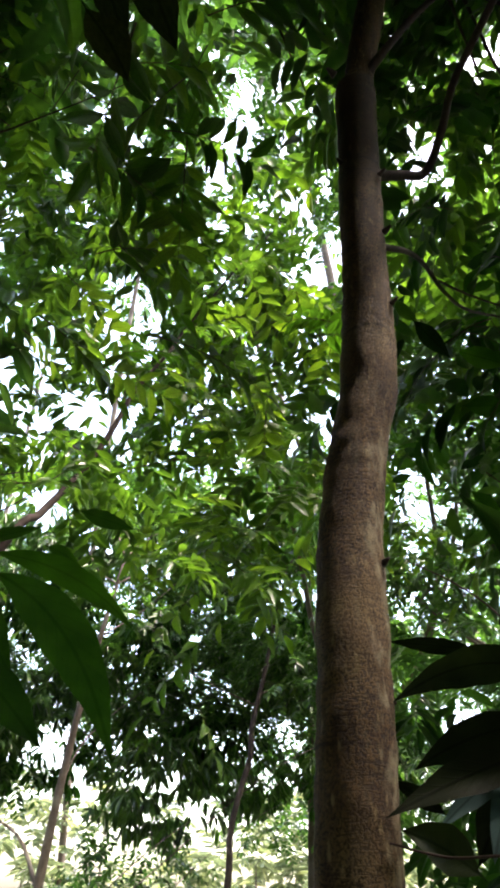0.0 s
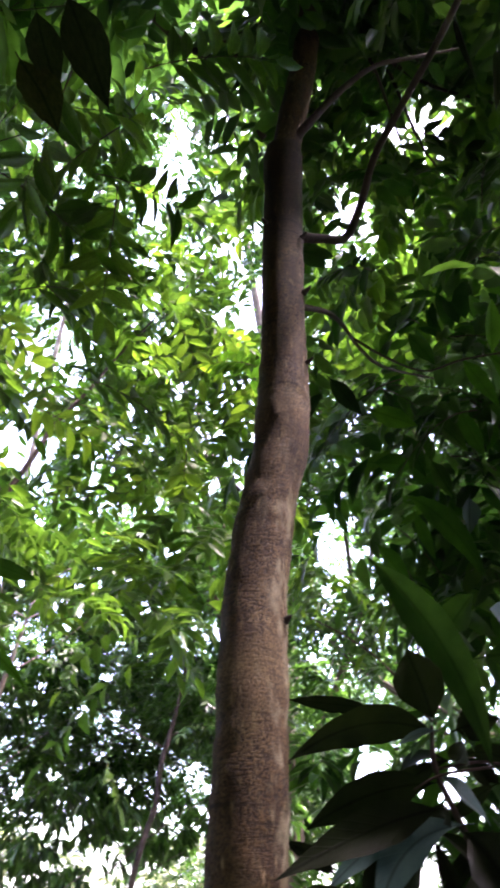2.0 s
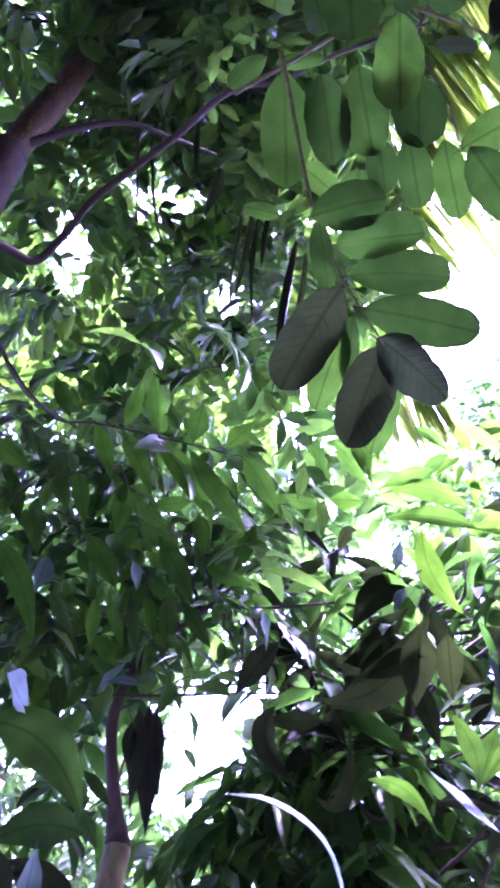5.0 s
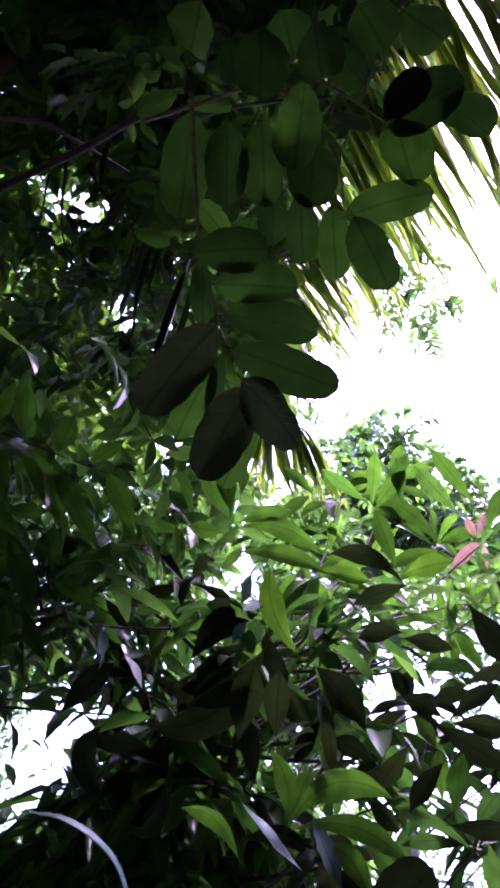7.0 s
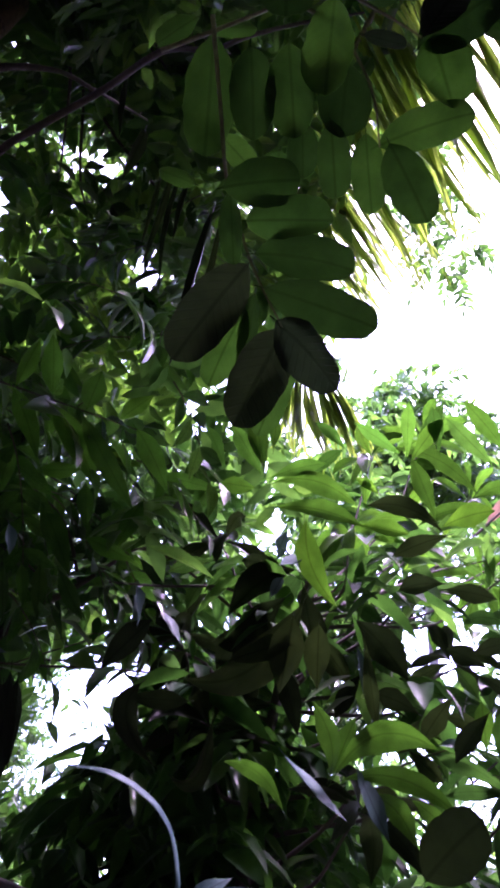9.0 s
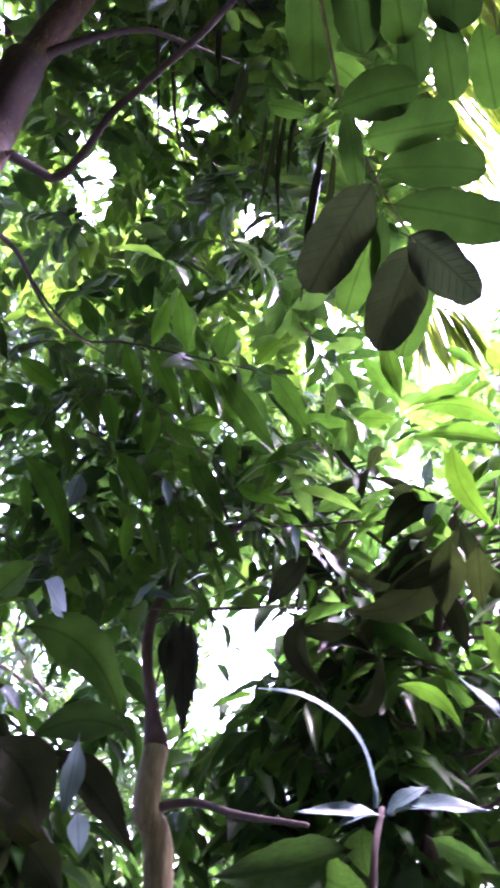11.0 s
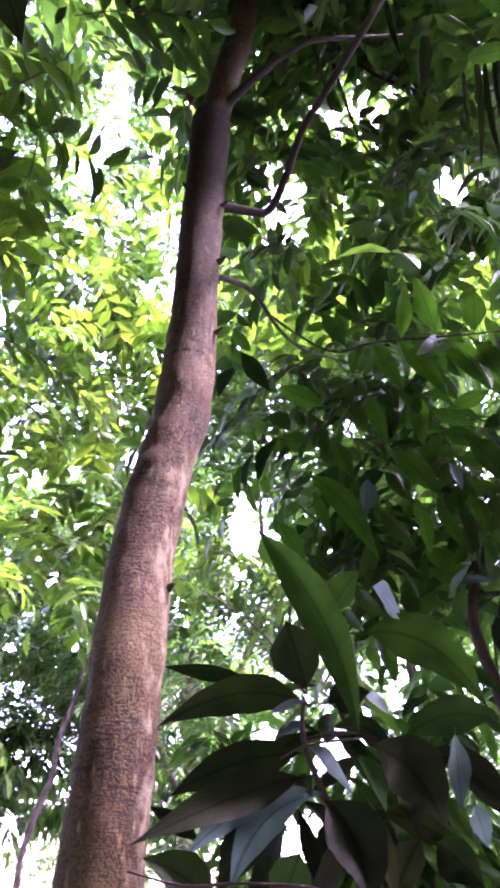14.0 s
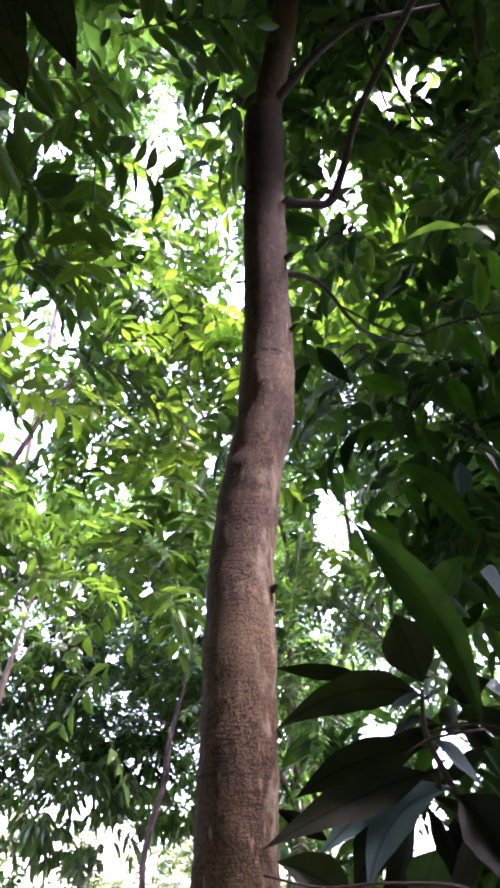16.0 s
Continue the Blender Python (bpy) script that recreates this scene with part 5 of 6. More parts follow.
HANGING_LEAVES_2 = [
    (0.656, 2.010, 3.107, 0.728, 2.057, 3.081, 0.800, 2.104, 3.028, 0.068),
    (0.450, 2.055, 3.181, 0.541, 2.083, 3.168, 0.633, 2.111, 3.153, 0.075),
    (0.668, 2.128, 3.012, 0.705, 2.149, 2.944, 0.741, 2.170, 2.875, 0.059),
    (0.938, 2.067, 2.729, 0.964, 2.118, 2.668, 0.990, 2.169, 2.597, 0.051),
    (1.165, 2.005, 2.778, 1.206, 2.054, 2.714, 1.247, 2.103, 2.636, 0.058),
    (1.243, 2.027, 2.800, 1.318, 2.044, 2.733, 1.393, 2.060, 2.670, 0.062),
    (0.476, 2.282, 2.749, 0.537, 2.324, 2.688, 0.599, 2.366, 2.627, 0.068),
    (1.118, 2.045, 2.772, 1.136, 2.033, 2.705, 1.153, 2.022, 2.615, 0.043),
]
SILVER_HANGING = [
    (0.743, 2.018, 2.792, 0.738, 2.033, 2.735, 0.733, 2.048, 2.666, 0.064),
    (0.988, 1.912, 2.816, 1.007, 1.921, 2.766, 1.026, 1.929, 2.718, 0.053),
    (1.112, 1.687, 3.195, 1.152, 1.745, 3.180, 1.193, 1.804, 3.142, 0.048),
    (1.152, 1.728, 3.244, 1.179, 1.690, 3.217, 1.205, 1.652, 3.180, 0.052),
    (0.628, 1.686, 2.262, 0.675, 1.722, 2.235, 0.722, 1.758, 2.203, 0.118),
    (1.082, 2.178, 2.511, 1.146, 2.177, 2.528, 1.210, 2.176, 2.528, 0.044),
]
WITHERED = [
    (1.170, 2.102, 2.427, 1.190, 2.132, 2.291, 1.209, 2.163, 2.134, 0.066),
    (1.203, 2.101, 2.448, 1.240, 2.136, 2.254, 1.277, 2.170, 2.071, 0.074),
    (1.227, 2.088, 2.425, 1.255, 2.109, 2.315, 1.284, 2.130, 2.165, 0.058),
    (1.201, 2.129, 2.412, 1.222, 2.144, 2.316, 1.242, 2.159, 2.210, 0.090),
    (1.156, 2.116, 2.379, 1.164, 2.126, 2.313, 1.172, 2.137, 2.238, 0.046),
]
SIDE_LEAVES = [
    (-0.576, 1.115, 1.969, -0.450, 1.179, 1.872, -0.362, 1.234, 1.688, 0.090),
    (-0.607, 1.149, 2.021, -0.469, 1.204, 1.994, -0.358, 1.247, 1.909, 0.050),
    (-0.598, 1.128, 1.836, -0.530, 1.152, 1.770, -0.462, 1.177, 1.699, 0.069),
    (-0.588, 1.479, 2.273, -0.523, 1.489, 2.253, -0.457, 1.500, 2.232, 0.041),
    (-0.638, 1.147, 2.042, -0.578, 1.146, 2.055, -0.518, 1.146, 2.068, 0.024),
    (-0.600, 1.366, 2.131, -0.561, 1.368, 2.112, -0.523, 1.370, 2.087, 0.032),
    (-0.642, 1.130, 1.965, -0.590, 1.159, 1.889, -0.539, 1.188, 1.808, 0.063),
]
ROSETTE_BRIGHT_1 = [
    (1.833, 1.661, 3.330, 1.726, 1.639, 3.394, 1.619, 1.617, 3.446, 0.074),
    (1.828, 1.610, 3.289, 1.908, 1.535, 3.340, 1.989, 1.459, 3.369, 0.065),
    (1.889, 1.652, 3.320, 1.973, 1.497, 3.293, 2.092, 1.397, 3.185, 0.087),
    (1.925, 1.698, 3.237, 2.035, 1.552, 3.216, 2.142, 1.407, 3.117, 0.081),
    (1.994, 1.616, 3.177, 2.066, 1.626, 3.061, 2.139, 1.635, 2.949, 0.081),
    (1.810, 1.666, 3.259, 1.763, 1.721, 3.275, 1.715, 1.777, 3.292, 0.074),
    (1.774, 1.827, 3.303, 1.656, 1.908, 3.327, 1.538, 1.988, 3.345, 0.060),
    (1.828, 1.640, 3.334, 1.741, 1.588, 3.425, 1.654, 1.537, 3.511, 0.081),
    (1.861, 1.634, 3.453, 1.833, 1.594, 3.514, 1.805, 1.554, 3.555, 0.050),
]
ROSETTE_BRIGHT_2 = [
    (1.786, 1.842, 3.427, 1.725, 1.841, 3.520, 1.664, 1.840, 3.596, 0.076),
    (2.148, 1.445, 3.148, 2.222, 1.380, 3.139, 2.297, 1.315, 3.120, 0.071),
    (2.070, 1.655, 3.436, 2.085, 1.557, 3.482, 2.101, 1.460, 3.507, 0.062),
    (1.713, 2.050, 3.427, 1.708, 2.128, 3.374, 1.704, 2.206, 3.317, 0.071),
    (1.572, 2.162, 3.493, 1.479, 2.173, 3.488, 1.386, 2.184, 3.471, 0.071),
]
TOP_ROSETTE = [
    (2.613, 1.504, 3.761, 2.564, 1.447, 3.901, 2.515, 1.390, 4.008, 0.072),
    (2.604, 1.447, 3.795, 2.613, 1.358, 3.894, 2.623, 1.268, 3.994, 0.076),
    (2.575, 1.508, 3.775, 2.490, 1.576, 3.870, 2.406, 1.645, 3.958, 0.072),
    (2.589, 1.582, 3.864, 2.724, 1.416, 3.788, 2.844, 1.295, 3.577, 0.084),
    (2.660, 1.531, 3.788, 2.682, 1.471, 3.756, 2.705, 1.411, 3.706, 0.060),
    (2.608, 1.680, 3.647, 2.562, 1.712, 3.694, 2.517, 1.743, 3.728, 0.052),
    (2.603, 1.765, 3.616, 2.566, 1.727, 3.675, 2.529, 1.689, 3.725, 0.052),
    (2.561, 1.833, 3.978, 2.452, 1.844, 4.029, 2.344, 1.855, 4.045, 0.068),
    (2.808, 1.481, 3.747, 2.799, 1.582, 3.706, 2.791, 1.684, 3.643, 0.070),
]
BRANCH_END_1 = [
    (3.859, 1.695, 4.516, 3.723, 1.761, 4.684, 3.586, 1.827, 4.843, 0.128),
    (3.901, 1.588, 4.552, 3.742, 1.635, 4.754, 3.582, 1.681, 4.907, 0.117),
    (4.019, 1.607, 4.431, 3.979, 1.480, 4.553, 3.938, 1.354, 4.648, 0.117),
    (4.062, 1.893, 4.353, 3.870, 2.040, 4.346, 3.697, 2.210, 4.217, 0.106),
    (4.088, 1.865, 4.205, 4.174, 1.772, 4.081, 4.260, 1.680, 3.955, 0.128),
    (4.148, 1.834, 4.019, 4.260, 1.847, 3.874, 4.373, 1.860, 3.737, 0.122),
    (3.945, 2.161, 4.084, 3.883, 2.304, 4.079, 3.821, 2.447, 4.042, 0.122),
    (3.991, 2.109, 4.043, 4.084, 2.066, 3.989, 4.178, 2.023, 3.921, 0.111),
    (3.899, 2.520, 3.852, 3.973, 2.367, 3.860, 4.047, 2.214, 3.867, 0.100),
]
BRANCH_END_2 = [
    (4.039, 2.346, 3.819, 4.056, 2.399, 3.705, 4.072, 2.452, 3.547, 0.111),
    (4.105, 2.111, 3.868, 4.141, 2.193, 3.769, 4.178, 2.275, 3.655, 0.095),
    (4.130, 2.097, 3.934, 4.180, 2.049, 3.852, 4.229, 2.001, 3.745, 0.095),
    (4.172, 1.637, 4.111, 4.279, 1.616, 4.033, 4.385, 1.595, 3.947, 0.122),
    (3.957, 2.322, 4.001, 3.926, 2.386, 3.936, 3.894, 2.450, 3.836, 0.095),
]
YOUNG_LEAVES = [
    (4.025, 1.664, 4.366, 4.019, 1.792, 4.318, 4.013, 1.920, 4.226, 0.084),
    (4.023, 1.671, 4.414, 3.983, 1.603, 4.477, 3.943, 1.536, 4.522, 0.051),
    (4.027, 1.645, 4.341, 4.084, 1.677, 4.290, 4.141, 1.709, 4.231, 0.042),
    (3.975, 1.665, 4.376, 3.955, 1.680, 4.468, 3.934, 1.695, 4.540, 0.056),
]
ROSETTE_LOW = [
    (2.003, 1.487, 2.200, 1.984, 1.460, 2.302, 1.879, 1.441, 2.389, 0.069),
    (2.010, 1.478, 2.200, 2.069, 1.343, 2.315, 2.145, 1.183, 2.257, 0.099),
    (2.023, 1.467, 2.192, 2.115, 1.311, 2.195, 2.199, 1.178, 2.089, 0.072),
    (1.925, 1.599, 2.106, 1.846, 1.626, 2.202, 1.728, 1.657, 2.215, 0.059),
    (2.076, 1.403, 2.158, 2.135, 1.348, 2.118, 2.146, 1.297, 2.018, 0.067),
    (2.661, 1.339, 2.400, 2.634, 1.319, 2.488, 2.606, 1.298, 2.559, 0.074),
    (2.055, 1.524, 2.223, 2.065, 1.480, 2.306, 2.074, 1.435, 2.388, 0.064),
    (2.201, 1.339, 2.159, 2.264, 1.309, 2.119, 2.327, 1.279, 2.057, 0.061),
]
SHRUB_SILVER = [
    (1.874, 1.553, 2.253, 1.945, 1.512, 2.176, 2.034, 1.447, 2.082, 0.067),
    (2.299, 1.538, 2.788, 2.375, 1.531, 2.742, 2.450, 1.525, 2.668, 0.081),
    (2.290, 1.597, 2.746, 2.353, 1.620, 2.632, 2.415, 1.643, 2.512, 0.063),
    (2.001, 1.724, 3.105, 2.054, 1.718, 3.072, 2.108, 1.712, 3.036, 0.064),
    (2.638, 1.519, 2.456, 2.683, 1.463, 2.445, 2.728, 1.407, 2.416, 0.060),
    (2.035, 1.793, 3.059, 2.011, 1.732, 3.110, 1.987, 1.670, 3.149, 0.055),
    (1.691, 2.264, 2.978, 1.739, 2.285, 2.912, 1.787, 2.307, 2.833, 0.091),
    (1.828, 2.242, 2.931, 1.857, 2.225, 2.884, 1.887, 2.207, 2.826, 0.048),
    (2.043, 1.411, 2.228, 2.073, 1.382, 2.125, 2.104, 1.352, 2.028, 0.067),
]
SHRUB_SIDE_1 = [
    (2.513, 1.652, 2.639, 2.574, 1.618, 2.605, 2.636, 1.585, 2.560, 0.068),
    (2.525, 1.598, 2.696, 2.596, 1.546, 2.669, 2.666, 1.494, 2.640, 0.075),
    (2.653, 1.537, 2.633, 2.611, 1.594, 2.565, 2.569, 1.652, 2.473, 0.068),
    (2.667, 1.431, 2.739, 2.691, 1.400, 2.681, 2.714, 1.370, 2.605, 0.068),
    (2.777, 1.211, 2.808, 2.715, 1.270, 2.794, 2.652, 1.330, 2.762, 0.068),
    (2.740, 1.208, 2.835, 2.754, 1.131, 2.860, 2.768, 1.053, 2.873, 0.075),
    (2.648, 1.495, 2.555, 2.710, 1.457, 2.552, 2.772, 1.420, 2.528, 0.065),
    (2.431, 1.695, 2.708, 2.433, 1.770, 2.646, 2.436, 1.845, 2.569, 0.075),
    (2.622, 1.641, 2.454, 2.665, 1.601, 2.400, 2.708, 1.561, 2.344, 0.075),
]
SHRUB_SIDE_2 = [
    (2.822, 1.250, 2.635, 2.792, 1.303, 2.574, 2.762, 1.356, 2.497, 0.071),
    (2.827, 1.230, 2.632, 2.848, 1.197, 2.570, 2.868, 1.163, 2.508, 0.071),
    (2.701, 1.508, 2.335, 2.720, 1.577, 2.278, 2.738, 1.646, 2.213, 0.075),
    (2.747, 1.440, 2.353, 2.824, 1.389, 2.340, 2.902, 1.337, 2.297, 0.075),
    (2.412, 1.552, 3.038, 2.452, 1.501, 2.989, 2.492, 1.450, 2.938, 0.065),
    (2.322, 1.656, 2.962, 2.391, 1.627, 2.940, 2.461, 1.598, 2.899, 0.068),
    (1.875, 1.994, 3.094, 1.819, 2.064, 3.082, 1.764, 2.135, 3.045, 0.068),
    (1.902, 2.056, 3.077, 1.876, 2.078, 2.992, 1.851, 2.100, 2.895, 0.068),
    (2.039, 1.974, 2.880, 2.048, 2.055, 2.816, 2.057, 2.136, 2.721, 0.085),
]
DARK_MASS = [
    (2.036, 1.671, 2.991, 1.965, 1.776, 2.954, 1.884, 1.874, 2.810, 0.130),
    (2.026, 1.685, 2.972, 1.965, 1.767, 3.021, 1.904, 1.850, 3.053, 0.094),
    (2.084, 1.679, 2.946, 2.157, 1.713, 2.824, 2.230, 1.748, 2.701, 0.110),
    (2.043, 1.727, 2.898, 2.025, 1.853, 2.829, 2.007, 1.980, 2.709, 0.126),
    (2.139, 1.908, 2.803, 2.048, 1.987, 2.810, 1.957, 2.067, 2.784, 0.097),
    (2.017, 2.082, 2.672, 2.006, 2.133, 2.591, 1.995, 2.183, 2.477, 0.114),
    (2.126, 1.949, 2.718, 2.126, 2.015, 2.626, 2.125, 2.080, 2.512, 0.114),
    (2.247, 1.767, 2.824, 2.290, 1.718, 2.733, 2.332, 1.668, 2.627, 0.096),
    (1.947, 2.194, 2.792, 1.905, 2.268, 2.727, 1.863, 2.342, 2.665, 0.101),
]
LOW_ROUND = [
    (2.039, 1.197, 1.915, 2.058, 1.113, 1.986, 2.077, 1.029, 2.042, 0.153),
]
# straight leaves: base, tip and width
SILVER_LEAVES = [
    (1.214, 1.23, 1.703, 0.905, 1.234, 1.635, 0.103), (1.286, 1.214, 1.769, 1.334, 1.156, 1.839, 0.05), (1.288, 1.212, 1.769, 1.374, 1.037, 1.814, 0.053),
    (1.294, 1.207, 1.767, 1.314, 1.13, 1.793, 0.038), (1.282, 1.217, 1.769, 1.178, 1.224, 1.757, 0.045), (1.276, 1.223, 1.769, 1.108, 1.272, 1.769, 0.036),
    (1.24, 1.229, 1.745, 1.227, 1.2, 1.661, 0.065), (1.353, 1.161, 1.732, 1.361, 1.007, 1.665, 0.042), (1.151, 1.257, 1.661, 1.157, 1.131, 1.623, 0.082),
    (0.747, 1.745, 1.909, 0.729, 1.724, 1.75, 0.064), (0.781, 1.755, 1.794, 0.816, 1.703, 1.698, 0.043), (0.957, 1.936, 2.157, 1.028, 1.88, 2.065, 0.035),
    (0.982, 1.955, 2.057, 1.016, 1.906, 1.979, 0.04),
]
TOP_DARK = [
    (-0.481, 0.842, 3.598, -0.381, 1.041, 3.408, 0.124), (-0.563, 0.866, 3.565, -0.512, 1.018, 3.445, 0.094), (-0.619, 0.958, 3.502, -0.513, 1.087, 3.344, 0.113),
]
HANGING_STRIPS = [
    (0.776, 0.904, 3.411, 0.847, 1.097, 3.214, 0.021), (0.806, 0.916, 3.395, 0.889, 1.116, 3.184, 0.018), (0.823, 0.884, 3.405, 0.876, 1.026, 3.309, 0.018),
    (0.892, 0.857, 3.273, 1.013, 1.127, 2.978, 0.024), (0.923, 0.866, 3.255, 1.013, 1.079, 3.015, 0.018), (0.614, 1.01, 3.857, 0.687, 1.115, 3.734, 0.024),
    (0.72, 1.026, 3.713, 0.753, 1.163, 3.633, 0.041), (0.789, 0.993, 3.478, 0.848, 1.143, 3.373, 0.016),
]
WHORLS = [
    (3.667, 1.806, 3.638, LEAF_FRESH),
    (3.388, 1.897, 3.104, LEAF_NEAR_DARK),
    (3.384, 1.720, 2.787, LEAF_SHADE),
    (3.551, 2.074, 3.972, LEAF_SHADE),
    (3.397, 2.312, 4.659, LEAF_FRESH),
    (3.682, 2.080, 4.855, LEAF_FRESH),
    (3.862, 1.720, 3.366, LEAF_SHADE),
    (3.157, 2.028, 3.363, LEAF_NEAR_DARK),
    (2.613, 1.867, 3.488, LEAF_FRESH),
    (2.077, 2.190, 3.337, LEAF_NEAR_DARK),
    (1.975, 2.287, 2.869, LEAF_NEAR_DARK),
    (2.274, 2.025, 2.898, LEAF_SHADE),
    (2.000, 2.063, 2.449, LEAF_NEAR_DARK),
    (2.724, 1.796, 2.719, LEAF_SHADE),
    (2.821, 1.325, 2.271, LEAF_SHADE),
    (1.742, 2.482, 3.240, LEAF_SHADE),
    (2.352, 1.673, 2.192, LEAF_NEAR_DARK),
    (4.188, 2.087, 4.596, LEAF_FRESH),
    (2.693, 2.164, 3.446, LEAF_SHADE),
    (4.365, 1.780, 4.188, LEAF_FRESH),
    (3.577, 1.604, 2.763, LEAF_NEAR_DARK),
]

# bearers of the big feathered leaves that hang from the elbowed limb
stem(main_tree, [(0.588, 0.504, 3.318, 0.006), (0.694, 0.584, 3.175, 0.005), (0.775, 0.639, 3.032, 0.0045), (0.869, 0.669, 2.905, 0.004), (0.934, 0.682, 2.84, 0.003), (1.013, 0.697, 2.785, 0.002)], BARK_PALE, "leaf_stalk", sides=6)
stem(main_tree, [(0.553, 0.648, 3.332, 0.006), (0.615, 0.537, 3.343, 0.005), (0.689, 0.373, 3.337, 0.004), (0.715, 0.255, 3.358, 0.003)], BARK_PALE, "leaf_stalk", sides=6)
stem(main_tree, [(0.689, 0.373, 3.337, 0.005), (0.805, 0.333, 3.315, 0.004), (0.939, 0.353, 3.263, 0.003), (1.034, 0.412, 3.204, 0.002)], BARK_PALE, "leaf_stalk", sides=6)
stem(main_tree, [(0.75, 0.285, 3.343, 0.004), (0.878, 0.236, 3.313, 0.003), (0.947, 0.212, 3.292, 0.002)], BARK_PALE, "leaf_stalk", sides=6)
stem(main_tree, [(0.43, 2.2, 3.68, 0.006), (0.53, 2.055, 3.439, 0.005), (0.644, 1.963, 3.291, 0.004), (0.745, 1.845, 3.242, 0.004), (0.936, 1.783, 3.238, 0.0035), (1.239, 1.662, 3.206, 0.002)], BARK_BRANCH, "leaf_stalk", sides=6)
grow_all(main_tree, FEATHER_OLD, "oblong", (LEAF_OLD,), 300, 18, "dull purplish old leaf")
grow_all(main_tree, FEATHER_LOW, "oblong", (LEAF_NEAR,), 301, 18)
grow_all(main_tree, FEATHER_HIGH_1 + FEATHER_HIGH_2, "oblong", (LEAF_NEAR,), 302, 22)
grow_all(main_tree, FEATHER_TOP, "oblong", (LEAF_NEAR,), 303, 25)
grow_all(main_tree, FEATHER_SIDE_1 + FEATHER_SIDE_2, "lance", (LEAF_SOFT,), 304, 25)
grow_all(under_tree, HANGING_LEAVES_1 + HANGING_LEAVES_2, "lance", (LEAF_SOFT, LEAF_NEAR), 305, 30)
grow_all(under_tree, SILVER_HANGING, "lance", (LEAF_SKY_SHEEN,), 306, 12, "glossy leaf with the sky's sheen put into its colour", glint=True)
grow_all(shrub, ROSETTE_BRIGHT_1 + ROSETTE_BRIGHT_2 + TOP_ROSETTE, "oblanceolate", (LEAF_FRESH, LEAF_FRESH, LEAF_SOFT), 307, 30)
grow_all(shrub, ROSETTE_LOW, "oblanceolate", (LEAF_FRESH,), 308, 25)
grow_all(shrub, LOW_ROUND, "oblong", (LEAF_NEAR_DARK,), 320, 10)
grow_all(shrub, YOUNG_LEAVES, "lance", (LEAF_YOUNG,), 309, 20, "pinkish young leaf")
grow_all(shrub, BRANCH_END_1 + BRANCH_END_2, "oblanceolate", (LEAF_NEAR, LEAF_FRESH), 310, 30)
grow_all(shrub, SHRUB_SILVER, "lance", (LEAF_SKY_SHEEN,), 311, 15, "glossy leaf with the sky's sheen put into its colour", glint=True)
# dark heart of the shrub: its shade is carried by near-black leaves
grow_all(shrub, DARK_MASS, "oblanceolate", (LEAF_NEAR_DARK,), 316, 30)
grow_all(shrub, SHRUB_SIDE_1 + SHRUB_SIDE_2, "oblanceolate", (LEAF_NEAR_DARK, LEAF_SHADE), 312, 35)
stem(shrub, [(2.355, 2.121, 2.58, 0.016), (2.363, 1.967, 3.014, 0.014), (2.614, 1.926, 3.152, 0.013), (3.131, 1.904, 3.478, 0.011), (3.581, 1.886, 3.846, 0.009), (4.02, 1.645, 4.353, 0.005)], BARK_BRANCH, "limb", seed=313)
stem(shrub, [(1.974, 3.867, 3.221, 0.009), (2.552, 3.637, 3.324, 0.009), (3.058, 3.364, 3.406, 0.006)], BARK_BRANCH, "limb", seed=314)
grow_all(under_tree, WITHERED, "lance", (LEAF_OLD,), 317, 25, "dark withered hanging leaf")
hang_all(over_tree, TOP_DARK, "lance", LEAF_NEAR_DARK, 318, 20)
hang_all(main_tree, HANGING_STRIPS, "strap", LEAF_NEAR_DARK, 319, 30, "narrow hanging leaf strip")
stem(under_tree, [(1.083, 2.326, 2.509, 0.004), (1.355, 2.306, 2.568, 0.005), (1.638, 2.251, 2.627, 0.0045), (1.927, 2.164, 2.669, 0.003)], BARK_BRANCH, "twig", sides=6, seed=362)
stem(shrub, [(1.47, 2.298, 2.951, 0.003), (1.722, 2.139, 2.966, 0.005), (1.976, 1.942, 2.97, 0.006), (2.2, 1.99, 2.83, 0.008), (2.4, 2.1, 2.75, 0.010)], BARK_BRANCH, "twig", sides=6, seed=363)
stem(under_tree, [(1.205, 2.18, 1.865, 0.014), (1.291, 2.083, 1.883, 0.012), (1.315, 1.85, 1.831, 0.01), (1.36, 1.592, 1.791, 0.006)], BARK_BRANCH, "limb", seed=315)



CURLED_BLACK = [
    (1.823, 1.419, 2.690, 1.753, 1.587, 2.485, 1.591, 1.715, 2.441, 0.129),
    (1.773, 1.417, 2.622, 1.789, 1.461, 2.511, 1.805, 1.505, 2.402, 0.111),
    (1.802, 1.428, 2.560, 1.740, 1.527, 2.528, 1.678, 1.625, 2.497, 0.090),
    (1.483, 1.768, 2.618, 1.447, 1.844, 2.546, 1.412, 1.920, 2.467, 0.093),
    (1.531, 1.852, 2.443, 1.521, 1.891, 2.336, 1.627, 1.855, 2.209, 0.080),
    (1.724, 1.719, 2.356, 1.736, 1.792, 2.192, 1.675, 1.854, 2.204, 0.056),
    (1.695, 1.808, 2.420, 1.608, 1.863, 2.414, 1.521, 1.918, 2.411, 0.063),
    (1.900, 1.425, 2.643, 1.927, 1.457, 2.553, 1.955, 1.488, 2.452, 0.096),
    (1.820, 1.516, 2.498, 1.866, 1.523, 2.415, 1.913, 1.530, 2.303, 0.083),
]
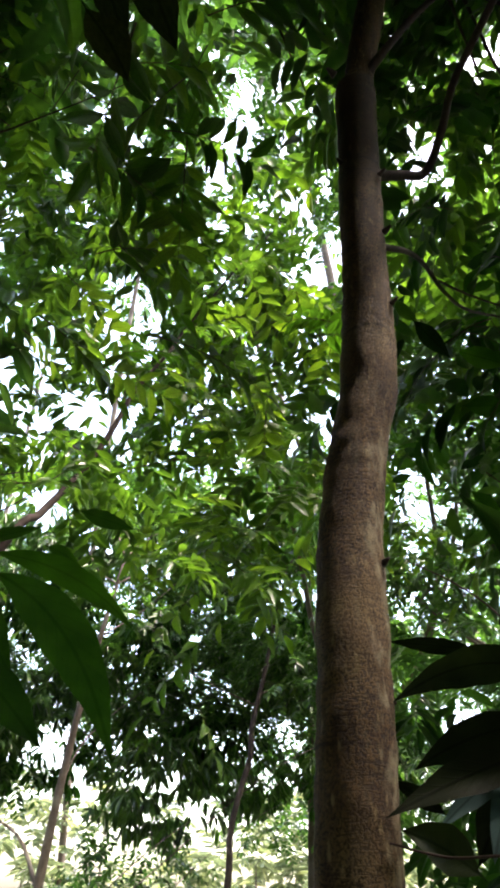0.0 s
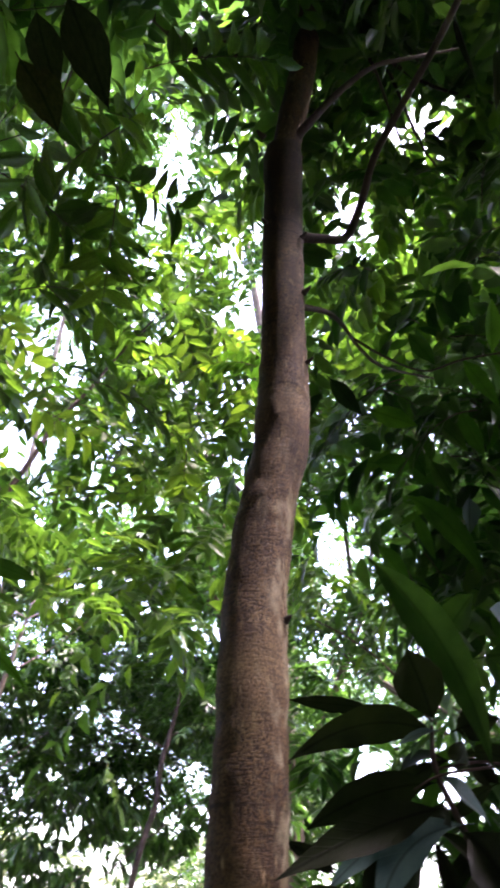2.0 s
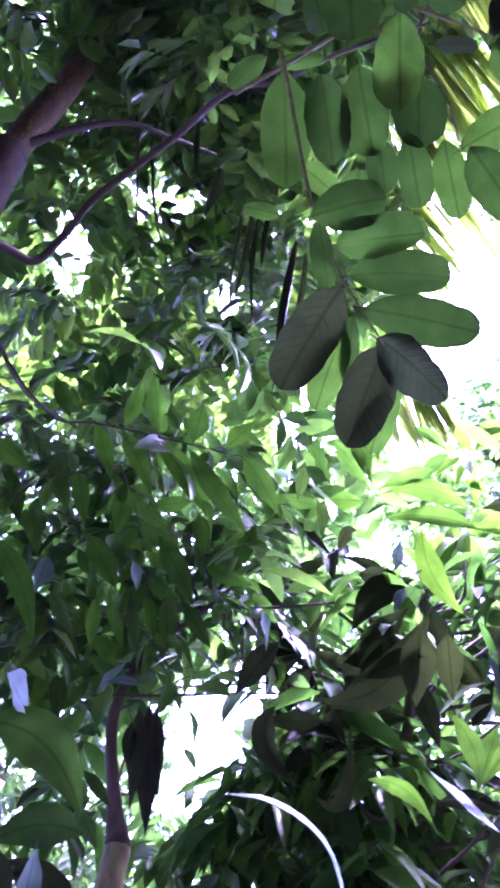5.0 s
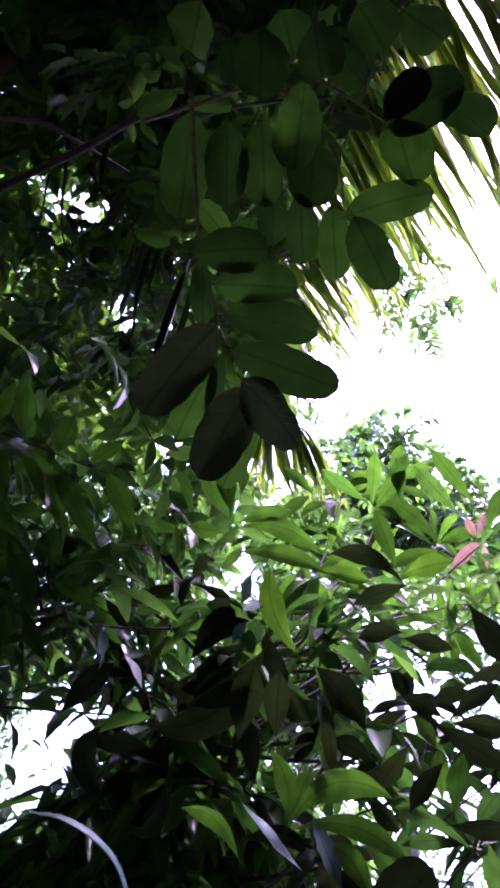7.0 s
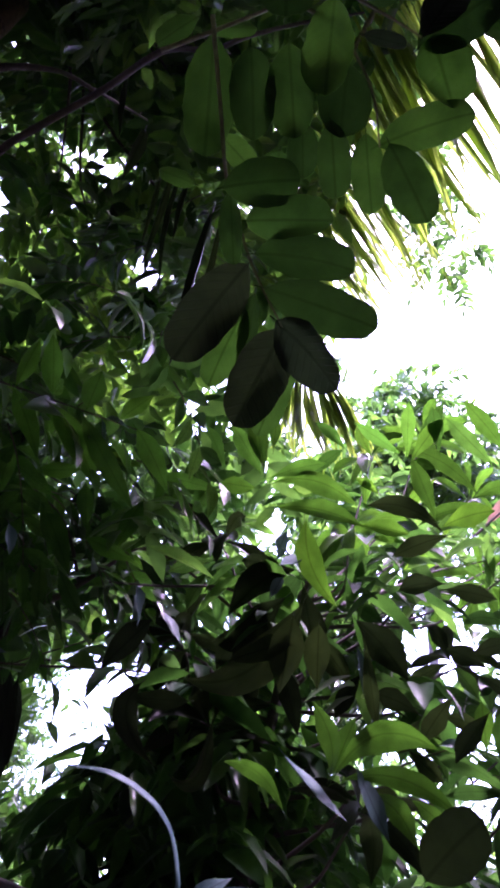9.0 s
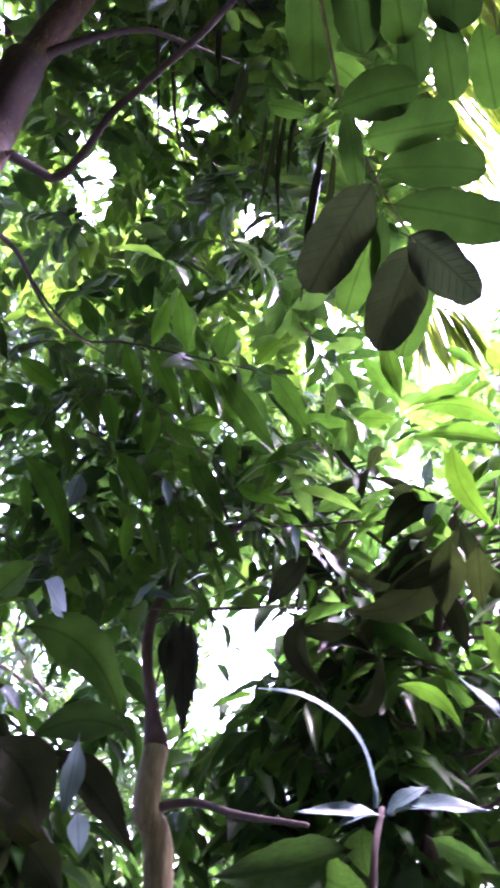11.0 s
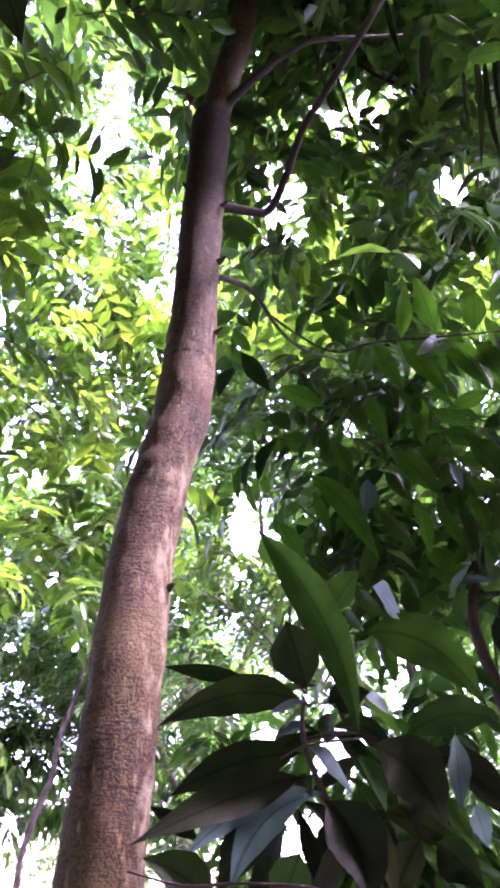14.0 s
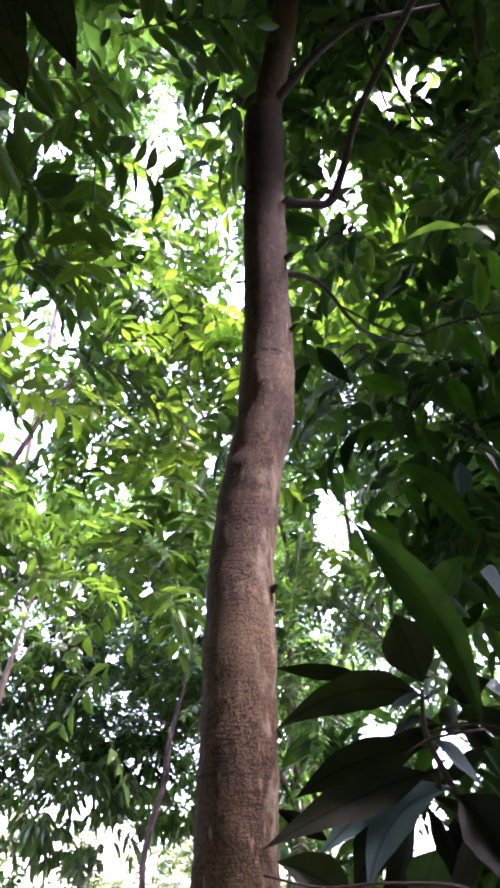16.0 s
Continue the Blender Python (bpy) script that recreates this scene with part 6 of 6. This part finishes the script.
SHADE_LEAVES_1 = [
    (2.026, 1.375, 2.685, 2.090, 1.326, 2.606, 2.153, 1.277, 2.487, 0.114),
    (1.993, 1.316, 2.597, 2.058, 1.352, 2.469, 2.123, 1.388, 2.344, 0.049),
    (2.288, 0.913, 2.865, 2.341, 0.878, 2.763, 2.393, 0.843, 2.653, 0.100),
    (2.445, 1.132, 2.561, 2.492, 1.043, 2.547, 2.539, 0.954, 2.511, 0.077),
    (2.399, 1.177, 2.558, 2.484, 1.093, 2.489, 2.568, 1.010, 2.417, 0.084),
    (2.361, 1.254, 2.492, 2.363, 1.330, 2.439, 2.365, 1.406, 2.368, 0.077),
    (2.379, 1.149, 2.233, 2.462, 1.082, 2.233, 2.546, 1.015, 2.233, 0.068),
    (2.108, 1.051, 2.926, 2.023, 1.124, 3.018, 1.950, 1.241, 3.043, 0.071),
    (2.145, 1.053, 2.934, 2.096, 1.139, 2.912, 2.048, 1.225, 2.876, 0.068),
]
SHADE_LEAVES_2 = [
    (2.401, 1.135, 2.571, 2.373, 1.192, 2.617, 2.346, 1.249, 2.652, 0.067),
    (2.421, 1.128, 2.567, 2.455, 1.042, 2.619, 2.489, 0.956, 2.672, 0.067),
    (2.165, 1.107, 2.778, 2.146, 1.187, 2.798, 2.127, 1.267, 2.794, 0.071),
    (2.239, 1.157, 2.804, 2.283, 1.087, 2.785, 2.326, 1.016, 2.751, 0.066),
    (2.371, 1.138, 2.416, 2.355, 1.200, 2.353, 2.340, 1.262, 2.277, 0.071),
    (2.258, 1.321, 2.422, 2.197, 1.366, 2.461, 2.137, 1.410, 2.479, 0.071),
    (2.190, 1.274, 2.377, 2.204, 1.332, 2.345, 2.218, 1.389, 2.303, 0.073),
]
UPRIGHT_LEAVES = [
    (2.382, 1.132, 2.258, 2.363, 1.090, 2.338, 2.345, 1.048, 2.421, 0.073),
    (1.909, 1.347, 2.672, 1.820, 1.384, 2.811, 1.771, 1.358, 2.955, 0.090),
    (2.223, 1.224, 3.381, 2.228, 1.138, 3.460, 2.233, 1.052, 3.516, 0.067),
    (2.265, 1.115, 3.393, 2.229, 1.094, 3.483, 2.192, 1.073, 3.562, 0.063),
    (2.133, 1.064, 2.966, 2.155, 0.975, 2.981, 2.177, 0.887, 2.971, 0.084),
    (2.140, 1.090, 3.004, 2.065, 1.076, 3.105, 1.990, 1.062, 3.178, 0.066),
]
GREY_LEAVES = [
    (1.364, 1.700, 2.669, 1.387, 1.718, 2.614, 1.410, 1.736, 2.553, 0.068),
    (1.474, 1.694, 2.615, 1.500, 1.673, 2.567, 1.526, 1.653, 2.507, 0.045),
    (1.727, 1.436, 2.789, 1.774, 1.418, 2.825, 1.821, 1.400, 2.861, 0.053),
    (1.785, 1.480, 2.788, 1.766, 1.490, 2.744, 1.746, 1.499, 2.696, 0.040),
]


def whorl(parent, centre, material, count, length, rng, rise=(-0.65, 0.75)):
    """A ring of long arching leaves round a twig end."""
    axis = Vector((rng.uniform(-0.5, 0.5), rng.uniform(-0.5, 0.5), 1.0)).normalized()
    side = axis.cross(Vector((0.3, 0.9, 0.1))).normalized()
    turn = rng.uniform(0, 6.28)
    for k in range(count):
        out = Matrix.Rotation(turn + 2.4 * k, 3, axis) @ side
        w = (out + axis * rng.uniform(*rise)).normalized()
        L = length * rng.uniform(0.7, 1.2)
        b = centre + out * 0.012 + axis * (0.004 * k)
        m, t = b + w * (0.52 * L) + axis * (0.07 * L), b + w * L - axis * (L * rng.uniform(0.0, 0.3))
        grow_leaf(parent, "oblanceolate", material, (*b, *m, *t, L * rng.uniform(0.22, 0.3)), rng.uniform(-55, 55), rng)


def spray(parent, start, way, pairs, leaflet, material, rng, slim=0.36, droop=0.5, shape="lance"):
    """A feathered leaf: a thin bent midrib with opposite leaflets and one at the tip."""
    start, way = Vector(start), Vector(way).normalized()
    length = leaflet * 0.36 * pairs + leaflet * 0.5
    side = way.cross(Vector((0, 0, 1))).normalized()
    line = [start + way * (length * u) - Vector((0, 0, droop * length * u * u)) for u in (0.0, 0.25, 0.5, 0.75, 1.0)]
    stalk = stem(parent, [(*p, 0.0035 - 0.0024 * k / 4) for k, p in enumerate(line)], BARK_TWIG, "leaf_stalk", steps=3, sides=5)
    roll = rng.uniform(-0.5, 0.5)
    for k in range(pairs * 2 + 1):
        u = 0.22 + 0.78 * (k // 2) / pairs if k < pairs * 2 else 1.0
        tangent = (way - Vector((0, 0, 2 * droop * u))).normalized()
        up = side.cross(tangent).normalized()
        s = 0 if k == pairs * 2 else (1 if k % 2 else -1)
        across = side * math.cos(roll) + up * math.sin(roll)
        w = (tangent * (0.5 if s else 1.0) + across * (0.85 * s) + Vector((rng.gauss(0, 0.1), rng.gauss(0, 0.1), rng.gauss(-0.12, 0.1)))).normalized()
        b = start + way * (length * u) - Vector((0, 0, droop * length * u * u))
        L = leaflet * rng.uniform(0.8, 1.15) * (1 - 0.3 * abs(u - 0.6))
        hang_leaf(stalk, shape, material, b, b + w * L, L * slim * rng.uniform(0.9, 1.1), rng.uniform(-18, 18), rng.choice((0, 0, 1, 2)), face=up)


_sprays = random.Random(371)


def strew_sprays(parent, az, el, d, count, pairs, leaflet, materials, slim=0.36, droop=0.5, turns=(0, 6.28)):
    for k in range(count):
        a = az[0] + (az[1] - az[0]) * (k + _sprays.random()) / count
        p = spot(a, _sprays.uniform(*el), _sprays.uniform(*d))
        turn = _sprays.uniform(*turns)
        reach = Vector((math.cos(turn), math.sin(turn), -0.3)) * leaflet * pairs * 0.5
        if clear_sky(np.array([tuple(p + reach * k) for k in (-0.4, 0.0, 0.5, 1.0, 1.5)])).any() or sunlit_chink(np.array([tuple(p + reach * k) for k in (0.0, 0.5, 1.0)]), 0.36).any():
            continue
        spray(parent, p, (math.cos(turn), math.sin(turn), _sprays.uniform(-0.5, 0.2)), pairs + _sprays.randrange(-1, 2), leaflet * _sprays.uniform(0.8, 1.2), _sprays.choice(materials), _sprays, slim, droop)


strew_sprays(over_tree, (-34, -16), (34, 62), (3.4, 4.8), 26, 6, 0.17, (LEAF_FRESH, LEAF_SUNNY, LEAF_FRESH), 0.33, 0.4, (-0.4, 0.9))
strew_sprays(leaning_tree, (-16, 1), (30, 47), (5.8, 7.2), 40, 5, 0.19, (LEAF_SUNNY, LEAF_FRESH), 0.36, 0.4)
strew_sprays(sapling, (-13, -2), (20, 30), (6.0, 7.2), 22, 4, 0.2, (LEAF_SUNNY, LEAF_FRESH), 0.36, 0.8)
strew_sprays(under_tree, (9, 38), (20, 48), (2.7, 3.6), 34, 4, 0.17, (LEAF_SOFT, LEAF_NEAR, LEAF_SHADE), 0.36, 0.8)
strew_sprays(main_tree, (8, 44), (46, 62), (3.4, 4.6), 20, 5, 0.16, (LEAF_SOFT, LEAF_NEAR), 0.36, 0.6)
for start, way in (
    ((-0.525, 1.591, 4.218), (-0.150, 0.015, -0.169)),
    ((-0.560, 1.834, 4.174), (-0.029, 0.161, -0.260)),
    ((-0.906, 1.990, 4.210), (0.234, 0.241, -0.256)),
    ((-1.000, 2.242, 4.104), (0.240, 0.136, -0.177)),
    ((-0.641, 1.313, 4.109), (-0.089, 0.121, -0.214)),
    ((-1.031, 1.783, 4.180), (0.265, 0.122, -0.117)),
    ((-0.566, 1.982, 5.155), (-0.134, 0.115, -0.212))):
    spray(over_tree, start, way, 5, 0.2, _sprays.choice((LEAF_FRESH, LEAF_SUNNY)), _sprays, 0.3, 0.2)
for start, way in (
    ((-0.434, 4.069, 4.373), (-0.018, 0.073, -0.295)),
    ((-0.336, 4.231, 4.838), (-0.122, 0.022, -0.210)),
    ((-1.021, 4.483, 3.929), (0.232, -0.070, 0.002)),
    ((-1.199, 4.585, 3.873), (-0.110, -0.021, -0.252)),
    ((-0.843, 4.730, 3.737), (-0.102, -0.043, -0.193)),
    ((-0.671, 4.743, 3.523), (0.243, 0.003, -0.207)),
    ((-0.979, 5.277, 2.703), (0.121, -0.038, -0.213)),
    ((0.757, 3.188, 2.991), (-0.148, -0.005, -0.169)),
    ((-1.433, 3.863, 5.861), (0.264, 0.107, -0.157)),
    ((-0.276, 4.577, 5.673), (0.087, 0.142, -0.312)),
    ((-0.053, 3.466, 5.898), (-0.161, -0.013, -0.123)),
    ((-1.465, 5.032, 3.472), (0.263, -0.097, 0.137))):
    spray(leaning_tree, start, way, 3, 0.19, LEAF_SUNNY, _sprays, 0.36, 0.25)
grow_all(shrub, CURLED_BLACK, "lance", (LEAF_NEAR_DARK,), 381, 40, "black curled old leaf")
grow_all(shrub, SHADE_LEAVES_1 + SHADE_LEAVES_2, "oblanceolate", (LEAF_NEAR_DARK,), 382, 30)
grow_all(shrub, UPRIGHT_LEAVES, "oblanceolate", (LEAF_FRESH, LEAF_SOFT), 383, 20)
grow_all(shrub, GREY_LEAVES, "lance", (LEAF_SKY_SHEEN,), 384, 12, "glossy leaf with the sky's sheen put into its colour", glint=True)
_whorl = random.Random(361)
for x, y, z, leaf_kind in WHORLS:
    c = Vector((x, y, z))
    whorl(shrub, c, leaf_kind, _whorl.randrange(7, 11), 0.3, _whorl)
    foot = Vector((2.38, 2.11, min(3.0, max(1.6, z - 0.45 * (c - Vector((2.38, 2.11, z))).length))))
    mid = foot.lerp(c, 0.55) + Vector((_whorl.uniform(-0.1, 0.1), _whorl.uniform(-0.1, 0.1), -0.12))
    stem(shrub, [(*foot, 0.010), (*mid, 0.007), (*mid.lerp(c, 0.7), 0.005), (*c, 0.003)], BARK_BRANCH, "twig", sides=6, seed=int(100 * z))

black_plant = thing("broadleaf_sapling", (0.75, 1.6, 0.0), "leafy sapling with broad dark drooping leaves", "sapling", "saplings")
stem(black_plant, [(0.75, 1.6, -0.05, 0.016), (0.73, 1.66, 0.7, 0.013), (0.68, 1.64, 1.2, 0.011), (0.65, 1.6, 1.5, 0.009)], BARK_BRANCH, seed=321)
stem(black_plant, [(0.65, 1.6, 1.5, 0.010), (0.52, 1.616, 1.658, 0.008), (0.465, 1.597, 1.758, 0.007), (0.422, 1.587, 1.864, 0.006), (0.425, 1.586, 1.952, 0.004)], BARK_BRANCH, "twig", seed=329)
stem(black_plant, [(0.422, 1.587, 1.864, 0.004), (0.542, 1.617, 1.886, 0.003), (0.673, 1.646, 1.863, 0.002)], BARK_TWIG, "twig", sides=6)
stem(black_plant, [(0.372, 1.584, 1.823, 0.002), (0.432, 1.577, 1.851, 0.003), (0.548, 1.597, 1.873, 0.003)], BARK_TWIG, "twig", sides=6)
stem(black_plant, [(0.179, 1.727, 2.249, 0.001), (0.277, 1.694, 2.18, 0.002), (0.354, 1.659, 2.1, 0.0025), (0.431, 1.603, 1.963, 0.003)], BARK_TWIG, "twig", sides=6)
stem(black_plant, [(0.083, 1.472, 1.607, 0.002), (0.184, 1.471, 1.588, 0.0025), (0.303, 1.459, 1.593, 0.003), (0.46, 1.489, 1.575, 0.004), (0.62, 1.6, 1.45, 0.006)], BARK_TWIG, "twig", sides=6)
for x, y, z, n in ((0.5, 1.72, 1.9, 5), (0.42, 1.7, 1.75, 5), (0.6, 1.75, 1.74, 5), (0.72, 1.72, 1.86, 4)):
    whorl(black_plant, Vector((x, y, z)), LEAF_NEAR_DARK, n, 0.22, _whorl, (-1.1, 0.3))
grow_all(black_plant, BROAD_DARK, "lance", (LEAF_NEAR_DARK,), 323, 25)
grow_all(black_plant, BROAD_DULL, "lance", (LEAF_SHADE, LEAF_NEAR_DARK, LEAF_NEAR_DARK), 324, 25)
grow_all(black_plant, BROAD_GREEN, "lance", (LEAF_SHADE,), 328, 20)
grow_all(black_plant, BROAD_GLOSSY, "lance", (LEAF_SKY_SHEEN,), 330, 12, "glossy leaf with the sky's sheen put into its colour", glint=True)
fill_boughs = boughs_between((9, 22), (0, 14), (2.0, 2.5), (0.12, 0.22), 12, 325)
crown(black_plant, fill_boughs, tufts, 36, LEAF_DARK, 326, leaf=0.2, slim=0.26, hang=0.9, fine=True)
limbs(black_plant, [(0.73, 1.66, 0.7, 0.013), (0.68, 1.64, 1.2, 0.011), (0.65, 1.6, 1.5, 0.009)], 0.005, fill_boughs, BARK_BRANCH, 327, 0.3)

silver_plant = thing("glossy_seedling", (1.2, 1.15, 0.0), "low seedling with glossy grey-green leaves and one long strap leaf", "seedling", "saplings")
stem(silver_plant, [(1.2, 1.15, -0.05, 0.014), (1.21, 1.16, 0.9, 0.011), (1.22, 1.18, 1.6, 0.008), (1.267, 1.2, 1.78, 0.005)], BARK_BRANCH, seed=331)
hang_all(silver_plant, SILVER_LEAVES[1:6], "lance", LEAF_SKY_SHEEN, 332, 15, glint=True)
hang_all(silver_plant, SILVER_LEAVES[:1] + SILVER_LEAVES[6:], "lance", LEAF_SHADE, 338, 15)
ribbon("strap_leaf", [(1.267, 1.22, 1.78, 0.006), (1.267, 1.22, 1.814, 0.007), (1.229, 1.207, 1.887, 0.011), (1.173, 1.209, 1.936, 0.014), (1.09, 1.231, 1.971, 0.012), (1.014, 1.276, 1.98, 0.003)], LEAF_SKY_SHEEN, silver_plant, "long strap leaf with the sky's sheen in its colour")

side_plant = thing("side_sapling", (-0.75, 1.1, 0.0), "sapling with big dark pointed leaves beside the path", "sapling", "saplings")
stem(side_plant, [(-0.75, 1.1, -0.05, 0.02), (-0.72, 1.12, 0.9, 0.016), (-0.68, 1.15, 1.7, 0.011), (-0.66, 1.2, 2.1, 0.005)], BARK_BRANCH, seed=341)
grow_all(side_plant, SIDE_LEAVES, "lance", (LEAF_SOFT,), 342, 15)

# ---- palm ----
palm = thing("coconut_palm", (3.2, -2.2, 0.0), "coconut palm with long feathered fronds", "palm")
stem(palm, [(3.2, -2.2, -0.1, 0.16), (3.0, -2.0, 2.0, 0.12), (2.7, -1.7, 4.0, 0.11), (2.4, -1.4, 5.3, 0.1)], BARK_GREY, seed=351)


def frond(parent, rib, lean_a, lean_b, length, count, seed, first=0.1, broad=0.034):
    rng = random.Random(seed)
    rachis = stem(parent, [(*p, r) for p, r in rib], BARK_PALE, "frond_rib", steps=8, sides=6)
    c = curve_points([p for p, r in rib], 40)
    for i in range(count):
        u = first + (1 - first) * i / (count - 1)
        k = min(len(c) - 1, int(u * (len(c) - 1)))
        b = Vector(c[k])
        L = length * (0.55 + 0.45 * math.sin(math.pi * (0.2 + 0.7 * u)))
        for lean in (lean_a, lean_b):
            w = Vector(lean).normalized() + Vector((rng.gauss(0, 0.07), rng.gauss(0, 0.07), rng.gauss(0, 0.07))) + Vector(c[min(k + 3, len(c) - 1)] - c[max(k - 3, 0)]).normalized() * 0.35
            tip = b + w.normalized() * L * rng.uniform(0.85, 1.1)
            hang_leaf(rachis, "strap", LEAF_PALM, b, tip, broad * rng.uniform(0.8, 1.2), rng.uniform(-50, 50), 0, name="leaflet")


frond(palm, [((2.4, -1.4, 5.3), 0.03), ((1.393, -0.358, 5.613), 0.022), ((1.467, 0.079, 5.697), 0.02), ((1.574, 0.559, 5.718), 0.016), ((1.717, 1.067, 5.661), 0.012), ((1.862, 1.5, 5.568), 0.009), ((2.078, 1.839, 5.437), 0.004)],
      (0.85, -0.32, -0.36), (0.75, -0.2, -0.5), 1.3, 52, 352, 0.2, 0.017)
# the tip of a second frond spreads its leaflets like a fan
FAN = [((2.4, -1.4, 5.3), 0.03), ((2.45, 0.6, 6.6), 0.022), ((2.4, 2.2, 6.4), 0.016), ((2.398, 3.092, 5.67), 0.012), ((2.993, 2.715, 5.447), 0.009), ((3.274, 2.51, 5.383), 0.004)]
fan_rib = stem(palm, [(*p, r) for p, r in FAN], BARK_PALE, "frond_rib", steps=8, sides=6)
_fan = random.Random(353)
for i in range(34):
    u = i / 33
    b = Vector((2.993, 2.715, 5.447)).lerp(Vector((3.274, 2.51, 5.383)), u)
    tip = Vector((3.241, 3.074, 4.954)).lerp(Vector((3.828, 2.523, 4.859)), u) + Vector((_fan.gauss(0, 0.05), _fan.gauss(0, 0.05), _fan.gauss(0, 0.08)))
    hang_leaf(fan_rib, "strap", LEAF_PALM, b, tip, 0.02 * _fan.uniform(0.7, 1.2), _fan.uniform(-50, 50), _fan.randrange(4), name="leaflet")

# ---- small marks on the main trunk ----
for x, y, z, dx, dz, r in ((0.112, 1.61, 2.19, 0.014, 0.006, 0.007), (0.185, 1.66, 3.36, 0.025, 0.012, 0.009), (0.19, 1.66, 3.05, 0.02, 0.008, 0.006), (0.05, 1.62, 4.2, -0.03, 0.02, 0.011),
                           (0.055, 1.62, 2.5, 0.0, 0.0, 0.012), (0.10, 1.60, 1.87, 0.02, 0.0, 0.006), (0.185, 1.64, 3.62, 0.02, 0.012, 0.007), (0.06, 1.64, 3.7, -0.015, 0.0, 0.007)):
    stem(main_tree, [(x, y, z, r * 1.5), (x + dx * 0.5, y - 0.01, z + dz * 0.5, r), (x + dx, y - 0.02, z + dz, r * 0.5)], BARK_BRANCH, "knot", steps=3, sides=8, seed=int(z * 100))
